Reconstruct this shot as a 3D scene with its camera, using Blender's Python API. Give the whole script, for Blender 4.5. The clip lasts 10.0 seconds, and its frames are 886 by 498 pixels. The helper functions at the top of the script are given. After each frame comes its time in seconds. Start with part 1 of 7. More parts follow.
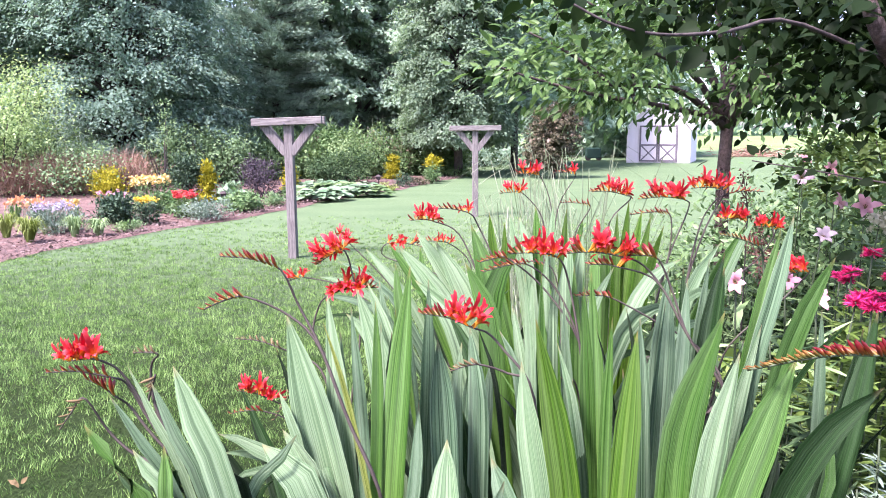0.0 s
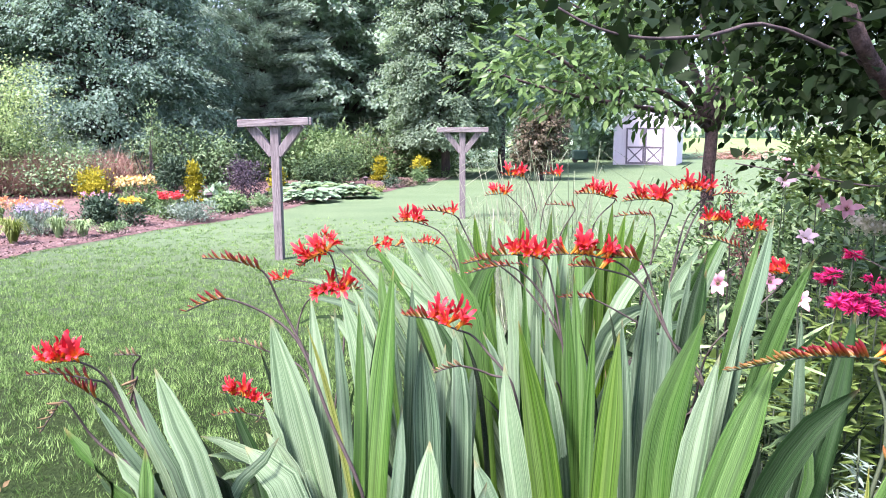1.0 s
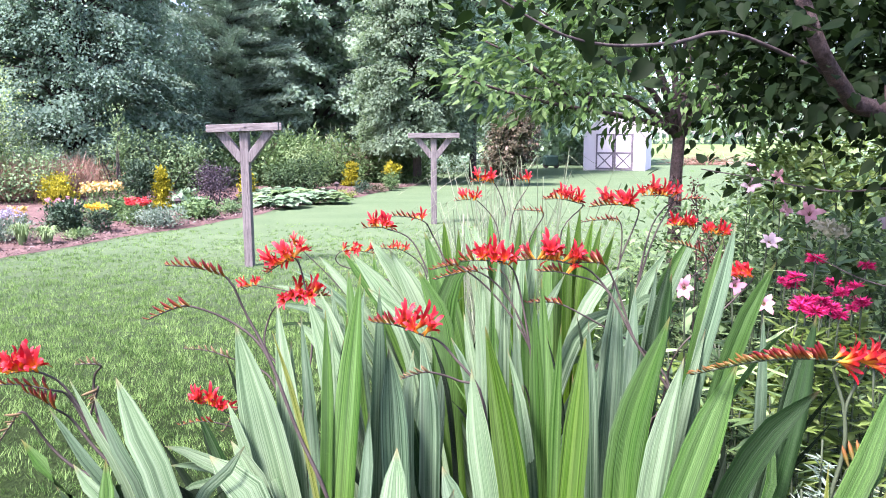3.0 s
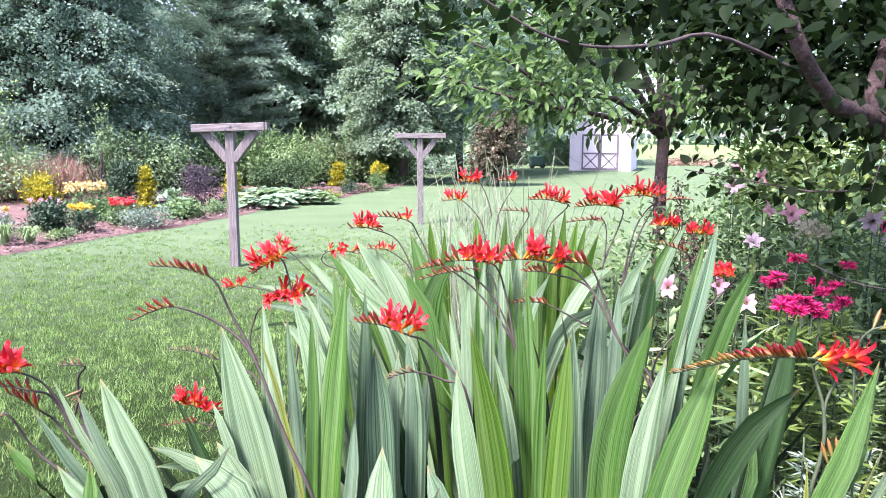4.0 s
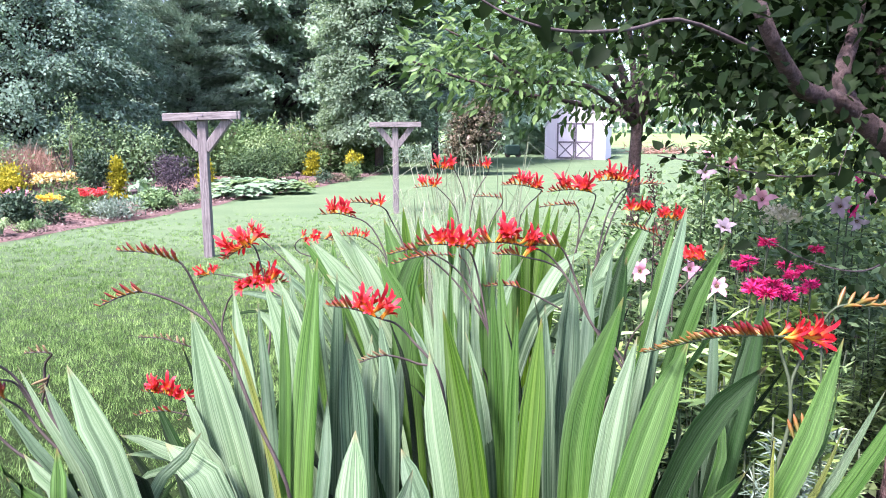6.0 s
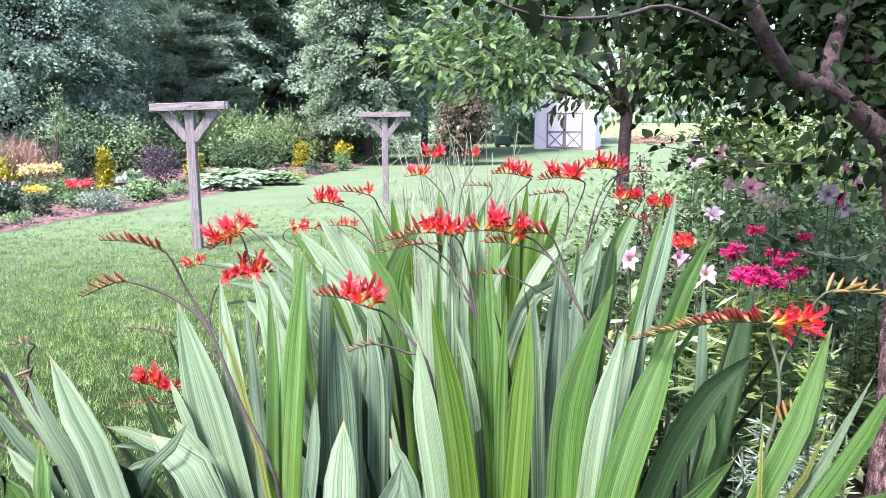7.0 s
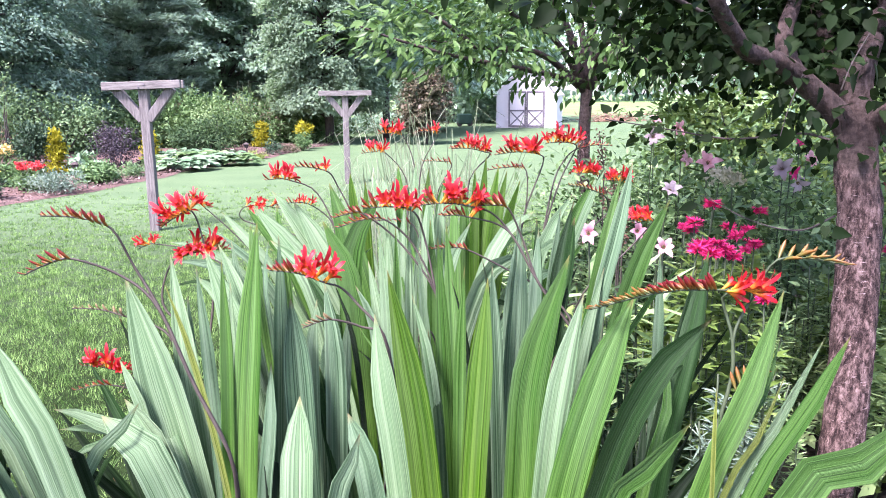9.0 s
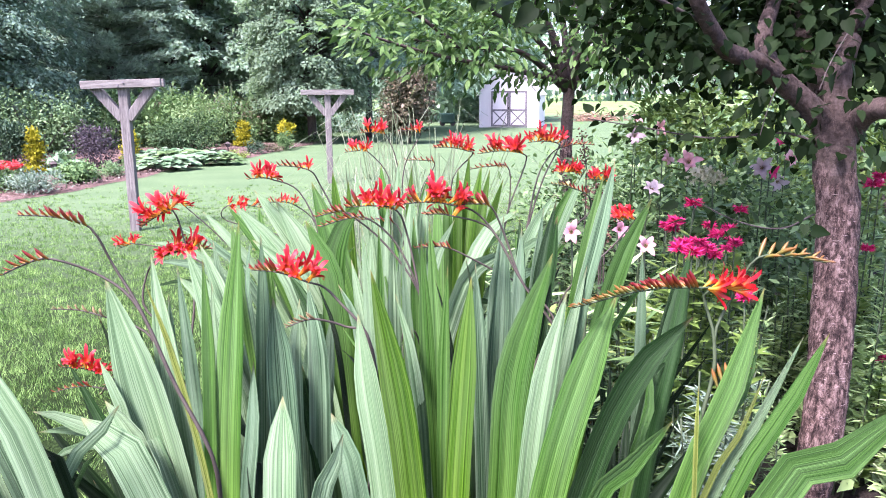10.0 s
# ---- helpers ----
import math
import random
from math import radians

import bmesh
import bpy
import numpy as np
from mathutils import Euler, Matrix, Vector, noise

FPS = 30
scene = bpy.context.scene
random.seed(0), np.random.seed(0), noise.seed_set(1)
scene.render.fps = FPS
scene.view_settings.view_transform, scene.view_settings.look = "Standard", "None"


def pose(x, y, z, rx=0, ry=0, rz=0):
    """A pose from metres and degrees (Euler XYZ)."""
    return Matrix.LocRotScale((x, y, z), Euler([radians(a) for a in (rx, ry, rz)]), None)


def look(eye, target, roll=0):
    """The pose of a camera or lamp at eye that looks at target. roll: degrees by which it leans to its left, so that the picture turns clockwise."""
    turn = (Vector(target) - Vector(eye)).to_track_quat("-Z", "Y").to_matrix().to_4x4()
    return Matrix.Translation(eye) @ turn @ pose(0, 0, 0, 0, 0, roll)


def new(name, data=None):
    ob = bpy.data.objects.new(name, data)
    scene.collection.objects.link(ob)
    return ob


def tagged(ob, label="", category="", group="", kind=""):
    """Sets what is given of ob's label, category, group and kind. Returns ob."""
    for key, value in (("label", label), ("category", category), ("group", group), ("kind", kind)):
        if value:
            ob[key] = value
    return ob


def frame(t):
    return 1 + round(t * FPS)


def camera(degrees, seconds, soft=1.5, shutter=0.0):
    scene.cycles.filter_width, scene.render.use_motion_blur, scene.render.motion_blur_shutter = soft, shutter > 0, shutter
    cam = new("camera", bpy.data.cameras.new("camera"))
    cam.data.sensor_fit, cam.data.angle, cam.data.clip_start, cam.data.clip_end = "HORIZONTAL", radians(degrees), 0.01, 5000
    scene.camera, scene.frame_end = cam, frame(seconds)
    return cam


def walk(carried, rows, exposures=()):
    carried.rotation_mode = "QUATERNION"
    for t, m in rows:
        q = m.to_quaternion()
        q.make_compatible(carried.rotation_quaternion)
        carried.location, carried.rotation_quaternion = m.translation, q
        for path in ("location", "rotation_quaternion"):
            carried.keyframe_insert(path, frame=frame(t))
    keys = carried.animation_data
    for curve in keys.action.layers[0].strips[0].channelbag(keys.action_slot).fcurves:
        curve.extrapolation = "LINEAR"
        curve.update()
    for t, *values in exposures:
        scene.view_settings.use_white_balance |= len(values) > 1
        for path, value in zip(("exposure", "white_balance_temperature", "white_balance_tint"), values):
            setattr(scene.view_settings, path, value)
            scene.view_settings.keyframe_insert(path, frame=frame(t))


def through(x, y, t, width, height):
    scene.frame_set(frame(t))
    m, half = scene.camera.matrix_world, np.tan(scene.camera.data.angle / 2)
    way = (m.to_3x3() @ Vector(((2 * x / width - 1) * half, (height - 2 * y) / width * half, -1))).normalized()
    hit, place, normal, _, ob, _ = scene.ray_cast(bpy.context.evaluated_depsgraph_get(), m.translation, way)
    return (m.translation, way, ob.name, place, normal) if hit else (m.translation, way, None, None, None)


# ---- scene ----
cam = camera(62.0, 10.0, soft=1.0)
PATH = [
    (0, (0.247, -0.049, 1.546), (0.203, 1.926, 1.233), -0.4),
    (0.5, (0.25, -0.05, 1.546), (0.222, 1.926, 1.234), -0.3),
    (1, (0.253, -0.052, 1.547), (0.243, 1.924, 1.238), -0.2),
    (1.5, (0.257, -0.049, 1.546), (0.266, 1.927, 1.241), -0.2),
    (2, (0.258, -0.05, 1.548), (0.286, 1.927, 1.247), -0.2),
    (2.5, (0.259, -0.05, 1.547), (0.306, 1.927, 1.252), -0.2),
    (4, (0.262, -0.056, 1.548), (0.364, 1.919, 1.254), -0.0),
    (4.5, (0.262, -0.057, 1.546), (0.382, 1.917, 1.248), -0.1),
    (5, (0.263, -0.056, 1.543), (0.401, 1.916, 1.239), -0.1),
    (5.5, (0.266, -0.058, 1.541), (0.419, 1.912, 1.229), -0.1),
    (7, (0.272, -0.049, 1.534), (0.463, 1.911, 1.186), -0.3),
    (7.5, (0.275, -0.047, 1.532), (0.483, 1.909, 1.169), -0.3),
    (8, (0.28, -0.044, 1.529), (0.509, 1.906, 1.15), -0.3),
    (8.5, (0.282, -0.043, 1.525), (0.54, 1.901, 1.133), -0.4),
    (9, (0.283, -0.04, 1.522), (0.57, 1.898, 1.12), -0.5),
    (9.5, (0.283, -0.039, 1.521), (0.596, 1.895, 1.116), -0.4),
    (10, (0.283, -0.039, 1.521), (0.615, 1.892, 1.117), -0.4),
]
walk(cam, [(t, look(eye, target, roll)) for t, eye, target, roll in PATH], ((0, 2.41, 6150, 43), (10, 2.47, 6050, 40)))

# ---- world and light ----
world = bpy.data.worlds.new("world")
scene.world = world
world.use_nodes = True
wn = world.node_tree.nodes
sky = wn.new("ShaderNodeTexSky")
sky.sky_type = "NISHITA"
sky.sun_disc = False
sky.sun_elevation = radians(58)
sky.sun_rotation = radians(-132)
sky.air_density, sky.dust_density, sky.ozone_density = 1.0, 2.0, 1.0
wn["Background"].inputs["Strength"].default_value = 0.14
world.node_tree.links.new(sky.outputs[0], wn["Background"].inputs["Color"])
sun = new("sun", bpy.data.lights.new("sun", "SUN"))
sun.data.energy, sun.data.angle, sun.data.color = 3.7, radians(13), (1.0, 0.975, 0.95)
sun.matrix_world = look((-6, -4, 13), (0, 1.5, 0))

# ---- small helpers ----
PLACE = {}


def thing(name, at, label, category, group="", kind=""):
    ob = new(name)
    ob.empty_display_size = 0.05
    ob.location = at
    PLACE[ob] = Matrix.Translation(at)
    return tagged(ob, label, category, group, kind)


def under(ob, parent, m=None):
    """Hangs ob under parent, at the world pose m."""
    m = m or Matrix()
    ob.parent = parent
    ob.matrix_parent_inverse = PLACE[parent].inverted()
    ob.matrix_basis = m
    PLACE[ob] = m
    return ob


def mesh_of(name, verts, faces, material=None, smooth=False, uv=None):
    me = bpy.data.meshes.new(name)
    verts = np.asarray(verts, dtype=np.float32).reshape(-1, 3)
    if isinstance(faces, np.ndarray):
        n, k = faces.shape
        me.vertices.add(len(verts))
        me.vertices.foreach_set("co", verts.ravel())
        me.loops.add(n * k)
        me.polygons.add(n)
        me.loops.foreach_set("vertex_index", faces.astype(np.int32).ravel())
        me.polygons.foreach_set("loop_start", np.arange(0, n * k, k, dtype=np.int32))
        me.update(calc_edges=True)
    else:
        me.from_pydata([tuple(map(float, v)) for v in verts], [], faces)
    if smooth:
        me.polygons.foreach_set("use_smooth", [True] * len(me.polygons))
    if uv is not None:
        layer = me.uv_layers.new(name="UVMap")
        idx = np.empty(len(me.loops), dtype=np.int32)
        me.loops.foreach_get("vertex_index", idx)
        layer.data.foreach_set("uv", np.asarray(uv, dtype=np.float32)[idx].ravel())
    if material:
        me.materials.append(material)
    return me


def part(name, me, parent, label="", m=None):
    ob = new(name, me)
    if label:
        ob["label"] = label
    return under(ob, parent, m)


def bm_mesh(name, bm, material):
    me = bpy.data.meshes.new(name)
    bm.to_mesh(me)
    bm.free()
    me.materials.append(material)
    return me


def box(bm, size, m, bevel=0.004):
    made = bmesh.ops.create_cube(bm, size=1, matrix=m @ Matrix.Diagonal((*size, 1)))
    edges = list({e for v in made["verts"] for e in v.link_edges})
    if bevel:
        bmesh.ops.bevel(bm, geom=edges, offset=bevel, segments=1, affect="EDGES")


def tube(points, radii, seg=8, wobble=0.0, rng=None):
    """A tapered tube along points: vertices and faces."""
    pts = [Vector(p) for p in points]
    verts, faces = [], []
    ref = Vector((0.31, 0.17, 0.93))
    for i, p in enumerate(pts):
        t = (pts[min(i + 1, len(pts) - 1)] - pts[max(i - 1, 0)]).normalized()
        a = t.cross(ref if abs(t.dot(ref)) < 0.95 else Vector((1, 0, 0))).normalized()
        b = t.cross(a)
        for k in range(seg):
            w = 2 * math.pi * k / seg
            r = radii[i] * (1 + (wobble * (rng.random() - 0.5) if rng else 0))
            verts.append(p + (a * math.cos(w) + b * math.sin(w)) * r)
    for i in range(len(pts) - 1):
        for k in range(seg):
            q = (k + 1) % seg
            faces.append((i * seg + k, i * seg + q, (i + 1) * seg + q, (i + 1) * seg + k))
    faces.append(tuple(range(seg - 1, -1, -1)))
    faces.append(tuple((len(pts) - 1) * seg + k for k in range(seg)))
    return verts, faces


def join(pieces):
    verts, faces = [], []
    for v, f in pieces:
        n = len(verts)
        verts += v
        faces += [tuple(i + n for i in q) for q in f]
    return verts, faces


def smooth_line(points, n):
    """n points on a smooth line through the given ones."""
    p = [Vector(q) for q in points]
    p = [2 * p[0] - p[1]] + p + [2 * p[-1] - p[-2]]
    out = []
    for j in range(n):
        s = j / (n - 1) * (len(p) - 3)
        i = min(int(s), len(p) - 4)
        u = s - i
        a, b, c, d = p[i:i + 4]
        out.append(0.5 * (2 * b + (c - a) * u + (2 * a - 5 * b + 4 * c - d) * u * u + (3 * b - a - 3 * c + d) * u ** 3))
    return out


# ---- materials ----
def nodes_of(name):
    m = bpy.data.materials.new(name)
    m.use_nodes = True
    t = m.node_tree
    return m, t, t.nodes["Principled BSDF"], t.nodes["Material Output"]


def ramp(t, factor, stops):
    r = t.nodes.new("ShaderNodeValToRGB")
    while len(r.color_ramp.elements) < len(stops):
        r.color_ramp.elements.new(0.5)
    for e, (p, c) in zip(r.color_ramp.elements, stops):
        e.position, e.color = p, (*c, 1)
    t.links.new(factor, r.inputs[0])
    return r.outputs[0]


def noise_of(t, scale, detail=4, stretch=None, coords="Object", rough=0.6):
    tc = t.nodes.new("ShaderNodeTexCoord")
    src = tc.outputs[coords]
    if stretch:
        mp = t.nodes.new("ShaderNodeMapping")
        mp.inputs["Scale"].default_value = stretch
        t.links.new(src, mp.inputs[0])
        src = mp.outputs[0]
    n = t.nodes.new("ShaderNodeTexNoise")
    n.inputs["Scale"].default_value, n.inputs["Detail"].default_value, n.inputs["Roughness"].default_value = scale, detail, rough
    t.links.new(src, n.inputs["Vector"])
    return n.outputs["Fac"]


def blend(t, a, b, f, kind="MIX"):
    x = t.nodes.new("ShaderNodeMix")
    x.data_type, x.blend_type = "RGBA", kind
    for s, v in ((0, f), (6, a), (7, b)):
        if hasattr(v, "is_output"):
            t.links.new(v, x.inputs[s])
        else:
            x.inputs[s].default_value = (*v, 1) if s else v
    return x.outputs[2]


def bump(t, height, strength, distance, target):
    b = t.nodes.new("ShaderNodeBump")
    b.inputs["Strength"].default_value, b.inputs["Distance"].default_value = strength, distance
    t.links.new(height, b.inputs["Height"])
    t.links.new(b.outputs[0], target.inputs["Normal"])


def surface(name, stops, scale=8, stretch=None, rough=0.8, bump_by=0.4, depth=0.01, fine=60, metal=0.0):
    """A solid surface: colours spread over two scales of noise, with relief."""
    m, t, p, _ = nodes_of(name)
    n1, n2 = noise_of(t, scale, 6, stretch), noise_of(t, fine, 3, stretch)
    mixed = t.nodes.new("ShaderNodeMath")
    mixed.operation = "MULTIPLY_ADD"
    t.links.new(n2, mixed.inputs[0])
    mixed.inputs[1].default_value = 0.4
    half = t.nodes.new("ShaderNodeMath")
    half.operation = "MULTIPLY"
    t.links.new(n1, half.inputs[0])
    half.inputs[1].default_value = 0.6
    t.links.new(half.outputs[0], mixed.inputs[2])
    t.links.new(ramp(t, mixed.outputs[0], stops), p.inputs["Base Color"])
    p.inputs["Roughness"].default_value, p.inputs["Metallic"].default_value = rough, metal
    p.inputs["Specular IOR Level"].default_value = 0.2
    bump(t, mixed.outputs[0], bump_by, depth, p)
    return m


def leafage(name, dark, mid, light, rough=0.45, through=0.3, patch=1.2, gloss=0.15, each=0.62, swing=1.0):
    """Leaves: each one its own shade, larger patches of growth, light passing through."""
    m, t, p, out = nodes_of(name)
    g = t.nodes.new("ShaderNodeNewGeometry")
    n = noise_of(t, patch, 3)
    add = t.nodes.new("ShaderNodeMath")
    add.operation = "MULTIPLY_ADD"
    t.links.new(g.outputs["Random Per Island"], add.inputs[0])
    add.inputs[1].default_value = each
    sc = t.nodes.new("ShaderNodeMath")
    sc.operation = "MULTIPLY_ADD"
    t.links.new(n, sc.inputs[0])
    sc.inputs[1].default_value, sc.inputs[2].default_value = swing, 0.5 - 0.5 * each - 0.5 * swing
    t.links.new(sc.outputs[0], add.inputs[2])
    c = ramp(t, add.outputs[0], ((0.1, dark), (0.5, mid), (0.92, light)))
    t.links.new(c, p.inputs["Base Color"])
    p.inputs["Roughness"].default_value = rough
    p.inputs["Specular IOR Level"].default_value = gloss
    tr = t.nodes.new("ShaderNodeBsdfTranslucent")
    t.links.new(blend(t, c, (0.75, 1.0, 0.25), 0.35, "MULTIPLY"), tr.inputs[0])
    mx = t.nodes.new("ShaderNodeMixShader")
    mx.inputs[0].default_value = through
    t.links.new(p.outputs[0], mx.inputs[1])
    t.links.new(tr.outputs[0], mx.inputs[2])
    t.links.new(mx.outputs[0], out.inputs[0])
    return m


def blade_leaf(name, dark, mid, light, rough=0.4, through=0.16, sap=0.0):
    """Pleated sword leaf: fine ribs along its length, a paler bloom in patches."""
    m, t, p, out = nodes_of(name)
    tc = t.nodes.new("ShaderNodeTexCoord")
    info = t.nodes.new("ShaderNodeObjectInfo")
    shift = t.nodes.new("ShaderNodeCombineXYZ")
    for k in (0, 1, 2):
        t.links.new(info.outputs["Random"], shift.inputs[k])
    mul = t.nodes.new("ShaderNodeVectorMath")
    mul.operation = "MULTIPLY_ADD"
    t.links.new(shift.outputs[0], mul.inputs[0])
    mul.inputs[1].default_value = (37, 11, 5)
    t.links.new(tc.outputs["UV"], mul.inputs[2])
    def strip(scale, sx, sy):
        mp = t.nodes.new("ShaderNodeMapping")
        mp.inputs["Scale"].default_value = (sx, sy, 1)
        t.links.new(mul.outputs[0], mp.inputs[0])
        n = t.nodes.new("ShaderNodeTexNoise")
        n.inputs["Scale"].default_value, n.inputs["Detail"].default_value = scale, 3
        t.links.new(mp.outputs[0], n.inputs["Vector"])
        return n.outputs["Fac"]
    ribs, wide, bloom = strip(1.0, 56, 0.5), strip(1.0, 6, 0.5), strip(1.0, 2.2, 3.2)
    c = ramp(t, ribs, ((0.33, dark), (0.5, mid), (0.67, light)))
    c = blend(t, c, ramp(t, wide, ((0.3, dark), (0.5, mid), (0.7, light))), 0.5)
    # pleat shading painted in: dark crease lines and lighter ridges, as stripes of colour
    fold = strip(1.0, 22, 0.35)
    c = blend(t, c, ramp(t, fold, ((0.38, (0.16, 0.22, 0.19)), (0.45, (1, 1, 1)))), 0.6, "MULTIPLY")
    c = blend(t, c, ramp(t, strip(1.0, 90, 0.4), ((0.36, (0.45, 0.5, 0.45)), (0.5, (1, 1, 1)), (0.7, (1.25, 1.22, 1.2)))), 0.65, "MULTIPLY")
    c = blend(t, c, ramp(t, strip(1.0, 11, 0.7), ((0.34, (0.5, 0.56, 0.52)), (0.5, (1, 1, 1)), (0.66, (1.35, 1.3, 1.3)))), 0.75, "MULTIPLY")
    pale = ramp(t, bloom, ((0.42, (0, 0, 0)), (0.72, (1, 1, 1))))
    soft = t.nodes.new("ShaderNodeMath")
    soft.operation = "MULTIPLY"
    t.links.new(pale, soft.inputs[0])
    soft.inputs[1].default_value = 0.3
    c = blend(t, c, tuple(min(1, v * 1.25 + 0.05) for v in light), soft.outputs[0])
    sp = t.nodes.new("ShaderNodeSeparateXYZ")
    t.links.new(tc.outputs["UV"], sp.inputs[0])
    c = blend(t, c, (0.22, 0.15, 0.06), ramp(t, sp.outputs[1], ((0.985, (0, 0, 0)), (1.0, (0.5, 0.5, 0.5)))))
    # sappier, yellower green towards the sheath
    c = blend(t, c, blend(t, c, (1.5, 1.45, 0.25), 1.0, "MULTIPLY"), ramp(t, sp.outputs[1], ((0.62, (sap, sap, sap)), (0.86, (0, 0, 0)))))
    t.links.new(c, p.inputs["Base Color"])
    p.inputs["Roughness"].default_value = rough
    p.inputs["Specular IOR Level"].default_value = 0.03
    bump(t, ribs, 0.6, 0.003, p)
    tr = t.nodes.new("ShaderNodeBsdfTranslucent")
    t.links.new(blend(t, c, (0.8, 1.0, 0.2), 0.45, "MULTIPLY"), tr.inputs[0])
    mx = t.nodes.new("ShaderNodeMixShader")
    mx.inputs[0].default_value = through
    t.links.new(p.outputs[0], mx.inputs[1])
    t.links.new(tr.outputs[0], mx.inputs[2])
    t.links.new(mx.outputs[0], out.inputs[0])
    return m


def petal(name, low, mid, high, a, b, axis=2, rough=0.45, through=0.3):
    """A blossom coloured along its own length, from a (low) to b (high), metres."""
    m, t, p, out = nodes_of(name)
    tc = t.nodes.new("ShaderNodeTexCoord")
    sp = t.nodes.new("ShaderNodeSeparateXYZ")
    t.links.new(tc.outputs["Object"], sp.inputs[0])
    mr = t.nodes.new("ShaderNodeMapRange")
    mr.inputs["From Min"].default_value, mr.inputs["From Max"].default_value = a, b
    t.links.new(sp.outputs[axis], mr.inputs[0])
    c = ramp(t, mr.outputs[0], ((0.0, low), (0.5, mid), (0.78, high)))
    info = t.nodes.new("ShaderNodeObjectInfo")
    c = blend(t, c, ramp(t, info.outputs["Random"], ((0, (0.75, 0.6, 0.6)), (1, (1, 1, 1)))), 0.8, "MULTIPLY")
    t.links.new(c, p.inputs["Base Color"])
    p.inputs["Roughness"].default_value = rough
    tr = t.nodes.new("ShaderNodeBsdfTranslucent")
    t.links.new(c, tr.inputs[0])
    mx = t.nodes.new("ShaderNodeMixShader")
    mx.inputs[0].default_value = through
    t.links.new(p.outputs[0], mx.inputs[1])
    t.links.new(tr.outputs[0], mx.inputs[2])
    t.links.new(mx.outputs[0], out.inputs[0])
    return m


def grade(t, value, a, b):
    """0 below a, 1 above b."""
    mr = t.nodes.new("ShaderNodeMapRange")
    mr.inputs["From Min"].default_value, mr.inputs["From Max"].default_value = a, b
    t.links.new(value, mr.inputs[0])
    return mr.outputs[0]


def bark_rings():
    """Cherry bark: dark fissures between grey-brown flakes, with short pale level bands of pores."""
    m, t, p, _ = nodes_of("cherry_bark")
    flake = noise_of(t, 60, 7, (1, 1, 0.45), rough=0.72)
    c = ramp(t, flake, ((0.36, (0.016, 0.01, 0.009)), (0.45, (0.06, 0.04, 0.034)), (0.53, (0.15, 0.105, 0.09)), (0.66, (0.27, 0.205, 0.18))))
    crack = noise_of(t, 34, 6, (1, 1, 0.3), rough=0.75)
    c = blend(t, c, ramp(t, crack, ((0.42, (1, 1, 1)), (0.475, (0.22, 0.19, 0.18)), (0.52, (1, 1, 1)))), 0.9, "MULTIPLY")
    band = noise_of(t, 75, 3, (0.4, 0.4, 3.6))
    c = blend(t, c, (0.46, 0.38, 0.36), ramp(t, band, ((0.66, (0, 0, 0)), (0.7, (0.8, 0.8, 0.8)))))
    smooth = blend(t, ramp(t, noise_of(t, 40, 5, (1, 1, 1.6), rough=0.7), ((0.35, (0.048, 0.037, 0.031)), (0.65, (0.125, 0.099, 0.086)))), c, 0.25)
    sp = t.nodes.new("ShaderNodeSeparateXYZ")
    tc = t.nodes.new("ShaderNodeTexCoord")
    t.links.new(tc.outputs["Object"], sp.inputs[0])
    edge = t.nodes.new("ShaderNodeMath")
    edge.operation = "MULTIPLY_ADD"
    t.links.new(noise_of(t, 9, 4), edge.inputs[0])
    edge.inputs[1].default_value = 0.3
    t.links.new(sp.outputs[2], edge.inputs[2])
    c = blend(t, c, smooth, grade(t, edge.outputs[0], 1.40, 1.45))
    large = noise_of(t, 6, 3)
    c = blend(t, c, ramp(t, large, ((0.35, (0.8, 0.77, 0.76)), (0.65, (1.5, 1.45, 1.42)))), 0.9, "MULTIPLY")
    t.links.new(c, p.inputs["Base Color"])
    p.inputs["Roughness"].default_value = 0.75
    p.inputs["Specular IOR Level"].default_value = 0.15
    bump(t, flake, 1.0, 0.03, p)
    return m


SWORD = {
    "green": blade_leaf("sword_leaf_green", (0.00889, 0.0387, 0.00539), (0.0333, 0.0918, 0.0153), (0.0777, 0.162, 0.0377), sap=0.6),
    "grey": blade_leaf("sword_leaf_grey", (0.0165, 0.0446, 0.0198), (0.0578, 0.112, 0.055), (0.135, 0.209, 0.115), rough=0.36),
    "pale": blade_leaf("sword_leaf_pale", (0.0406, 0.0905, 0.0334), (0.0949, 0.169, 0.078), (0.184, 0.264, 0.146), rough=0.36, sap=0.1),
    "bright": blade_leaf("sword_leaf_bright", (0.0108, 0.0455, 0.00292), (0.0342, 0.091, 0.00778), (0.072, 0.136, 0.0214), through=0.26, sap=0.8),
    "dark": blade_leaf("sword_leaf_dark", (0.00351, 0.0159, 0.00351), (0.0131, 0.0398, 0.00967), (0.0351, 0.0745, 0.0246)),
    # darkened copy of the sword leaf, standing in for shade inside the clump
    "deep": blade_leaf("sword_leaf_inner_shade", (0.0018, 0.0066, 0.0018), (0.006, 0.0162, 0.0048), (0.0156, 0.03, 0.0114)),
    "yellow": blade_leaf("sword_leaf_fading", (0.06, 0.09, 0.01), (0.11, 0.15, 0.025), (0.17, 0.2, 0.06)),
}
FLORET = petal("scarlet_floret", (0.68, 0.3, 0.012), (0.5, 0.03, 0.004), (0.38, 0.003, 0.008), 0.016, 0.05, rough=0.6)
BUD = petal("crocosmia_bud", (0.281, 0.203, 0.0195), (0.234, 0.0546, 0.00936), (0.156, 0.0078, 0.00936), 0.0, 0.024)
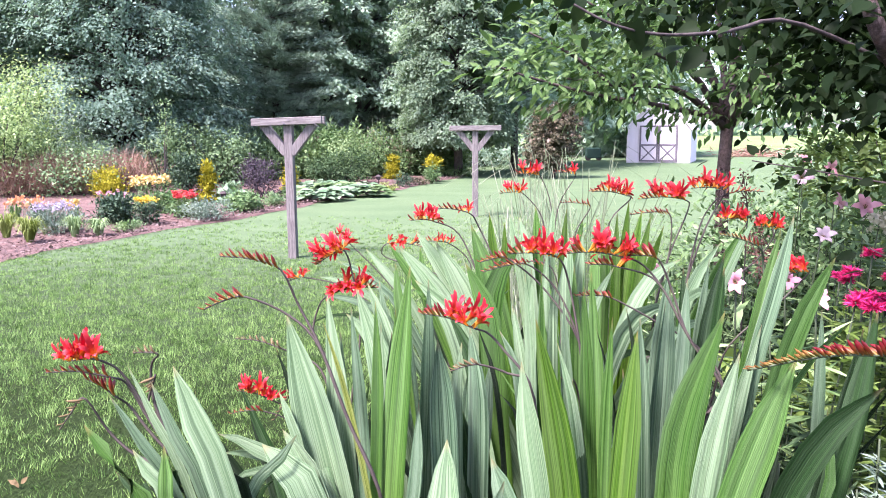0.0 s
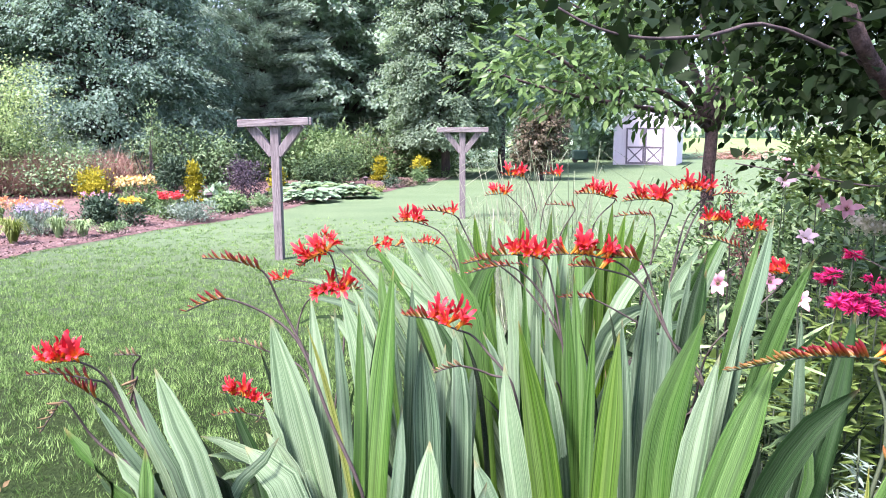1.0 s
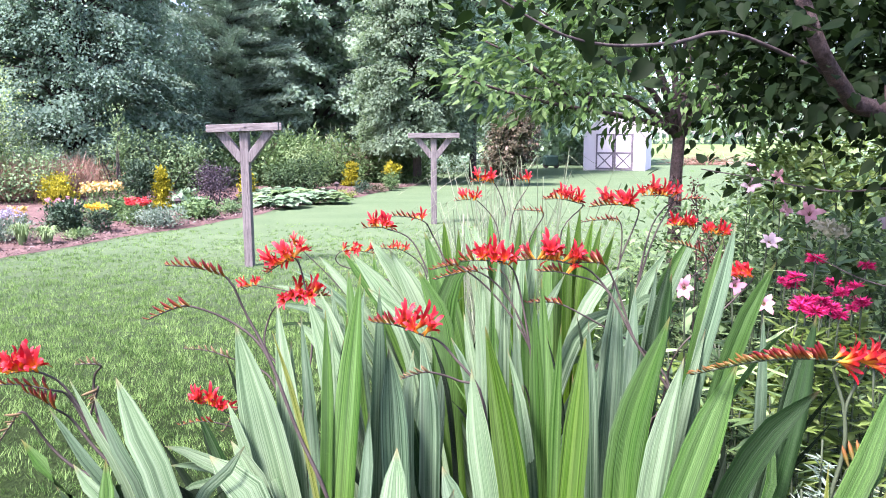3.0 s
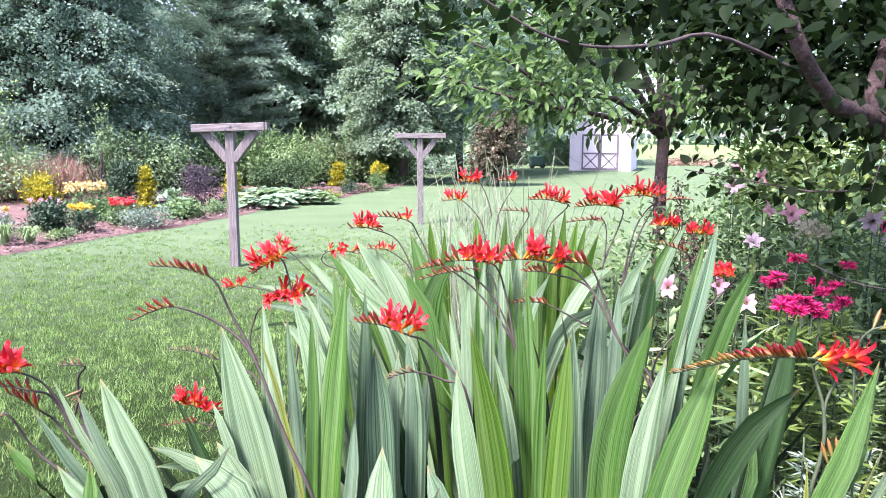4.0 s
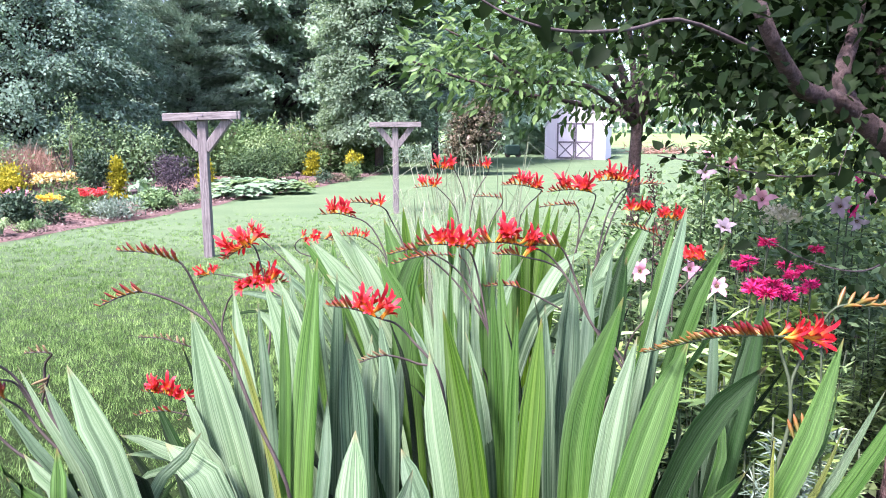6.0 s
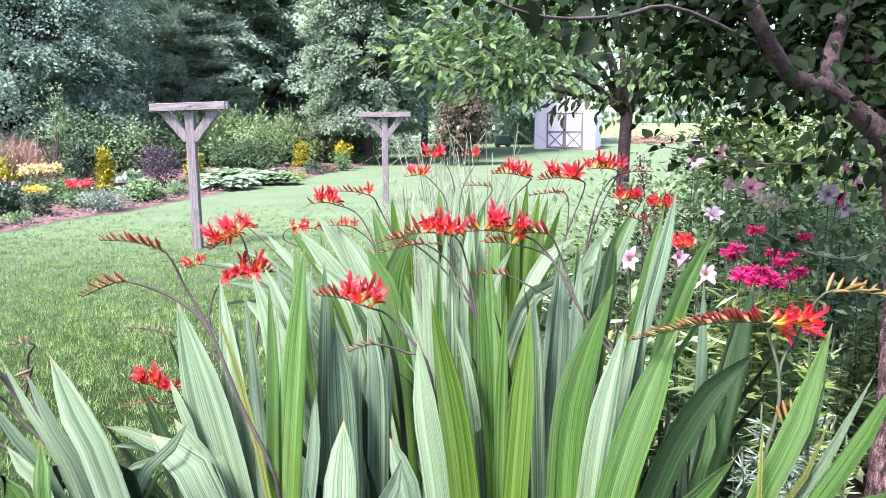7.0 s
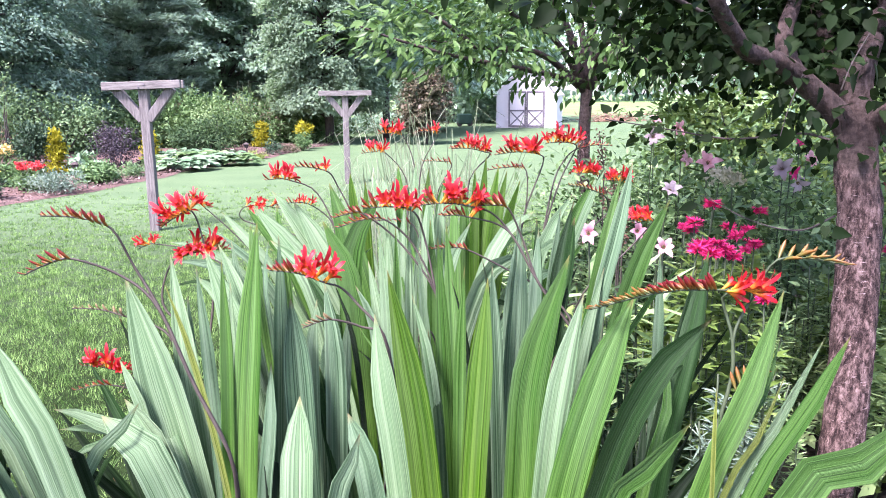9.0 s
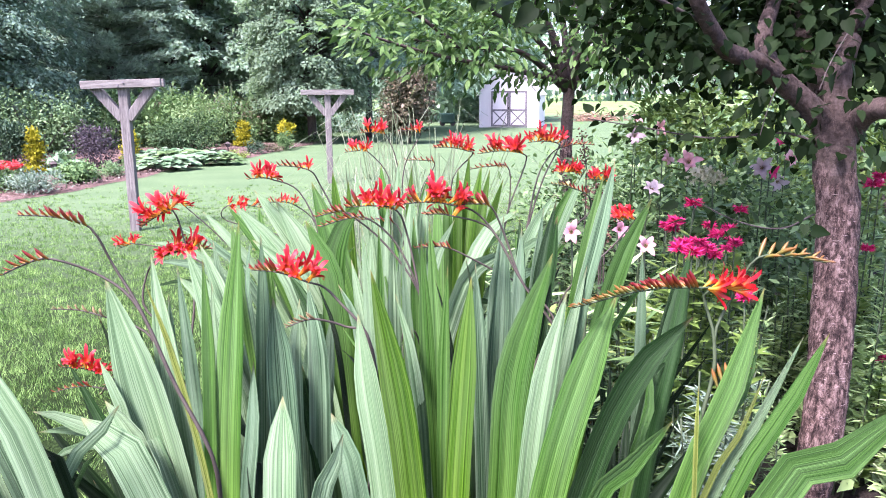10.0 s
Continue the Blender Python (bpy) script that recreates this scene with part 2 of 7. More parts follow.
BUD_GREEN = petal("crocosmia_green_bud", (0.07, 0.085, 0.018), (0.15, 0.13, 0.02), (0.21, 0.1, 0.016), 0.0, 0.022)
HUSK = surface("dry_husk", ((0.3, (0.112, 0.0744, 0.0298)), (0.7, (0.186, 0.141, 0.067))), 60)
STALK = surface("purple_brown_stalk", ((0.3, (0.026, 0.02, 0.017)), (0.55, (0.05, 0.042, 0.032)), (0.8, (0.06, 0.075, 0.03))), 14, rough=0.6, bump_by=0.1)
STALK_GREEN = surface("grey_green_stalk", ((0.3, (0.026, 0.04, 0.018)), (0.8, (0.06, 0.085, 0.04))), 14, rough=0.6, bump_by=0.1)
BARK_CHERRY = bark_rings()
BARK_SMOOTH = surface("smooth_limb_bark", ((0.3, (0.0266, 0.0182, 0.016)), (0.5, (0.0531, 0.0379, 0.0333)), (0.75, (0.0911, 0.0704, 0.0627))), 12, (1, 1, 1.6), 0.75, 0.6, 0.012, 90)
BARK_DARK = surface("dark_bark", ((0.3, (0.02, 0.017, 0.015)), (0.7, (0.09, 0.075, 0.065))), 12, (1, 1, 0.3), 0.9, 0.8, 0.02)
WOOD_GREY = surface("weathered_grey_wood", ((0.36, (0.0546, 0.0473, 0.0437)), (0.5, (0.126, 0.1161, 0.1049)), (0.62, (0.1974, 0.1866, 0.1634))), 9, (9, 9, 0.5), 0.85, 0.5, 0.006, 40)
WOOD_GREY_X = surface("weathered_grey_board", ((0.36, (0.0672, 0.0602, 0.0532)), (0.5, (0.1428, 0.1333, 0.1178)), (0.62, (0.2184, 0.2081, 0.1801))), 9, (0.5, 9, 9), 0.85, 0.5, 0.006, 40)
SIDING = surface("white_painted_siding", ((0.3, (0.56, 0.515, 0.5)), (0.7, (0.66, 0.615, 0.595))), 2, (1, 1, 0.3), 0.6, 0.15, 0.004)
TRIM_GREY = surface("grey_painted_trim", ((0.3, (0.114, 0.102, 0.108)), (0.7, (0.168, 0.15, 0.156))), 6, None, 0.6, 0.15, 0.003)
ROOF = surface("asphalt_shingle", ((0.3, (0.1, 0.09, 0.09)), (0.7, (0.2, 0.18, 0.18))), 30, None, 0.9, 0.5, 0.01)
MULCH = surface("bark_mulch", ((0.25, (0.0256, 0.0162, 0.013)), (0.45, (0.0794, 0.0499, 0.0403)), (0.6, (0.1344, 0.0874, 0.071)), (0.78, (0.2176, 0.156, 0.1302))), 6, None, 0.95, 1.0, 0.03, 34)
# soil colour darkened to carry the shade under the plants
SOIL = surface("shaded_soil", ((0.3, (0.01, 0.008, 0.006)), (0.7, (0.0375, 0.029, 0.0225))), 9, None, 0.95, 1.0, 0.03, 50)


def lawn_material():
    m, t, p, _ = nodes_of("lawn_turf_near_shade")
    fine = noise_of(t, 55, 4, (1, 0.55, 1))
    patch = noise_of(t, 0.55, 4)
    # near ground coloured very dark, standing in for shade between the blades
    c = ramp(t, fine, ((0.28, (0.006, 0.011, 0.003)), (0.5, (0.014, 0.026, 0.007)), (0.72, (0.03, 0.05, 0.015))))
    c = blend(t, c, ramp(t, patch, ((0.35, (0.78, 0.9, 0.75)), (0.65, (1.12, 1.08, 1.05)))), 0.8, "MULTIPLY")
    sp = t.nodes.new("ShaderNodeSeparateXYZ")
    tc = t.nodes.new("ShaderNodeTexCoord")
    t.links.new(tc.outputs["Object"], sp.inputs[0])
    mr = t.nodes.new("ShaderNodeMapRange")
    mr.inputs["From Min"].default_value, mr.inputs["From Max"].default_value = 55, 62
    t.links.new(sp.outputs[1], mr.inputs[0])
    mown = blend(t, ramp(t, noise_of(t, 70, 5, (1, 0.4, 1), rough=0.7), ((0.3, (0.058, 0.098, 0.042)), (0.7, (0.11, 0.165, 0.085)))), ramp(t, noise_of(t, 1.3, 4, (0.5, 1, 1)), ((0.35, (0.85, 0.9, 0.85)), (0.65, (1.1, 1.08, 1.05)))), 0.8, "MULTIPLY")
    # with distance a brighter turf colour takes over as the blades thin out
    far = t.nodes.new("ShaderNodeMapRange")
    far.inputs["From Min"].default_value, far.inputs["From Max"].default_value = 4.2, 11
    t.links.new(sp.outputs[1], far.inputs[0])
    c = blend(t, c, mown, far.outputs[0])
    hay = ramp(t, noise_of(t, 0.25, 5, (1, 0.2, 1)), ((0.3, (0.095, 0.16, 0.048)), (0.7, (0.155, 0.23, 0.085))))
    c = blend(t, c, hay, mr.outputs[0])
    t.links.new(c, p.inputs["Base Color"])
    p.inputs["Roughness"].default_value = 0.9
    p.inputs["Specular IOR Level"].default_value = 0.05
    bump(t, fine, 0.9, 0.03, p)
    return m


LAWN = lawn_material()
TURF = leafage("grass_blade", (0.0075, 0.025, 0.0045), (0.096, 0.2, 0.043), (0.3, 0.47, 0.145), 0.6, 0.3, 5.0, 0.2, 0.75, 0.8)
F_MAPLE = leafage("maple_leaf", (0.0959, 0.17, 0.118), (0.174, 0.272, 0.194), (0.261, 0.387, 0.285), 0.65, 0.5, 0.8, 0.05, 0.25, 1.6)
F_LIGHT = leafage("light_maple_leaf", (0.102, 0.163, 0.101), (0.16, 0.239, 0.147), (0.22, 0.313, 0.207), 0.65, 0.5, 0.8, 0.05, 0.25, 1.6)
F_PINE = leafage("pine_needles", (0.0821, 0.14, 0.0938), (0.176, 0.266, 0.181), (0.307, 0.439, 0.301), 0.6, 0.08, 0.5, 0.1, each=0.4)
F_DARK = leafage("shaded_tree_leaf", (0.133, 0.223, 0.151), (0.267, 0.389, 0.276), (0.425, 0.558, 0.415), 0.65, 0.5, 0.6, 0.05, 0.25, 1.6)
F_HEDGE = leafage("wild_hedge_leaf", (0.0405, 0.0873, 0.0298), (0.119, 0.199, 0.0757), (0.223, 0.324, 0.149), 0.65, 0.35, 1.3, 0.05, 0.25, 2.6)
F_SHRUB = leafage("shrub_leaf", (0.0322, 0.0736, 0.0248), (0.0805, 0.155, 0.052), (0.172, 0.276, 0.111), 0.45, 0.25, 0.9)
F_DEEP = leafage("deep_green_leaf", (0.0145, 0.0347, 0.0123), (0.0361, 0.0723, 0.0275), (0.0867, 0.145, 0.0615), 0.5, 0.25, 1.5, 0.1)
F_FRESH = leafage("fresh_green_leaf", (0.068, 0.122, 0.0191), (0.136, 0.218, 0.0478), (0.231, 0.313, 0.102), 0.5, 0.4, 0.9)
F_SILVER = leafage("silvery_leaf", (0.0576, 0.0975, 0.0612), (0.13, 0.195, 0.13), (0.23, 0.3, 0.223), 0.5, 0.2, 0.9)
F_CHERRY = leafage("cherry_leaf", (0.0229, 0.0574, 0.0133), (0.0612, 0.128, 0.0326), (0.14, 0.23, 0.0734), 0.38, 0.38, 0.9)
# near-black green: the dark of the shaded crown is put into the leaf colour
F_HEART = leafage("heart_leaf_shaded", (0.00392, 0.0108, 0.00246), (0.0088, 0.0207, 0.00589), (0.0216, 0.0392, 0.0137), 0.55, 0.38, 1.2, 0.06)
F_GOLD = leafage("golden_conifer_foliage", (0.13, 0.123, 0.006), (0.3, 0.28, 0.012), (0.44, 0.403, 0.04), 0.6, 0.3, 3)
F_PURPLE = leafage("purple_smokebush_leaf", (0.016, 0.013, 0.016), (0.04, 0.033, 0.039), (0.1, 0.084, 0.092), 0.5, 0.2, 1.5)
F_BRONZE = leafage("bronze_green_leaf", (0.029, 0.0348, 0.0174), (0.0754, 0.0754, 0.0406), (0.174, 0.128, 0.087), 0.4, 0.2, 2.2)
F_STRAW = leafage("dry_brown_grass", (0.12, 0.065, 0.045), (0.27, 0.165, 0.115), (0.42, 0.3, 0.22), 0.8, 0.2, 0.8)
F_YGREEN = leafage("yellow_green_strap_leaf", (0.0754, 0.116, 0.0174), (0.157, 0.209, 0.0464), (0.278, 0.313, 0.116), 0.5, 0.3, 2)
P_YELLOW = leafage("yellow_blossom", (0.504, 0.302, 0.0144), (0.612, 0.418, 0.036), (0.648, 0.54, 0.108), 0.6, 0.2, 3)
P_AMBER = leafage("amber_blossom", (0.468, 0.302, 0.072), (0.576, 0.418, 0.144), (0.634, 0.518, 0.288), 0.6, 0.2, 3)
P_PEACH = leafage("peach_blossom", (0.54, 0.216, 0.0864), (0.612, 0.346, 0.18), (0.648, 0.468, 0.302), 0.6, 0.2, 3)
P_RED = leafage("red_blossom", (0.36, 0.0144, 0.0144), (0.54, 0.036, 0.036), (0.612, 0.108, 0.108), 0.6, 0.2, 3)
P_LILAC = leafage("lilac_blossom", (0.24, 0.21, 0.28), (0.33, 0.3, 0.36), (0.42, 0.39, 0.44), 0.6, 0.2, 3)
P_MAGENTA = leafage("magenta_blossom", (0.384, 0.0096, 0.056), (0.544, 0.0224, 0.128), (0.624, 0.08, 0.224), 0.6, 0.25, 6)
P_PINK = leafage("pink_blossom", (0.528, 0.189, 0.245), (0.62, 0.309, 0.347), (0.711, 0.464, 0.46), 0.5, 0.3, 6)
P_WHITE = leafage("white_pink_blossom", (0.293, 0.193, 0.226), (0.352, 0.275, 0.294), (0.386, 0.339, 0.345), 0.5, 0.3, 6)
P_CREAM = leafage("cream_blossom", (0.27, 0.27, 0.162), (0.367, 0.356, 0.243), (0.432, 0.422, 0.324), 0.6, 0.3, 6)
F_CONIFER = leafage("dark_conifer_foliage", (0.01, 0.03, 0.012), (0.028, 0.064, 0.03), (0.065, 0.115, 0.06), 0.6, 0.1, 3, 0.25)
F_SOFT = leafage("soft_green_leaf", (0.078, 0.15, 0.0624), (0.148, 0.246, 0.106), (0.251, 0.368, 0.172), 0.6, 0.35, 1.2, 0.25, 0.3, 1.6)
F_HOSTA = leafage("hosta_leaf", (0.0638, 0.133, 0.06), (0.128, 0.218, 0.112), (0.21, 0.296, 0.18), 0.5, 0.2, 2)
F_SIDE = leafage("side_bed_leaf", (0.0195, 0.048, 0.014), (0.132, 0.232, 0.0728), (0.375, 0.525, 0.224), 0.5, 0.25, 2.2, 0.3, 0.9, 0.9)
F_SPRING = leafage("spring_green_leaf", (0.132, 0.22, 0.066), (0.264, 0.385, 0.143), (0.418, 0.539, 0.264), 0.6, 0.35, 1.6, 0.1, 0.5, 1.4)
F_WISP = leafage("wispy_grass_stem", (0.11, 0.16, 0.08), (0.19, 0.24, 0.14), (0.3, 0.34, 0.23), 0.5, 0.3, 3)
F_SEED = leafage("rust_seed_spike", (0.058, 0.029, 0.0203), (0.116, 0.058, 0.0406), (0.197, 0.116, 0.087), 0.7, 0.1, 5)


# ---- leaves by the thousand ----
def unit(a):
    return a / np.maximum(np.linalg.norm(a, axis=1, keepdims=True), 1e-9)


KITE = (np.array([[0, 0, 0], [0.42, 0.5, 0.1], [1, 0, 0], [0.42, -0.5, 0.1]]), np.array([[0, 1, 2], [0, 2, 3]]))
OVAL = (np.array([[0, 0, 0], [0.22, 0.36, 0.06], [0.55, 0.46, 0.09], [0.82, 0.2, 0.03], [1, 0, -0.06], [0.82, -0.2, 0.03], [0.55, -0.46, 0.09], [0.22, -0.36, 0.06], [0.55, 0, 0]]),
        np.array([[0, 1, 8], [1, 2, 8], [2, 3, 8], [3, 4, 8], [4, 5, 8], [5, 6, 8], [6, 7, 8], [7, 0, 8]]))
HEART = (np.array([[0, 0, 0], [-0.08, 0.25, 0.03], [0.12, 0.48, 0.08], [0.45, 0.46, 0.08], [0.75, 0.22, 0.02], [1, 0, -0.1], [0.75, -0.22, 0.02], [0.45, -0.46, 0.08], [0.12, -0.48, 0.08], [-0.08, -0.25, 0.03], [0.45, 0, 0]]),
         np.array([[0, 1, 10], [1, 2, 10], [2, 3, 10], [3, 4, 10], [4, 5, 10], [5, 6, 10], [6, 7, 10], [7, 8, 10], [8, 9, 10], [9, 0, 10]]))
NEEDLE = (np.array([[0, -0.5, 0], [0, 0.5, 0], [1, 0, -0.05]]), np.array([[0, 1, 2]]))


def leaves(place, along, face, length, width, form=KITE):
    """Many leaves of one form, as vertices and triangles."""
    along = unit(along)
    side = unit(np.cross(face, along))
    up = np.cross(along, side)
    v, f = form
    length = np.broadcast_to(length, len(place))[:, None, None]
    width = np.broadcast_to(width, len(place))[:, None, None]
    pts = place[:, None, :] + along[:, None, :] * v[None, :, :1] * length + side[:, None, :] * v[None, :, 1:2] * width + up[:, None, :] * v[None, :, 2:3] * width
    faces = f[None] + (np.arange(len(place)) * len(v))[:, None, None]
    return pts.reshape(-1, 3), faces.reshape(-1, 3)


def clumped(rng, lobes, clumps, per, spread, shell=0.35):
    """Leaf places in clumps near the skin of some ellipsoids (x, y, z, rx, ry, rz); also the way outwards."""
    L = np.array(lobes, dtype=float)
    share = (L[:, 3] * L[:, 4] * L[:, 5]) ** (2 / 3)
    pick = rng.choice(len(L), clumps, p=share / share.sum())
    d = unit(rng.normal(size=(clumps, 3)))
    r = 1 - shell * rng.random(clumps) ** 1.6
    centre = L[pick, :3] + d * L[pick, 3:] * r[:, None]
    size = spread * (0.5 + rng.random(clumps))
    off = rng.normal(size=(clumps, per, 3)) * size[:, None, None] * np.array([1, 1, 0.42])
    out = unit(d * np.array([1, 1, 0.5]))
    return (centre[:, None] + off).reshape(-1, 3), np.repeat(out, per, axis=0), centre


def foliage(name, rng, lobes, material, parent, clumps, per, spread, length, width, droop=0.5, form=KITE, shell=0.35, label="", floor=0.03, calm=0.45):
    p, out, centre = clumped(rng, lobes, clumps, per, spread, shell)
    keep = p[:, 2] > floor
    p, out = p[keep], out[keep]
    n = len(p)
    along = out * 0.7 + rng.normal(size=(n, 3)) * min(0.75, 0.2 + 1.4 * calm) + np.array([0, 0, -droop])
    face = out * (0.95 - calm) + np.array([0, 0, 1.0]) + rng.normal(size=(n, 3)) * calm
    size = length * (0.65 + 0.6 * rng.random(n))
    v, f = leaves(p, along, face, size, size * width, form)
    return part(name, mesh_of(name, v, f, material), parent, label), centre


def limbs(rng, root, tips, r0, r1=0.012, seg=6, sag=0.1):
    """Branches from root to tips, as one set of tubes."""
    made = []
    for tip in tips:
        a, b = Vector(root), Vector(tip)
        mid = a.lerp(b, 0.5) + Vector((rng.normal() * 0.08, rng.normal() * 0.08, sag * (b - a).length))
        line = smooth_line((a, mid, b), 7)
        made.append(tube(line, [r0 + (r1 - r0) * i / 6 for i in range(7)], seg))
    return join(made)

# ---- ground ----
def ground_sheet():
    xs = [-420, -160, -60, -24, -12, -6, -3, 0, 3, 6, 12, 24, 60, 160, 420]
    ys = [-90, -20, -4, 0, 3, 6, 9, 12, 16, 24, 40, 60, 120, 300, 900]
    verts = [(x, y, 0.0 if y < 50 else (y - 50) * 0.004) for y in ys for x in xs]
    n = len(xs)
    faces = [(j * n + i, j * n + i + 1, (j + 1) * n + i + 1, (j + 1) * n + i) for j in range(len(ys) - 1) for i in range(n - 1)]
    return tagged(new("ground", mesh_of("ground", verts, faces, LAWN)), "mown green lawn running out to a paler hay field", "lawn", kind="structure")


ground_sheet()


def bed(name, left, right, rows, material, label, lift=0.05, seed=1):
    """A planting bed between two wavy edges, both given as (x, y) at the near and far end, slightly mounded and rough."""
    rng = random.Random(seed)
    cols, verts = 24, []
    for j in range(rows + 1):
        v = j / rows
        a = Vector(left[0]).lerp(Vector(left[1]), v)
        b = Vector(right[0]).lerp(Vector(right[1]), v)
        b = b + Vector((0.12 * math.sin(v * 19) + 0.07 * math.sin(v * 53 + 1) + rng.uniform(-0.03, 0.03), 0))
        for i in range(cols + 1):
            u = i / cols
            p = a.lerp(b, u)
            edge = min(1, 6 * (1 - u), 6 * u)
            h = (lift + 0.035 * noise.noise((p.x * 2.2, p.y * 2.2, 0)) + 0.02 * noise.noise((p.x * 7, p.y * 7, 3))) * edge
            verts.append((p.x, p.y, h + 0.005))
    n = cols + 1
    faces = [(j * n + i, j * n + i + 1, (j + 1) * n + i + 1, (j + 1) * n + i) for j in range(rows) for i in range(cols)]
    return tagged(new(name, mesh_of(name, verts, faces, material, True)), label, "flower bed", kind="structure")


bed("mulch_bed", ((-22, 6.0), (-9, 26)), ((-6.45, 6.0), (0.4, 25.5)), 130, MULCH, "brown bark mulch of the long flower border")
bed("planting_bed", ((5.5, 0.2), (6.5, 6.5)), ((-0.35, 0.2), (0.9, 4.6)), 40, SOIL, "flower bed soil, coloured dark for the shade of the crowded plants", 0.04, 2)


def mulch_chips():
    rng = np.random.default_rng(5)
    n = 14000
    v = rng.random(n) ** 1.4
    x = -6.45 + 6.85 * v - rng.random(n) ** 1.5 * 3.0 + 0.05
    y = 6 + 19.5 * v
    p = np.column_stack([x, y, 0.05 + 0.02 * rng.random(n)])
    size = 0.02 + 0.05 * rng.random(n)
    w, f = leaves(p, rng.normal(size=(n, 3)) * (1, 1, 0.25), rng.normal(size=(n, 3)) * 0.4 + (0, 0, 1), size, size * 0.45, KITE)
    tagged(new("mulch_chips", mesh_of("mulch_chips", w, f, leafage("mulch_chip", (0.045, 0.031, 0.026), (0.115, 0.082, 0.068), (0.23, 0.175, 0.15), 0.9, 0.0, 2))), "loose shredded bark chips on the border", "mulch", kind="stuff")


mulch_chips()


def grass():
    rng = np.random.default_rng(3)
    v, f, done = [], [], 0
    y = 2.0
    while y < 13.4:
        step = 0.5 + y * 0.04
        left, right = -0.3 - 0.85 * y, 0.6 + 0.3 * y
        n = int(12000 * min(1, max(0.18, (y - 1.7) / 3.6)) * step * (right - left) * min(1, (4.2 / y) ** 1.4) * min(1, max(0.02, (13.5 - y) / 8)))
        tufts = max(1, n // 14)
        heart = np.column_stack([rng.uniform(left, right, tufts), rng.uniform(y, y + step, tufts), np.full(tufts, -0.004)])
        of = rng.integers(0, tufts, n)
        p = heart[of] + rng.normal(size=(n, 3)) * (0.022, 0.022, 0)
        bend = (rng.normal(size=(tufts, 3)) * (0.4, 0.4, 0))[of] * min(1, (3.6 / y) ** 1.5)
        tall = (0.45 + 1.1 * rng.random(tufts))[of]
        edge = -6.45 + 6.85 * (p[:, 1] - 6.0) / 19.5 + 0.1 * np.sin(p[:, 1] * 3.1)
        ok = p[:, 0] > edge
        p, bend, tall = p[ok], bend[ok], tall[ok]
        m = len(p)
        grow = max(1.0, (y / 4.5) ** 0.75)
        s = 0.04 * min(1, (4.5 / y) ** 0.6) * tall * (0.5 + 0.9 * rng.random(m)) * (1 + 0.15 * (grow - 1))
        up = bend + rng.normal(size=(m, 3)) * (0.28, 0.28, 0) + (0, 0, 1)
        a, b = leaves(p, up, rng.normal(size=(m, 3)) + (0, -0.8, 0), s, 0.0031 * grow * (0.7 + 0.6 * rng.random(m)), NEEDLE)
        v.append(a)
        f.append(b + done)
        done += len(a)
        y += step
    tagged(new("lawn_grass", mesh_of("lawn_grass", np.concatenate(v), np.concatenate(f), TURF)), "short mown green grass blades of the lawn", "grass", kind="stuff")


grass()


# ---- woods and far trees ----
def tree(name, at, height, lobes, material, label, seed, clumps, per, spread, leaf, width=0.5, droop=0.5, trunk=0.2, bark=BARK_DARK, form=KITE, shell=0.45, fork=0.35, group=""):
    rng = np.random.default_rng(seed)
    root = thing(name, at, label, "tree", group)
    x, y, _ = at
    moved = [(x + a, y + b, c, d, e, g) for a, b, c, d, e, g in lobes]
    _, centre = foliage("crown", rng, moved, material, root, int(clumps * 1.5), int(per * 1.1), spread * 0.55, leaf * 0.74, width, droop, form, shell, calm=0.22)
    inner = [(p, q, r, s * 0.66, t * 0.66, u * 0.8) for p, q, r, s, t, u in moved]
    foliage("inner_crown", rng, inner, material, root, max(20, clumps // 2), 16, spread * 0.9, leaf * 1.5, 0.7, droop, form, 0.9, calm=0.3)
    line = [(x + 0.06 * rng.normal() * k, y + 0.06 * rng.normal() * k, height * k / 6 - (0.05 if k == 0 else 0)) for k in range(7)]
    pick = centre[rng.choice(len(centre), min(14, len(centre)), replace=False)]
    made = [tube(line, [trunk * (1.25 if k == 0 else 1 - k / 7) for k in range(7)], 9, 0.1, rng)]
    for c in pick:
        k = min(5, max(1, int(c[2] / height * 6 * 0.8)))
        made.append(limbs(rng, line[k], [c], trunk * 0.35, 0.015, 5, 0.04))
    part("trunk", mesh_of("trunk", *join(made), bark, True), root)
    return root


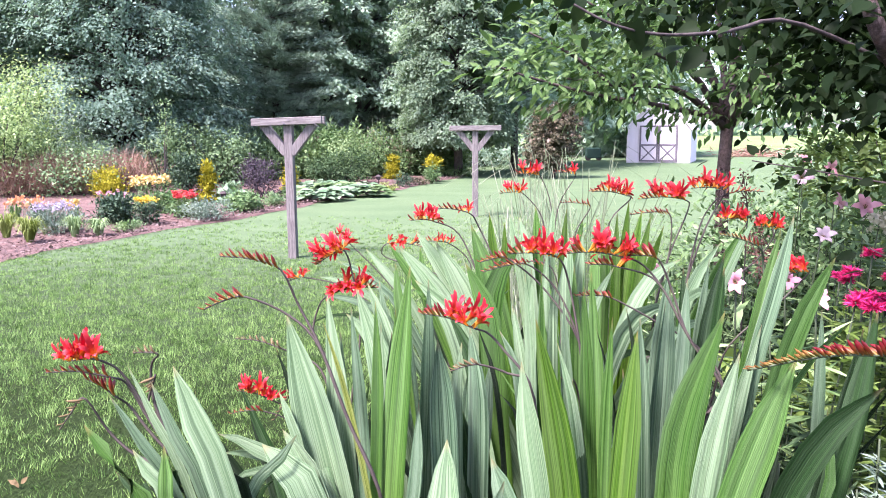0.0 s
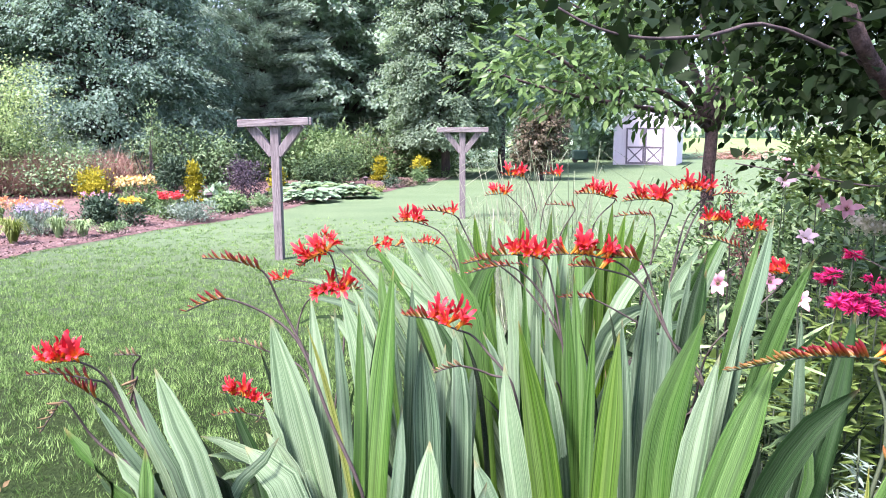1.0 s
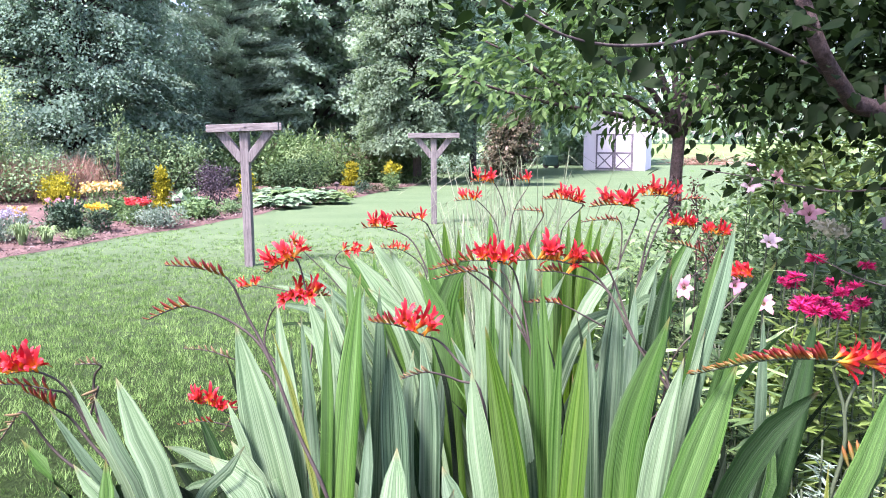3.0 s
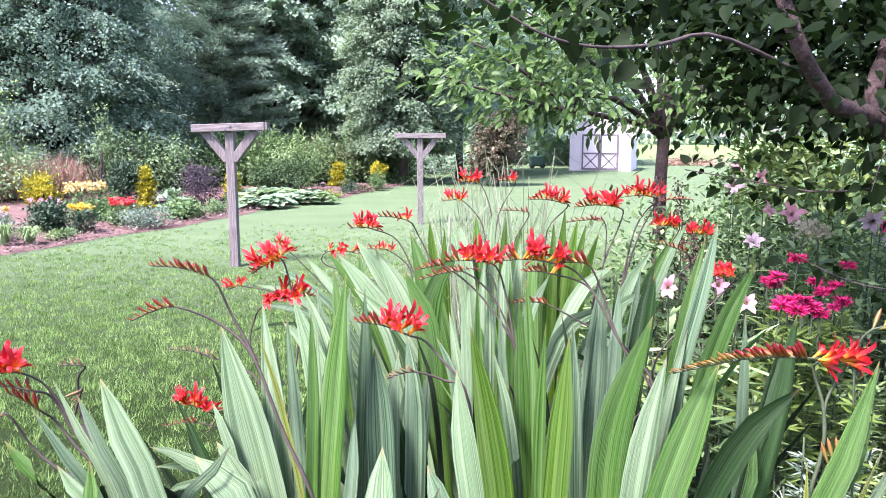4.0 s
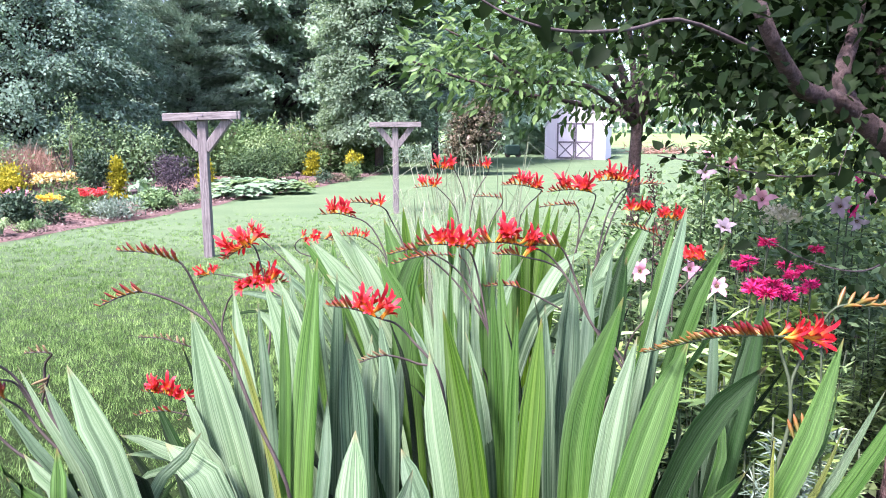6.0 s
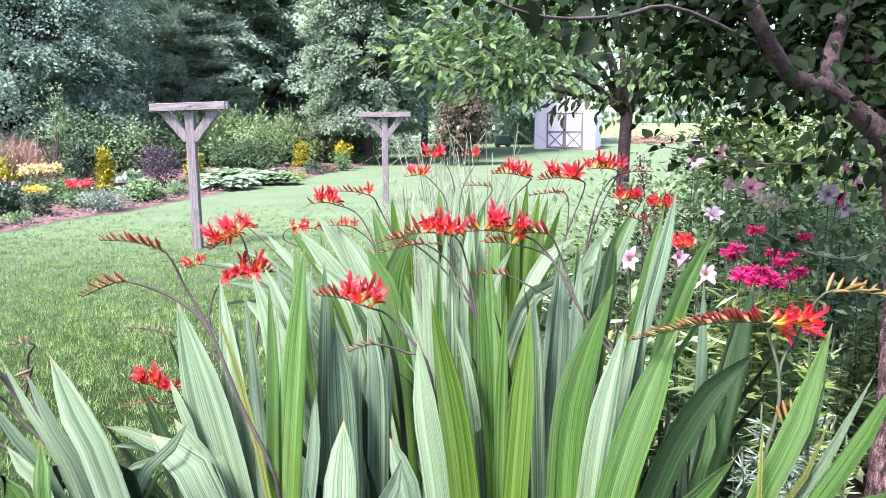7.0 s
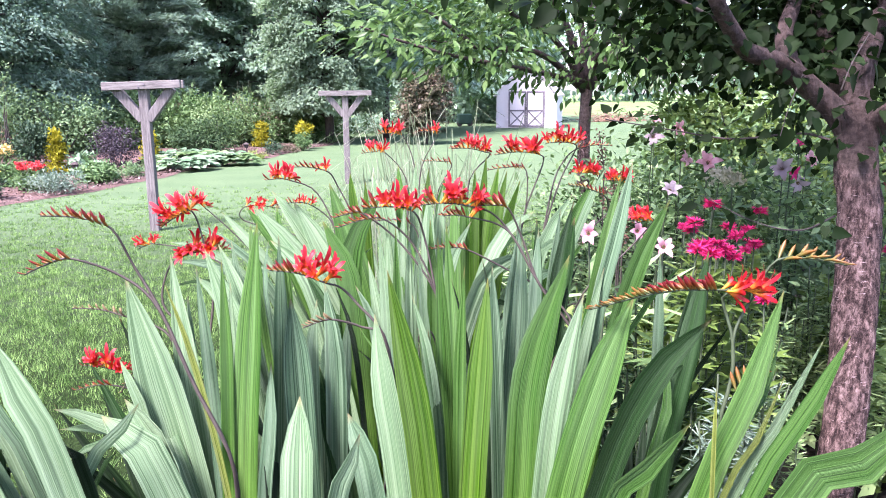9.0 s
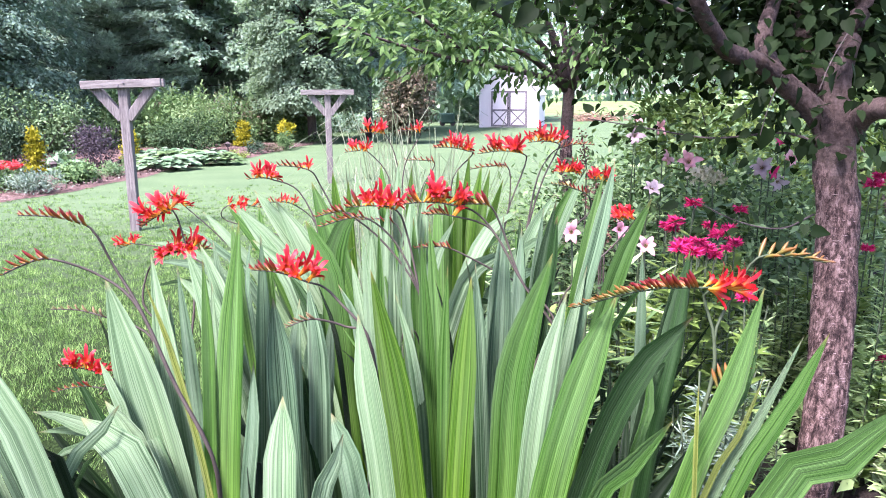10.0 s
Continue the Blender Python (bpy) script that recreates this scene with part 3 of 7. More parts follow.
def bough_tree(name, at, height, r, low, material, label, seed, boughs, leaf, trunk=0.16, wide=0.3, bark=BARK_DARK):
    """A leafy tree of many layered boughs: each reaches out from the trunk, droops at its end and carries side twigs full of leaves."""
    rng = np.random.default_rng(seed)
    root = thing(name, at, label, "tree")
    x, y, _ = at
    P, A, N, wood = [], [], [], []
    line = [(x + 0.05 * rng.normal() * k, y + 0.05 * rng.normal() * k, height * k / 6 - (0.05 if k == 0 else 0)) for k in range(7)]
    wood.append(tube(line, [trunk * (1.25 if k == 0 else 1 - k / 7) for k in range(7)], 9, 0.1, rng))
    for b in range(boughs):
        f = rng.random() ** 1.25
        h = low + (height - low) * f
        a = b * 2.39996 + rng.normal() * 0.3
        reach = r * (0.35 + 0.65 * math.sin(math.pi * min(1, (f + wide) / (1 + wide)) ** 0.8)) * rng.uniform(0.6, 1.06)
        way = np.array([math.cos(a), math.sin(a), 0])
        side = np.array([-way[1], way[0], 0])
        start = np.array([x, y, max(0.3, h - 0.3 * reach)])
        span = np.array([0.25, 0.45, 0.65, 0.82, 1.0])
        rise = np.array([0.55, 0.85, 1.0, 0.98, 0.8]) * 0.34 * reach
        spine = start + way * (span * reach)[:, None] + np.column_stack([span * 0, span * 0, rise])
        if b % 2 == 0:
            wood.append(tube([tuple(start)] + [tuple(q) for q in spine[:4]], [0.05, 0.04, 0.03, 0.02, 0.01], 4))
        twigs = 8
        k = rng.uniform(0.8, 4.0, twigs)
        i = k.astype(int).clip(0, 3)
        root_at = spine[i] + (spine[i + 1] - spine[i]) * (k - i)[:, None]
        s = rng.uniform(-1, 1, twigs)
        out = way * 0.8 + side * s[:, None] + (0, 0, -0.25)
        out[-1] = way + (0, 0, -0.4)
        size = reach * rng.uniform(0.12, 0.3, twigs) + 0.12
        m = 28
        u = rng.random((twigs, m)) ** 0.8
        p = root_at[:, None] + out[:, None] * (u * size[:, None])[..., None] + rng.normal(size=(twigs, m, 3)) * (0.09, 0.09, 0.05)
        p[..., 2] -= 0.35 * u * u * size[:, None]
        P.append(p.reshape(-1, 3))
        A.append((np.repeat(out[:, None], m, axis=1) * 0.8 + rng.normal(size=(twigs, m, 3)) * 0.55 + (0, 0, -0.35)).reshape(-1, 3))
        N.append(np.repeat(way[None] * 0.55 + (0, 0, 1.0), twigs * m, axis=0) + rng.normal(size=(twigs * m, 3)) * 0.3)
    P, A, N = map(np.concatenate, (P, A, N))
    ok = P[:, 2] > 0.15
    P, A, N = P[ok], A[ok], N[ok]
    size = leaf * (0.6 + 0.7 * rng.random(len(P)))
    v, f = leaves(P, A, N, size, size * 0.58)
    part("crown", mesh_of("crown", v, f, material), root)
    part("trunk", mesh_of("trunk", *join(wood), bark, True), root)
    return root


bough_tree("maple_tree", (-10.315, 23.971, 0.0), 11, 3.7, 0.9, F_MAPLE, "large maple with grey-green layered foliage reaching low", 21, 700, 0.115)
bough_tree("maple_tree", (-15.985, 23.317, 0.0), 12, 3.6, 0.8, F_MAPLE, "tall grey-green leafy tree at the wood's edge", 22, 560, 0.125)
bough_tree("maple_tree", (0.227, 26.302, 0.0), 12, 2.1, 1.3, F_LIGHT, "pale green maple standing behind the washing-line posts", 23, 640, 0.12, 0.14)
bough_tree("oak_tree", (-3.988, 31.949, 0.0), 13, 2.9, 1.0, F_DARK, "dark green leafy tree deep in the wood's edge", 24, 204, 0.20)
bough_tree("oak_tree", (-2.317, 35.795, 0.0), 13, 3.0, 1.2, F_DARK, "dark green leafy tree behind the pale maple", 33, 170, 0.22)
bough_tree("oak_tree", (4.712, 34.310, 0.0), 13, 3.0, 2.0, F_DARK, "dark green leafy tree standing behind the small bronze tree", 25, 204, 0.20)
bough_tree("oak_tree", (10.283, 43.827, 0.0), 13, 3.4, 2.2, F_DARK, "dark leafy tree with a bare trunk behind the white shed", 26, 187, 0.23)
bough_tree("oak_tree", (2.389, 29.024, 0.0), 12, 1.9, 2.6, F_DARK, "slim dark-trunked tree beside the pale maple", 27, 144, 0.17, 0.13)
bough_tree("oak_tree", (-10.932, 33.427, 0.0), 13, 3.2, 1.5, F_DARK, "dark green tree filling the gap behind the maples", 28, 170, 0.22)
bough_tree("oak_tree", (-17.632, 30.197, 0.0), 13, 3.4, 1.5, F_DARK, "dark green tree standing behind the broad maple", 34, 170, 0.22)
bough_tree("oak_tree", (-5.087, 31.035, 0.0), 13, 2.3, 0.8, F_DARK, "mid-green leafy tree between the pine and the pale maple", 35, 200, 0.2)
bough_tree("oak_tree", (9.469, 11.290, 0.0), 9, 2.2, 0.6, F_DARK, "dark green leafy tree standing behind the side bed", 29, 144, 0.14, 0.12)
bough_tree("oak_tree", (11.118, 10.010, 0.0), 9, 2.4, 0.6, F_DARK, "broad dark green tree behind the side bed", 30, 127, 0.14, 0.12)


def pine(at, height, r, seed, label):
    rng = np.random.default_rng(seed)
    root = thing("pine_tree", at, label, "tree")
    x, y, _ = at
    P, A, F = [], [], []
    made = [tube([(x, y, -0.05), (x, y, height * 0.5), (x, y, height)], [0.2, 0.13, 0.03], 8)]
    h = 0.9
    while h < height - 0.3:
        reach = r * (1 - (h / height) ** 1.5) + 0.2
        for _k in range(7):
            a = rng.uniform(0, 6.28)
            way = np.array([math.cos(a), math.sin(a), 0.12])
            span = reach * rng.uniform(0.7, 1.1)
            tip = np.array([x, y, h]) + way * span
            made.append(tube([(x, y, h), tuple(np.array([x, y, h]) * 0.5 + tip * 0.5 - (0, 0, 0.05)), tuple(tip)], [0.035, 0.022, 0.008], 4))
            m = int(460 * span)
            s = rng.random(m) ** 0.6
            pts = np.array([x, y, h]) + way * (span * s)[:, None] + rng.normal(size=(m, 3)) * (0.17, 0.17, 0.06)
            P.append(pts)
            A.append(way + rng.normal(size=(m, 3)) * 0.45 + (0, 0, 0.25))
            F.append(rng.normal(size=(m, 3)) + (0, 0, 1))
        h += rng.uniform(0.28, 0.42)
    P, A, F = map(np.concatenate, (P, A, F))
    size = 0.13 + 0.1 * rng.random(len(P))
    v, f = leaves(P, A, F, size, size * 0.14, KITE)
    part("crown", mesh_of("crown", v, f, F_PINE), root)
    part("trunk", mesh_of("trunk", *join(made), BARK_DARK, True), root)


pine((-6.871, 29.179, 0.0), 12, 2.7, 31, "tall dark blue-green pine at the wood's edge")
pine((-6.527, 35.100, 0.0), 13, 2.8, 32, "dark pine standing back among the trees")


def far_woods():
    """The depth of the wood, and the far tree line beyond the field."""
    rng = np.random.default_rng(40)
    lobes = []
    for i in range(26):
        x = -34 + i * 1.9 + rng.normal() * 0.5
        lobes.append((min(x, 11.5), 46 + 4 * rng.random(), 4.6 + rng.random() * 2.5, 2.6, 2.4, 5.6))
        lobes.append((min(x, 11.5), 45 + 3 * rng.random(), 0.6, 2.0, 1.2, 1.2))
    p, out, _ = clumped(rng, lobes, 2400, 24, 0.6, 0.8)
    for i in range(60):
        x = -30 + i * 5.2 + rng.normal() * 2
        lobes = [(x, 150 + 14 * rng.random(), 10 + 3 * rng.random(), 6, 5, 11 + 4 * rng.random())]
        q, o, _ = clumped(rng, lobes, 70, 14, 1.2, 0.6)
        p, out = np.concatenate([p, q]), np.concatenate([out, o])
    keep = p[:, 2] > 0.1
    p, out = p[keep], out[keep]
    size = np.where(p[:, 1] > 100, 1.3, 0.42) * (0.6 + 0.7 * rng.random(len(p)))
    v, f = leaves(p, out + rng.normal(size=(len(p), 3)) * 0.7 + (0, 0, -0.4), out + rng.normal(size=(len(p), 3)) * 0.5 + (0, 0, 0.8), size, size * 0.62)
    tagged(new("far_woods", mesh_of("far_woods", v, f, F_DARK)), "dark green woods beyond the garden and field", "woods", kind="stuff")


far_woods()


def wild_hedge():
    """Uncut meadow growth between the border and the trees: plants of several kinds and heights."""
    rng = np.random.default_rng(41)
    for label, material, count, low, high, leaf, slim in (
            ("overgrown light green meadow plants along the border", F_HEDGE, 330, 0.7, 1.6, 0.13, 0.5),
            ("mid-green tall weeds along the border", F_SHRUB, 230, 0.6, 1.7, 0.13, 0.5),
            ("fresh green leafy weeds along the border", F_SOFT, 220, 0.8, 1.6, 0.13, 0.5),
            ("brownish faded weed stems along the border", F_BRONZE, 90, 0.6, 1.3, 0.09, 0.4),
            ("silvery fine-leaved weeds along the border", F_SILVER, 40, 0.8, 1.6, 0.1, 0.35)):
        v = rng.random(count)
        x = -15.4 + 15.0 * v + rng.normal(size=count) * 0.6
        y = 18.6 + 8.8 * v + np.abs(rng.normal(size=count)) * 2.4
        wave = np.array([noise.noise((a * 0.55, b * 0.55, low * 9)) for a, b in zip(x, y)])
        ok = wave > -0.22
        x, y, wave = x[ok], y[ok], wave[ok]
        count = len(x)
        top = low + (high - low) * np.clip(0.42 + wave * 2.3 + 0.15 * rng.normal(size=count), 0, 1.3)
        P, D = [], []
        for a, b, h in zip(x, y, top):
            for _k in range(4):
                w = rng.uniform(0.09, 0.26)
                m = int(40 + 150 * w)
                d = unit(rng.normal(size=(m, 3)) + (0, 0, 0.35))
                c = np.array([a + rng.normal() * 0.3, b + rng.normal() * 0.3, 0])
                tall = h * rng.uniform(0.45, 1.1)
                P.append(c + d * (w, w, tall * 0.5) * (0.75 + 0.3 * rng.random(m))[:, None] + (0, 0, tall * 0.5))
                D.append(d)
        P, D = np.concatenate(P), np.concatenate(D)
        P[:, 2] = np.maximum(P[:, 2], 0.03)
        size = leaf * (0.6 + 0.9 * rng.random(len(P)))
        w, f = leaves(P, D * (1, 1, 0.4) + rng.normal(size=P.shape) * 0.45 + (0, 0, 0.15), D * 0.5 + rng.normal(size=P.shape) * 0.3 + (0, 0, 0.8), size, size * slim)
        tagged(new("wild_hedge", mesh_of("wild_hedge", w, f, material)), label, "hedge", kind="stuff")


wild_hedge()


def tall_weeds():
    """Slim seed stalks standing up out of the hedge."""
    rng = np.random.default_rng(43)
    for cx, cy, count in ((-2.68, 24.92, 7), (-8.26, 20.85, 4), (-6.87, 21.75, 3)):
        for _k in range(count):
            x, y, h = cx + rng.normal() * 0.35, cy + rng.normal() * 0.3, rng.uniform(1.5, 2.2)
            root = thing("tall_weed", (x, y, 0), "slim grey-green weed stalk standing above the hedge", "plant", "tall weeds in the hedge")
            lean = rng.normal() * 0.08
            part("stem", mesh_of("stem", *tube([(x, y, -0.02), (x + lean * 0.4, y, h * 0.6), (x + lean, y, h)], [0.012, 0.009, 0.003], 5), STALK_GREEN, True), root)
            n = 90
            u = 0.2 + 0.8 * rng.random(n)
            a = rng.uniform(0, 6.28, n)
            p = np.column_stack([x + lean * u, np.full(n, y), h * u])
            out = np.column_stack([np.cos(a), np.sin(a), np.full(n, 0.7)])
            size = 0.16 * (1.15 - u)
            v, f = leaves(p, out, out * (1, 1, 0) + (0, 0, 0.6), size, size * 0.3)
            part("leafage", mesh_of("leafage", v, f, F_SHRUB), root)["kind"] = "stuff"


tall_weeds()


def dry_brush():
    rng = np.random.default_rng(42)
    for cx, cy, w, h, n in ((-9.265, 20.548, 0.90, 1.25, 2340), (-10.003, 18.630, 1.30, 1.30, 3380), (-10.836, 18.182, 1.20, 1.00, 3120), (-8.850, 19.631, 0.60, 1.10, 1560)):
        p = np.column_stack([cx + rng.normal(size=n) * w * 0.5, cy + rng.normal(size=n) * 0.4, 0.02 + rng.random(n) * h * 0.55])
        up = rng.normal(size=(n, 3)) * (0.5, 0.5, 0.25) + (0, 0, 0.8)
        s = 0.3 + 0.4 * rng.random(n)
        v, f = leaves(p, up, rng.normal(size=(n, 3)), s, 0.013, KITE)
        root = thing("dry_grass_clump", (cx, cy, 0), "tangled dry reddish-brown grass and dead stems", "dry grass", "dry clumps behind the border")
        part("straw", mesh_of("straw", v, f, F_STRAW), root)["kind"] = "stuff"


dry_brush()

# ---- washing-line posts ----
def line_post(at, high, turn, label, tilt=0.0, span=0.87):
    root = thing("washing_line_post", at, label, "post", "washing-line posts")
    x, y, _ = at
    base = Matrix.Translation(at) @ pose(0, 0, 0, 0, 0, turn)
    bm = bmesh.new()
    box(bm, (0.105, 0.105, high - 0.045 + 0.1), base @ pose(0, 0, (high - 0.145) / 2), 0.006)
    part("post", bm_mesh("post", bm, WOOD_GREY), root)
    bm = bmesh.new()
    box(bm, (span, 0.05, 0.09), base @ pose(0, -0.055 - 0.025, high - 0.045, 0, -tilt, 0), 0.005)
    part("crossbar", bm_mesh("crossbar", bm, WOOD_GREY_X), root)
    bm = bmesh.new()
    box(bm, (span, 0.05, 0.09), base @ pose(0, 0.055 + 0.025, high - 0.045, 0, -tilt, 0), 0.005)
    part("crossbar", bm_mesh("crossbar", bm, WOOD_GREY_X), root)
    for s in (-1, 1):
        bm = bmesh.new()
        box(bm, (0.1, 0.1, 0.46), base @ pose(s * 0.175, 0, high - 0.255, 0, s * 38, 0), 0.005)
        part("brace", bm_mesh("brace", bm, WOOD_GREY), root)
    for s in (-0.03, 0.03):
        bm = bmesh.new()
        bmesh.ops.create_cone(bm, cap_ends=True, segments=8, radius1=0.011, radius2=0.011, depth=0.012, matrix=base @ pose(s, -0.109, high - 0.045 + s * 0.5, 90))
        part("bolt", bm_mesh("bolt", bm, TRIM_GREY), root)


line_post((-1.83, 9.03, 0), 1.735, -3, "weathered grey timber T-post with two diagonal braces", 1.7)
line_post((0.545, 13.490, 0.0), 1.66, 2, "second weathered grey timber T-post on the lawn", span=0.93)


# ---- shed ----
def shed(at, turn):
    root = thing("garden_shed", at, "white wooden barn-style shed with grey-trimmed double doors", "shed")
    base = Matrix.Translation(at) @ pose(0, 0, 0, 0, 0, turn)
    w, d, eave, knee, peak = 3.0, 3.6, 1.62, 2.35, 2.85
    prof = [(0, 0), (w, 0), (w, eave), (w * 0.8, knee), (w / 2, peak), (w * 0.2, knee), (0, eave)]
    def prism(name, outline, y0, y1, material, label=""):
        n = len(outline)
        v = [base @ Vector((a, y, b)) for y in (y0, y1) for a, b in outline]
        f = [tuple(range(n)), tuple(range(2 * n - 1, n - 1, -1))] + [(i, (i + 1) % n, n + (i + 1) % n, n + i)[::-1] for i in range(n)]
        return part(name, mesh_of(name, v, f, material), root, label)
    prism("wall", prof, 0, 0.06, SIDING)
    prism("wall", prof, d - 0.06, d, SIDING)
    for x0 in (0, w - 0.06):
        prism("wall", [(x0, 0), (x0 + 0.06, 0), (x0 + 0.06, eave), (x0, eave)], 0.06, d - 0.06, SIDING)
    for a, b in (((w + 0.06, eave - 0.06), (w * 0.8, knee)), ((w * 0.8, knee), (w / 2, peak)), ((w / 2, peak), (w * 0.2, knee)), ((w * 0.2, knee), (-0.06, eave - 0.06))):
        nx, nz = (b[1] - a[1]), -(b[0] - a[0])
        k = 0.06 / math.hypot(nx, nz)
        nx, nz = nx * k, nz * k
        prism("roof_panel", [a, (a[0] + nx, a[1] + nz), (b[0] + nx, b[1] + nz), b], -0.12, d + 0.12, SIDING if b[1] < knee + 0.01 else ROOF)
    # upright battens of the siding
    for i in range(8):
        x = 0.02 + i * (w - 0.09) / 7
        if 0.5 < x < 2.4:
            continue
        prism("batten", [(x, 0.05), (x + 0.05, 0.05), (x + 0.05, eave), (x, eave)], -0.02, -0.001, SIDING)
    prism("corner_board", [(w - 0.62, 0.03), (w - 0.585, 0.03), (w - 0.585, eave + 0.25), (w - 0.62, eave + 0.25)], -0.018, -0.001, TRIM_GREY)
    # doors
    dw, dh, x0 = 0.88, 1.8, 0.62
    for s in (0, 1):
        ax = x0 + s * (dw + 0.015)
        door = prism("door", [(ax, 0.06), (ax + dw, 0.06), (ax + dw, dh), (ax, dh)], -0.045, -0.003, SIDING, "white door with grey cross-bracing")
        def bar(p, q, t, out=-0.066):
            p, q = Vector((*p, 0)), Vector((*q, 0))
            n = (q - p).normalized().cross(Vector((0, 0, 1))) * t / 2
            o = [(p + n), (q + n), (q - n), (p - n)]
            v = [base @ Vector((c.x, y, c.y)) for y in (out, -0.046) for c in o]
            f = [(0, 1, 2, 3), (7, 6, 5, 4), (0, 4, 5, 1), (1, 5, 6, 2), (2, 6, 7, 3), (3, 7, 4, 0)]
            ob = new("trim_board", mesh_of("trim_board", v, f, TRIM_GREY))
            under(ob, door)
        bar((ax + 0.04, 0.06), (ax + 0.04, dh), 0.08)
        bar((ax + dw - 0.04, 0.06), (ax + dw - 0.04, dh), 0.08)
        bar((ax + 0.08, dh - 0.04), (ax + dw - 0.08, dh - 0.04), 0.08)
        bar((ax + 0.08, 0.10), (ax + dw - 0.08, 0.10), 0.08)
        bar((ax + 0.08, 0.86), (ax + dw - 0.08, 0.86), 0.08)
        bar((ax + 0.1, 0.14), (ax + dw - 0.1, 0.82), 0.06, -0.062)
        bar((ax + 0.1, 0.82), (ax + dw - 0.1, 0.14), 0.06, -0.058)
    bm = bmesh.new()
    box(bm, (0.05, 0.03, 0.14), base @ pose(x0 + dw + 0.0, -0.08, 0.95), 0.006)
    part("latch", bm_mesh("latch", bm, BARK_DARK), root, "dark metal latch")


shed((8.514, 36.826, 0.0), -22)


# ---- small things in the distance ----
def tarp_cart(at):
    root = thing("garden_cart", at, "dark green covered garden cart under the trees", "cart")
    x, y, _ = at
    green = surface("dark_green_cover", ((0.3, (0.02, 0.05, 0.035)), (0.7, (0.04, 0.09, 0.06))), 4)
    bm = bmesh.new()
    box(bm, (0.75, 0.6, 0.55), pose(x, y, 0.4), 0.06)
    part("cover", bm_mesh("cover", bm, green), root)
    for s in (-0.35, 0.35):
        bm = bmesh.new()
        bmesh.ops.create_cone(bm, cap_ends=True, segments=16, radius1=0.15, radius2=0.15, depth=0.1, matrix=pose(x + s * 0.8, y - 0.2, 0.15, 90))
        part("wheel", bm_mesh("wheel", bm, BARK_DARK), root)


tarp_cart((7.366, 39.618, 0.0))


def brush_pile(at):
    rng = np.random.default_rng(50)
    root = thing("brush_pile", at, "low pile of reddish dead branches in the field", "brush pile")
    x, y, _ = at
    n = 500
    p = np.column_stack([x + rng.normal(size=n) * 0.9, y + rng.normal(size=n) * 0.5, np.abs(rng.normal(size=n)) * 0.22])
    v, f = leaves(p, rng.normal(size=(n, 3)) * (1, 1, 0.4), rng.normal(size=(n, 3)), 0.7, 0.05)
    part("brushwood", mesh_of("brushwood", v, f, F_STRAW), root)["kind"] = "stuff"


brush_pile((17.417, 43.782, 0.0))


# ---- shrubs and border plants ----
BORDER = "plants of the flower border"


def shrub(name, at, w, h, material, label, seed, n=700, leaf=0.07, width=0.5, droop=0.1, low=0.0, cone=False, bloom=None, category="shrub", group="", stems=True, form=KITE, spread=0.12):
    """A leafy mound or cone: stems, foliage, and blossom over the top where it flowers."""
    rng = np.random.default_rng(seed)
    root = thing(name, at, label, category, group)
    x, y, _ = at
    if cone:
        lobes = [(x, y, h * (0.14 + 0.14 * i), w * 0.42 * (1 - 0.14 * i) + 0.02, w * 0.42 * (1 - 0.14 * i) + 0.02, h * 0.15) for i in range(6)]
        spread = spread * 0.7
    else:
        lobes = [(x, y, low + (h - low) * 0.46, w * 0.45, w * 0.45, (h - low) * 0.5), (x, y, low + (h - low) * 0.25, w * 0.42, w * 0.42, (h - low) * 0.3)]
        for i in range(5):
            a = rng.uniform(0, 6.28)
            lobes.append((x + w * 0.27 * math.cos(a), y + w * 0.27 * math.sin(a), low + (h - low) * rng.uniform(0.3, 0.75), w * 0.25, w * 0.25, (h - low) * 0.25))
    per = 16
    if group == BORDER:
        n, leaf = n * 1.1, leaf * 1.1
    _, centre = foliage("foliage", rng, lobes, material, root, max(8, int(n * 1.9) // per), per, spread * max(w, 0.4), leaf, width, droop, form, 0.6, calm=0.32)
    if stems:
        tips = centre[rng.choice(len(centre), min(6, len(centre)), replace=False)]
        part("branchwork", mesh_of("branchwork", *limbs(rng, (x, y, -0.02), [t for t in tips], 0.006 + 0.008 * h, 0.003, 5, 0.05), BARK_DARK, True), root)
    if bloom:
        m, count, size, z0, z1, label2 = bloom
        a, r = rng.uniform(0, 6.28, count), np.sqrt(rng.random(count)) * w * 0.46
        heads = np.column_stack([x + r * np.cos(a), y + r * np.sin(a), h * (z0 + (z1 - z0) * rng.random(count))])
        k = 9
        p = np.repeat(heads, k, axis=0) + rng.normal(size=(count * k, 3)) * size * 0.25 * np.array([1, 1, 0.5])
        v, f = leaves(p, rng.normal(size=p.shape) + (0, 0, 0.5), rng.normal(size=p.shape) * 0.5 + (0, 0, 1), size * 0.55, size * 0.4)
        part("blossom", mesh_of("blossom", v, f, m), root, label2)
    return root


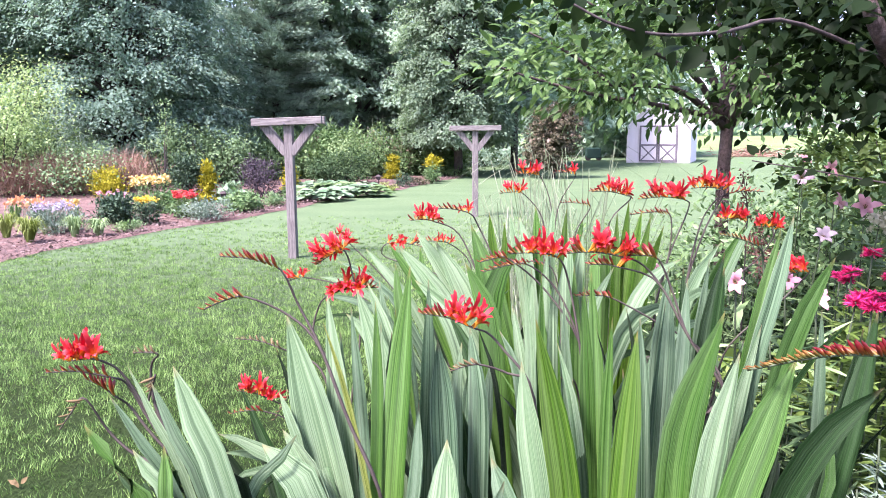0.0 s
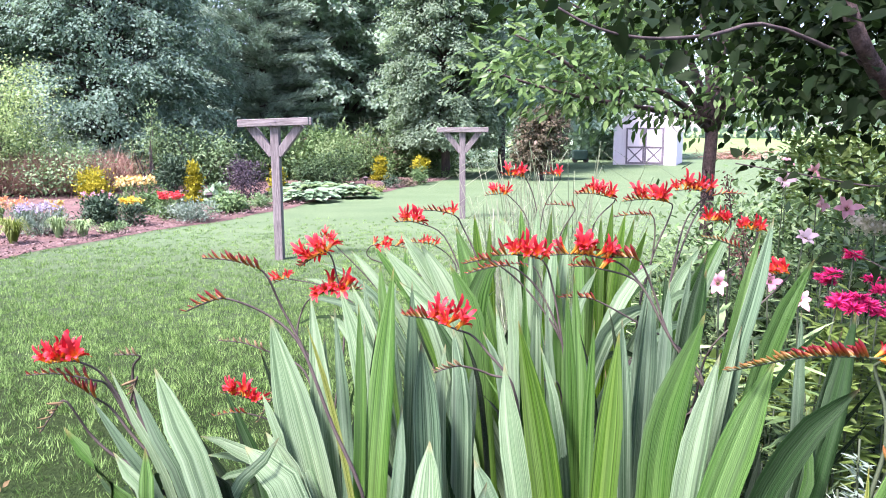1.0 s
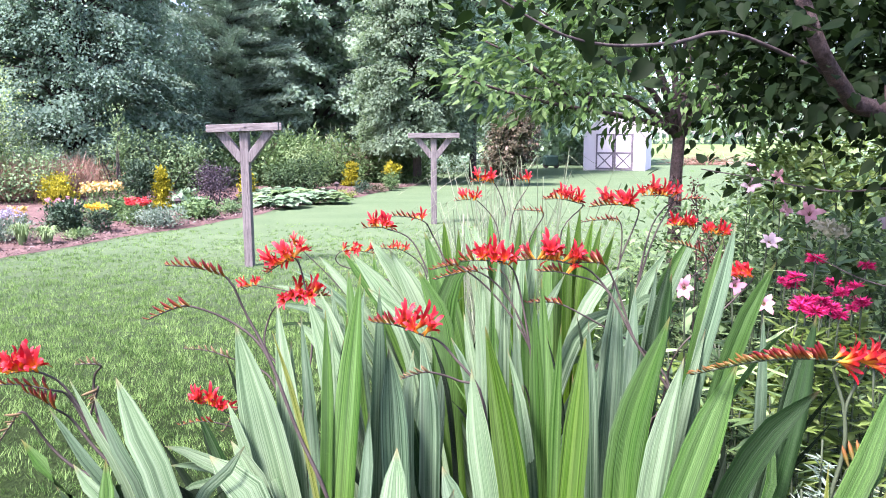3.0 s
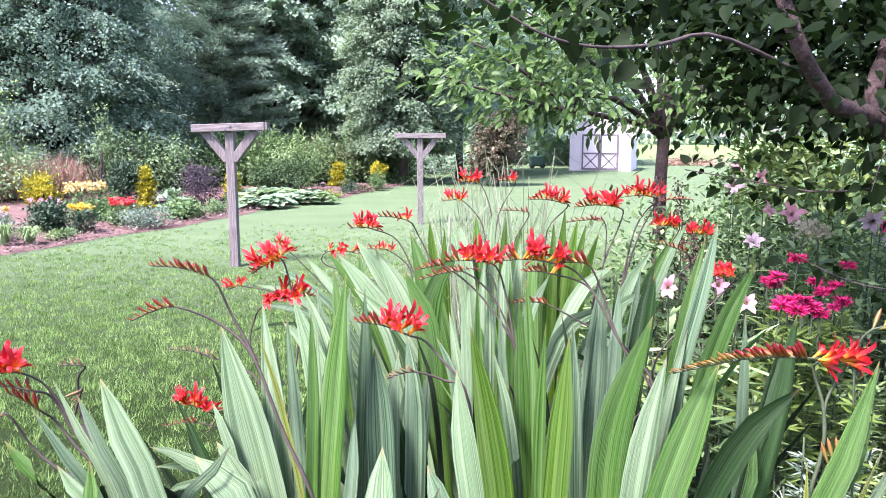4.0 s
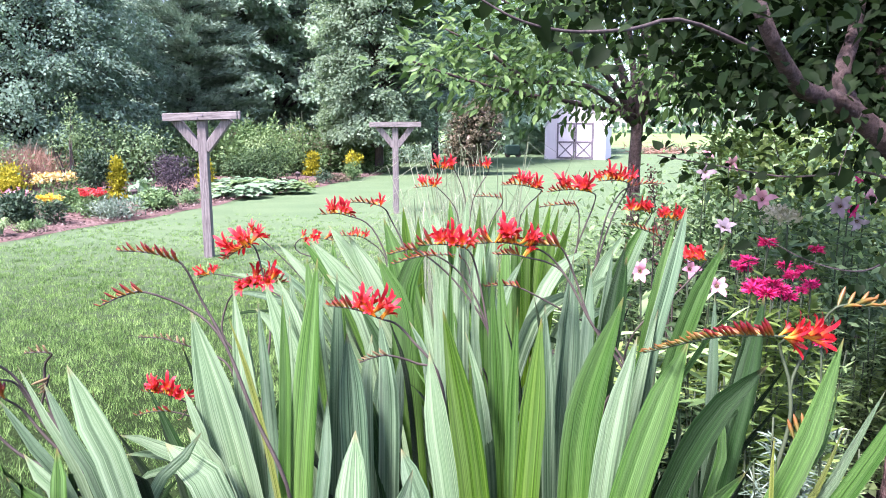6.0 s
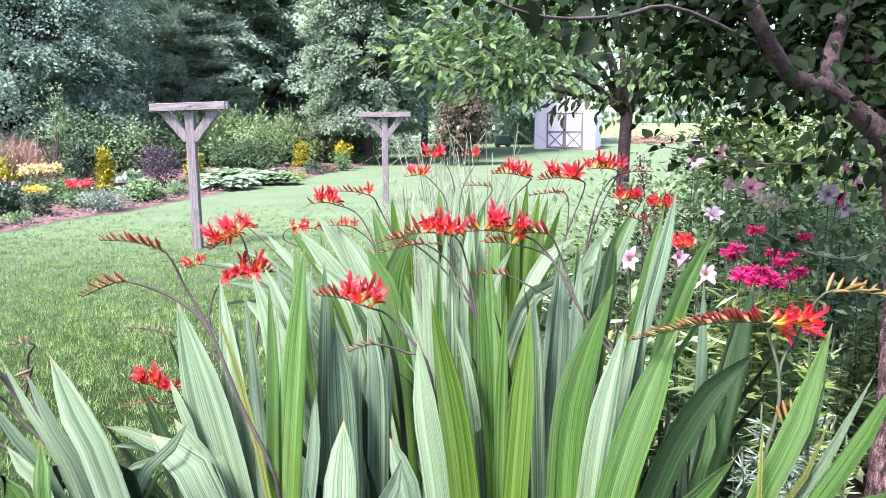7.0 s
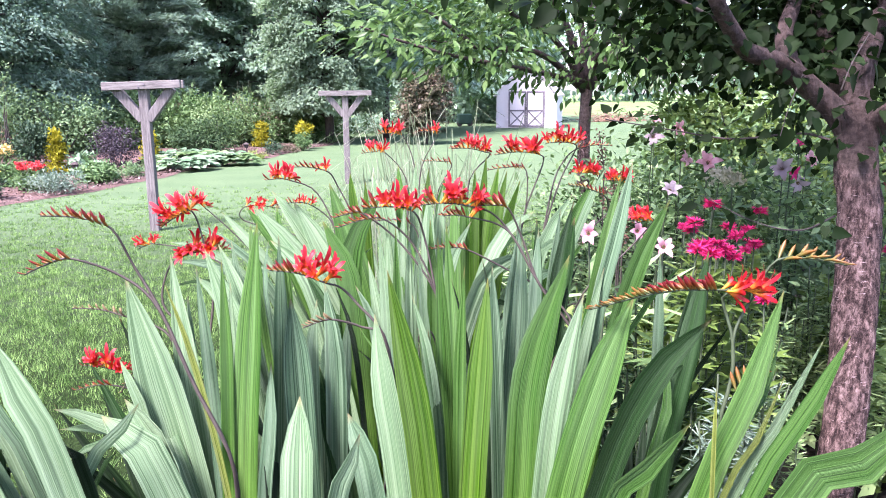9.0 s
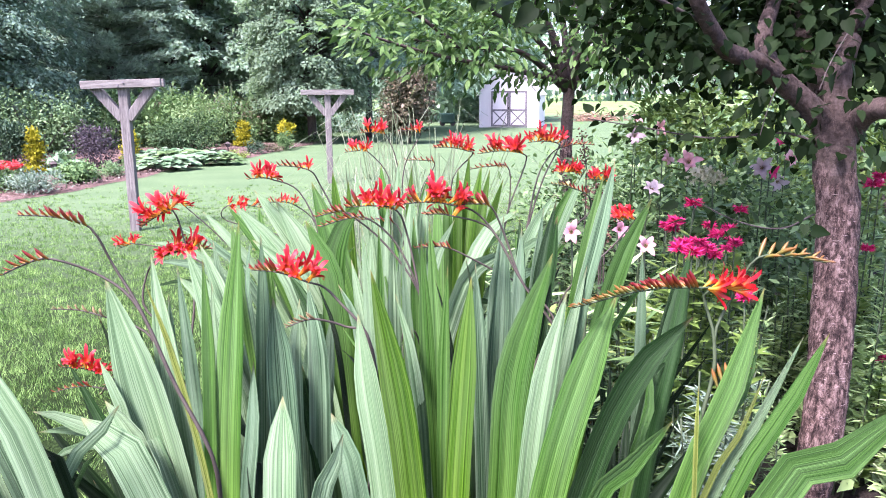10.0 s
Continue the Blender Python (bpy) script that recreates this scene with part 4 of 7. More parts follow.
def strap_clump(name, at, w, h, material, label, seed, n=60, wide=0.018, bloom=None, category="plant"):
    """Arching strap leaves from one crown, each a bent strip."""
    rng = np.random.default_rng(seed)
    root = thing(name, at, label, category)
    x, y, _ = at
    verts, faces = [], []
    for _k in range(n):
        a, lean, tall = rng.uniform(0, 6.28), rng.uniform(0.25, 1.0), rng.uniform(0.6, 1.05)
        way = np.array([math.cos(a), math.sin(a), 0])
        side = np.array([-way[1], way[0], 0])
        b = len(verts)
        for j in range(7):
            s = j / 6
            p = np.array([x, y, 0.0]) + way * (0.04 + w * 0.5 * lean * s ** 1.3) + np.array([0, 0, h * tall * (math.sin(s * 2.2 * (0.7 + 0.5 * lean)) / 1.0)])
            p[2] = max(p[2], 0.015)
            t = wide * (1 - s ** 2.2) * 0.5 + 0.001
            verts += [p - side * t, p + side * t]
        faces += [(b + 2 * j, b + 2 * j + 1, b + 2 * j + 3, b + 2 * j + 2) for j in range(6)]
    part("leaves", mesh_of("leaves", verts, faces, material, True), root)
    if bloom:
        m, count, size, label2 = bloom
        a, r = rng.uniform(0, 6.28, count), rng.random(count) * w * 0.45
        heads = np.column_stack([x + r * np.cos(a), y + r * np.sin(a), h * rng.uniform(0.85, 1.25, count)])
        p = np.repeat(heads, 10, axis=0)
        v, f = leaves(p, rng.normal(size=p.shape) + (0, 0, 0.8), rng.normal(size=p.shape), size, size * 0.45)
        part("blossom", mesh_of("blossom", v, f, m), root, label2)
    return root


# tall growth behind the border
shrub("shrub", (-11.098, 18.205, 0.0), 3.04, 3.46, F_SPRING, "tall fresh green leafy shrub behind the border", 60, 4200, 0.075, 0.5, 0.3, 0.5, group=BORDER)
shrub("shrub", (-12.160, 17.605, 0.0), 2.73, 2.38, F_SHRUB, "broad green leafy shrub behind the border", 61, 2000, 0.09, group=BORDER)
shrub("shrub", (-11.228, 19.359, 0.0), 2.94, 2.48, F_SHRUB, "mid-green shrub below the maples", 62, 1800, 0.09, group=BORDER)
shrub("shrub", (-10.093, 19.845, 0.0), 2.31, 2.38, F_SILVER, "silvery green shrub with fine pale leaves", 63, 1800, 0.08, 0.35, group=BORDER)
shrub("shrub", (-9.691, 18.235, 0.0), 2.52, 1.62, F_SOFT, "light green shrub among the wild growth", 64, 1400, 0.08, group=BORDER)
shrub("sapling", (-7.845, 20.124, 0.0), 0.95, 2.70, F_SOFT, "slender light green sapling in the wild growth", 65, 500, 0.08, 0.4, 0.2, 0.4, group=BORDER)
shrub("shrub", (-7.041, 21.759, 0.0), 2.31, 1.89, F_SOFT, "mid-green shrub behind the purple bush", 66, 1400, 0.09, group=BORDER)
shrub("shrub", (-3.257, 21.726, 0.0), 1.80, 1.09, F_DEEP, "rounded green shrub with fine leaves", 67, 2200, 0.085, group=BORDER)
shrub("shrub", (-2.492, 26.478, 0.0), 2.73, 1.62, F_BRONZE, "brownish-green thicket behind the golden conifers", 68, 1100, 0.08, group=BORDER)
shrub("shrub", (-3.289, 24.150, 0.0), 2.00, 1.60, F_HEDGE, "light green wild thicket", 69, 1500, 0.09, group=BORDER)
shrub("shrub", (-0.937, 28.823, 0.0), 3.36, 1.46, F_SHRUB, "low green thicket under the pale maple", 70, 1300, 0.1, group=BORDER)
shrub("shrub", (1.474, 33.497, 0.0), 3.15, 1.08, F_DARK, "low dark undergrowth below the trees", 71, 900, 0.1, group=BORDER)
# the bronze little tree
tree("magnolia_tree", (3.413, 24.716, 0.0), 2.6, [(0, 0, 1.35, 0.95, 0.9, 1.1), (0.3, 0, 1.9, 0.6, 0.6, 0.6), (-0.35, 0, 0.9, 0.7, 0.7, 0.6)], F_BRONZE, "small bronze-leaved magnolia with rusty leaf backs", 72, 260, 26, 0.13, 0.12, 0.45, 0.3, 0.05)
# golden and dark conifers, smokebush
shrub("golden_conifer", (-8.275, 17.704, 0.0), 0.78, 0.74, F_GOLD, "bright golden-yellow dwarf conifer mound", 73, 1500, 0.06, 0.5, -0.6, group=BORDER)
shrub("dark_conifer", (-5.733, 16.136, 0.0), 0.65, 1.22, F_CONIFER, "upright dark green dwarf conifer", 74, 1700, 0.065, 0.4, -0.4, 0.05, group=BORDER)
shrub("golden_conifer", (-5.241, 16.028, 0.0), 0.43, 1.02, F_GOLD, "narrow golden-yellow conifer leaning on a dark one", 75, 1300, 0.06, 0.5, -0.7, cone=True, group=BORDER)
shrub("smokebush", (-4.287, 16.848, 0.0), 0.93, 1.01, F_PURPLE, "dusky purple smokebush with airy branches", 76, 800, 0.055, 0.5, -0.3, 0.15, group=BORDER)
shrub("smokebush", (-4.754, 18.024, 0.0), 0.63, 1.04, F_PURPLE, "second purple-brown bush behind the border", 77, 800, 0.06, 0.5, -0.2, 0.3, group=BORDER)
shrub("golden_conifer", (-4.069, 18.772, 0.0), 0.48, 0.92, F_GOLD, "yellow-tipped conifer behind the post", 78, 1100, 0.06, 0.5, -0.7, cone=True, group=BORDER)
shrub("golden_conifer", (-1.891, 23.984, 0.0), 0.62, 0.83, F_GOLD, "small cone-shaped golden conifer", 79, 1300, 0.07, 0.5, -0.7, cone=True, group=BORDER)
shrub("golden_conifer", (-0.571, 23.259, 0.0), 0.42, 0.85, F_GOLD, "golden-topped small conifer at the border's end", 80, 800, 0.07, 0.5, -0.6, low=0.4, group=BORDER)
shrub("dark_conifer", (-0.562, 22.518, 0.0), 0.51, 0.57, F_SHRUB, "green lower growth of a two-coloured conifer", 81, 700, 0.06, 0.4, -0.3, group=BORDER)
shrub("dark_conifer", (-1.361, 21.184, 0.0), 0.45, 0.38, F_CONIFER, "small dark rounded bush beside a golden conifer", 82, 500, 0.055, group=BORDER)
# flowering plants along the edge
strap_clump("daylily_clump", (-5.897, 10.269, 0.0), 0.59, 0.39, F_YGREEN, "yellow-green daylily clump at the border's edge", 83, 150, 0.016)
strap_clump("daylily_clump", (-6.491, 10.691, 0.0), 0.50, 0.41, F_YGREEN, "yellow-green daylily leaves beside the lavender", 84, 120, 0.016)
strap_clump("daylily_clump", (-5.557, 10.870, 0.0), 0.41, 0.34, F_HEDGE, "green daylily leaves spilling onto the mulch", 85, 110, 0.016)
strap_clump("daylily_clump", (-5.291, 11.060, 0.0), 0.46, 0.27, F_HEDGE, "green strap-leaved clump on the mulch", 86, 110, 0.016)
shrub("lavender", (-6.022, 11.220, 0.0), 0.73, 0.44, F_SILVER, "grey-green lavender with pale violet flower spikes", 87, 900, 0.075, 0.2, -0.8, bloom=(P_LILAC, 90, 0.055, 0.9, 1.15, "violet flower spikes"), category="lavender", group=BORDER)
strap_clump("lily_clump", (-7.465, 12.557, 0.0), 0.43, 0.38, F_SHRUB, "lily clump with apricot flowers", 88, 50, 0.022, (P_PEACH, 14, 0.075, "apricot flowers"))
strap_clump("lily_clump", (-7.290, 12.872, 0.0), 0.44, 0.35, F_SHRUB, "lily clump with pale peach flowers", 89, 50, 0.022, (P_PEACH, 14, 0.075, "peach flowers"))
strap_clump("lily_clump", (-6.420, 12.527, 0.0), 0.45, 0.34, F_HEDGE, "lily clump with yellow flowers", 90, 50, 0.022, (P_AMBER, 16, 0.075, "yellow flowers"))
shrub("coneflower", (-5.708, 12.505, 0.0), 0.61, 0.54, F_CONIFER, "dark green leafy perennial with a few pink daisies", 91, 1000, 0.075, 0.4, -0.2, bloom=(P_PINK, 8, 0.08, 0.95, 1.08, "pink daisy flowers"), category="plant", group=BORDER)
shrub("yarrow", (-5.883, 14.483, 0.0), 0.81, 0.70, F_SHRUB, "yarrow with flat soft-yellow flower heads", 92, 800, 0.07, 0.3, -0.3, bloom=(P_AMBER, 70, 0.1, 0.8, 1.02, "flat yellow flower heads"), category="plant", group=BORDER)
shrub("coreopsis", (-5.070, 12.391, 0.0), 0.41, 0.46, F_CONIFER, "bushy perennial topped with golden-yellow flowers", 93, 600, 0.06, 0.3, -0.2, bloom=(P_YELLOW, 34, 0.07, 0.9, 1.05, "golden flowers"), category="plant", group=BORDER)
shrub("perennial", (-5.355, 13.996, 0.0), 0.58, 0.50, F_SHRUB, "leafy green perennial between flowering plants", 94, 700, 0.07, category="plant", group=BORDER)
shrub("bee_balm_clump", (-4.801, 13.414, 0.0), 0.54, 0.49, F_SHRUB, "perennial clump covered in red flowers", 95, 700, 0.07, 0.4, 0, bloom=(P_RED, 60, 0.075, 0.82, 1.02, "red flowers"), category="plant", group=BORDER)
shrub("catmint", (-4.305, 13.100, 0.0), 0.72, 0.38, F_SILVER, "low grey-green mound of catmint", 96, 1000, 0.065, 0.25, -0.5, category="plant", group=BORDER)
shrub("perennial", (-5.086, 11.458, 0.0), 0.17, 0.19, F_HEDGE, "small pale green perennial on the mulch", 97, 260, 0.05, 0.4, -0.2, category="plant", group=BORDER)
shrub("perennial", (-4.952, 11.515, 0.0), 0.19, 0.19, F_SOFT, "small feathery pale perennial on the mulch", 103, 260, 0.05, 0.3, -0.4, category="plant", group=BORDER)
strap_clump("perennial", (-5.274, 11.062, 0.0), 0.38, 0.27, F_HEDGE, "green leafy tuft on the mulch", 104, 80, 0.03)
shrub("perennial", (-4.148, 14.517, 0.0), 0.78, 0.40, F_SHRUB, "leafy green perennial by the purple bush", 98, 700, 0.09, 0.5, 0.2, category="plant", group=BORDER)
shrub("perennial", (-4.702, 16.010, 0.0), 0.53, 0.46, F_HOSTA, "broad-leaved pale green perennial in the border", 99, 260, 0.14, 0.6, 0.3, category="plant", group=BORDER, form=OVAL)
shrub("perennial", (-3.673, 15.428, 0.0), 0.44, 0.31, F_SOFT, "pale green feathery perennial by the post", 100, 500, 0.06, 0.3, -0.5, category="plant", group=BORDER)
shrub("perennial", (-1.687, 19.818, 0.0), 0.54, 0.20, F_YGREEN, "low yellow-green ground cover", 101, 300, 0.06, category="plant", group=BORDER)
shrub("perennial", (-5.782, 12.837, 0.0), 0.50, 0.36, F_SHRUB, "leafy green plant beside the lavender", 102, 500, 0.07, category="plant", group=BORDER)
shrub("perennial", (-0.932, 21.881, 0.0), 0.66, 0.22, F_BRONZE, "low brownish growth between the small conifers", 105, 300, 0.06, category="plant", group=BORDER)
shrub("perennial", (0.219, 26.053, 0.0), 1.18, 0.30, F_HEDGE, "low tufts of green at the foot of the maple", 106, 400, 0.07, category="plant", group=BORDER)


def hostas():
    rng = np.random.default_rng(110)
    spots = ((-3.61, 17.21), (-3.67, 18.74), (-3.04, 16.61), (-3.20, 18.70), (-2.71, 16.85), (-2.64, 18.01), (-2.60, 18.99), (-2.21, 17.81), (-2.14, 18.94), (-1.85, 17.93), (-3.07, 19.93), (-3.67, 19.99))
    for i in range(12):
        x, y = spots[i]
        root = thing("hosta", (x, y, 0), "hosta with broad pale blue-green leaves", "plant", "hostas along the border")
        n = 64
        a = rng.uniform(0, 6.28, n)
        r = rng.uniform(0.04, 0.36, n)
        p = np.column_stack([x + r * np.cos(a), y + r * np.sin(a), 0.27 - r * 0.55 + 0.05 * rng.random(n)])
        out = np.column_stack([np.cos(a), np.sin(a), -0.25 + 0.3 * rng.random(n)])
        v, f = leaves(p, out, np.column_stack([np.cos(a) * 0.3, np.sin(a) * 0.3 - 0.2, np.ones(n)]), 0.26, 0.2, OVAL)
        part("leaves", mesh_of("leaves", v, f, F_HOSTA if i % 3 else F_HEDGE), root)
        part("branchwork", mesh_of("branchwork", *limbs(rng, (x, y, 0), p[::4], 0.006, 0.004, 4, 0.1), STALK_GREEN), root)


hostas()


def path_light(at):
    """A small solar lamp on a stake."""
    root = thing("path_light", at, "small dark solar path light on a stake", "garden light", "path lights in the border")
    x, y, _ = at
    for name, z, r0, r1, d in (("stake", 0.1, 0.012, 0.012, 0.24), ("lantern", 0.26, 0.05, 0.06, 0.1), ("cap", 0.33, 0.1, 0.02, 0.05)):
        bm = bmesh.new()
        bmesh.ops.create_cone(bm, cap_ends=True, segments=12, radius1=r0, radius2=r1, depth=d, matrix=pose(x, y, z))
        part(name, bm_mesh(name, bm, BARK_DARK), root)


path_light((-4.718, 15.387, 0.0))
path_light((-2.067, 21.115, 0.0))

# ---- the two cherry trees ----
def limb(parent, points, r0, r1, material=BARK_SMOOTH, seg=10, n=14, seed=1, name="branch"):
    rng = np.random.default_rng(seed)
    line = smooth_line(points, n)
    return part(name, mesh_of(name, *tube(line, [r1 + (r0 - r1) * (1 - i / (n - 1)) ** 1.5 for i in range(n)], seg, 0.08, rng), material, True), parent), line


def ridged(parent, points, r0, r1, seg=56, n=170):
    """A trunk with a flared foot and bark that stands out in ridges and flakes."""
    line = smooth_line(points, n)
    verts, faces = [], []
    for i, p in enumerate(line):
        for k in range(seg):
            a = 2 * math.pi * k / seg
            way = Vector((math.cos(a), math.sin(a), 0))
            r = r0 + (r1 - r0) * i / (n - 1) + 0.02 * max(0, 1 - p.z / 0.2) ** 2
            q = p + way * r
            r += 0.006 * noise.noise((q.x * 7, q.y * 7, q.z * 3)) + 0.0045 * noise.noise((q.x * 55, q.y * 55, q.z * 18)) + 0.003 * noise.noise((q.x * 120, q.y * 120, q.z * 60))
            verts.append(p + way * r)
    faces = np.array([(i * seg + k, i * seg + (k + 1) % seg, (i + 1) * seg + (k + 1) % seg, (i + 1) * seg + k) for i in range(n - 1) for k in range(seg)])
    return part("trunk", mesh_of("trunk", [tuple(v) for v in verts], faces, BARK_CHERRY, True), parent)


def spray(rng, line, count, spread, leaf, width, form, droop, start=0.2):
    """Leaves hanging along a branch line."""
    pts = np.array([tuple(p) for p in line])
    s = start + (1 - start) * rng.random(count)
    k = s * (len(pts) - 1)
    i = np.minimum(k.astype(int), len(pts) - 2)
    base = pts[i] + (pts[i + 1] - pts[i]) * (k - i)[:, None]
    off = rng.normal(size=(count, 3)) * spread * (1, 1, 0.6)
    way = unit(pts[i + 1] - pts[i])
    along = off / spread * 0.5 + way * 0.5 + rng.normal(size=(count, 3)) * 0.35 + (0, 0, -droop)
    size = leaf * (0.6 + 0.6 * rng.random(count))
    face = rng.normal(size=(count, 3)) * 0.5 + (0, -0.25, 1)
    return leaves(base + off, along, face, size, size * width, form)


def merge(sets):
    v, f, n = [], [], 0
    for a, b in sets:
        v.append(a)
        f.append(b + n)
        n += len(a)
    return np.concatenate(v), np.concatenate(f)


def cherry_far():
    base = (2.243, 5.526, 0.0)
    rng = np.random.default_rng(120)
    root = thing("cherry_tree", base, "young cherry tree with drooping green leaves on the lawn", "tree", "cherry trees")
    fork = (2.290, 5.680, 1.625)
    limb(root, (base, (2.249, 5.600, 1.126), fork), 0.054, 0.047, BARK_CHERRY, 12, 12, 2, "trunk")
    ends = ((1.294, 5.087, 1.857), (1.596, 5.336, 2.104), (1.835, 5.592, 2.410), (2.173, 5.847, 2.694), (2.593, 6.163, 2.709), (2.730, 5.792, 2.267), (2.758, 5.444, 1.986), (2.606, 6.528, 2.455), (2.251, 6.609, 2.375), (2.310, 5.121, 1.926), (2.839, 5.824, 1.831), (3.043, 6.276, 2.160))
    sets = []
    for i, e in enumerate(ends):
        a, b = Vector(fork), Vector(e)
        mid = a.lerp(b, 0.45) + Vector((0, 0, 0.10))
        out = b + (b - a) * 0.35 + Vector((0, 0, -0.05))
        _, line = limb(root, (a - Vector((0, 0, 0.08)), mid, b, out), 0.034, 0.008, BARK_SMOOTH, 7, 12, 130 + i)
        sets.append(spray(rng, line, 480, 0.21, 0.082, 0.36, OVAL, 0.6, 0.52))
    # the long low limb that reaches out over the lawn
    _, line = limb(root, (fork, (1.714, 5.276, 1.709), (1.086, 4.870, 1.791), (0.664, 4.673, 1.888), (0.431, 4.578, 1.961)), 0.026, 0.005, BARK_SMOOTH, 7, 16, 150)
    sets.append(spray(rng, line, 420, 0.13, 0.09, 0.38, OVAL, 0.5, 0.1))
    _, line = limb(root, ((1.294, 5.087, 1.857), (0.955, 5.013, 2.075), (0.692, 5.028, 2.207)), 0.02, 0.005, BARK_SMOOTH, 6, 12, 151)
    sets.append(spray(rng, line, 430, 0.17, 0.09, 0.36, OVAL, 0.5, 0.0))
    _, line = limb(root, ((1.596, 5.336, 2.104), (1.277, 5.159, 2.311), (0.971, 5.182, 2.503)), 0.02, 0.005, BARK_SMOOTH, 6, 12, 152)
    sets.append(spray(rng, line, 430, 0.19, 0.09, 0.36, OVAL, 0.5, 0.0))
    _, line = limb(root, ((2.310, 5.121, 1.926), (2.365, 4.795, 1.777), (2.461, 4.675, 1.649)), 0.016, 0.004, BARK_SMOOTH, 6, 12, 153)
    sets.append(spray(rng, line, 200, 0.1, 0.095, 0.4, OVAL, 0.6, 0.0))
    part("crown", mesh_of("crown", *merge(sets), F_CHERRY), root)
    foliage("upper_crown", rng, [(base[0] - 0.3, base[1], 3.3, 1.7, 1.5, 0.9), (base[0] + 0.4, base[1] + 0.4, 3.0, 1.4, 1.4, 0.8)], F_CHERRY, root, 120, 24, 0.2, 0.11, 0.42, 0.5, KITE, 0.8)


cherry_far()


def cherry_near():
    base = (1.810, 2.002, 0.0)
    rng = np.random.default_rng(160)
    root = thing("cherry_tree", base, "cherry tree with ringed bark and heart-shaped leaves", "tree", "cherry trees")
    fork = (1.900, 2.069, 1.438)
    ridged(root, (base, (1.805, 1.872, 0.419), (1.892, 1.996, 1.081), (1.891, 2.040, 1.290), fork), 0.062, 0.061)
    lines = []
    def add(points, r0, r1, seed, n=16):
        lines.append(limb(root, points, r0, r1, BARK_CHERRY if r0 > 0.03 else BARK_DARK, 12, n, seed)[1])
        return lines[-1]
    add(((1.890, 2.056, 1.368), (1.842, 2.073, 1.456), (1.746, 2.074, 1.534), (1.603, 2.033, 1.614), (1.457, 1.960, 1.641), (1.351, 1.888, 1.707), (1.259, 1.818, 1.790), (1.190, 1.809, 1.936)), 0.044, 0.018, 162, 20)
    add(((1.677, 2.062, 1.568), (1.675, 2.140, 1.690), (1.777, 2.254, 1.823), (1.874, 2.379, 2.005)), 0.032, 0.02, 163)
    add(((1.903, 2.064, 1.367), (1.904, 2.068, 1.438), (1.898, 2.072, 1.550), (1.934, 2.091, 1.671), (2.029, 2.157, 1.815), (2.092, 2.233, 1.983)), 0.056, 0.026, 164, 20)
    add(((1.900, 2.051, 1.351), (1.938, 2.037, 1.416), (1.929, 1.947, 1.474), (1.924, 1.746, 1.500), (1.960, 1.655, 1.586)), 0.043, 0.028, 165, 20)
    add(((1.931, 2.103, 1.427), (1.962, 2.281, 1.610), (2.043, 2.518, 1.820), (2.139, 2.759, 2.060)), 0.045, 0.02, 166)
    # the long twig that crosses towards the lawn
    twig = add(((1.361, 1.885, 1.699), (1.036, 1.781, 1.800), (0.841, 1.639, 1.761), (0.685, 1.562, 1.745), (0.567, 1.511, 1.758), (0.475, 1.516, 1.805), (0.395, 1.523, 1.856)), 0.006, 0.0022, 167, 22)
    low = add(((1.818, 2.050, 1.378), (1.777, 2.165, 1.400), (1.612, 2.293, 1.378), (1.450, 2.430, 1.407), (1.273, 2.571, 1.440)), 0.005, 0.002, 168, 18)
    low2 = add(((1.808, 2.005, 1.154), (1.641, 1.925, 1.129), (1.509, 1.953, 1.155), (1.404, 2.035, 1.215)), 0.0032, 0.0015, 169, 14)
    hang = add(((1.668, 2.015, 1.583), (1.501, 1.817, 1.488), (1.445, 1.759, 1.416)), 0.0016, 0.001, 170, 8)
    hang2 = add(((1.720, 1.820, 1.682), (1.533, 1.627, 1.598), (1.469, 1.572, 1.531)), 0.0016, 0.001, 171, 8)
    sets = [spray(rng, line, 150, 0.15, 0.045, 0.75, HEART, 0.6, 0.25) for line in lines[:5]]
    sets.append(spray(rng, twig, 20, 0.045, 0.056, 0.72, HEART, 0.7, 0.2))
    sets.append(spray(rng, low, 90, 0.07, 0.044, 0.75, HEART, 0.5, 0.0))
    sets.append(spray(rng, low2, 30, 0.08, 0.048, 0.75, HEART, 0.6, 0.35))
    sets.append(spray(rng, hang, 9, 0.04, 0.055, 0.7, HEART, 1.2, 0.2))
    sets.append(spray(rng, hang2, 8, 0.05, 0.06, 0.7, HEART, 1.2, 0.0))
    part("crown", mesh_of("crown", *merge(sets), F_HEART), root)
    x, y, _ = base
    high = [(x - 0.3, y + 0.2, 3.0, 1.3, 1.2, 0.6), (x - 0.9, y, 2.8, 0.9, 0.9, 0.4), (x + 0.6, y - 0.3, 2.9, 1.1, 1.1, 0.6), (x - 0.1, y + 0.9, 2.8, 1.2, 0.8, 0.5), (x + 0.5, y - 0.8, 2.95, 0.6, 0.5, 0.4)]
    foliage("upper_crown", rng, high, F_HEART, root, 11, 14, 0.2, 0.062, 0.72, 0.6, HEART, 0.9)
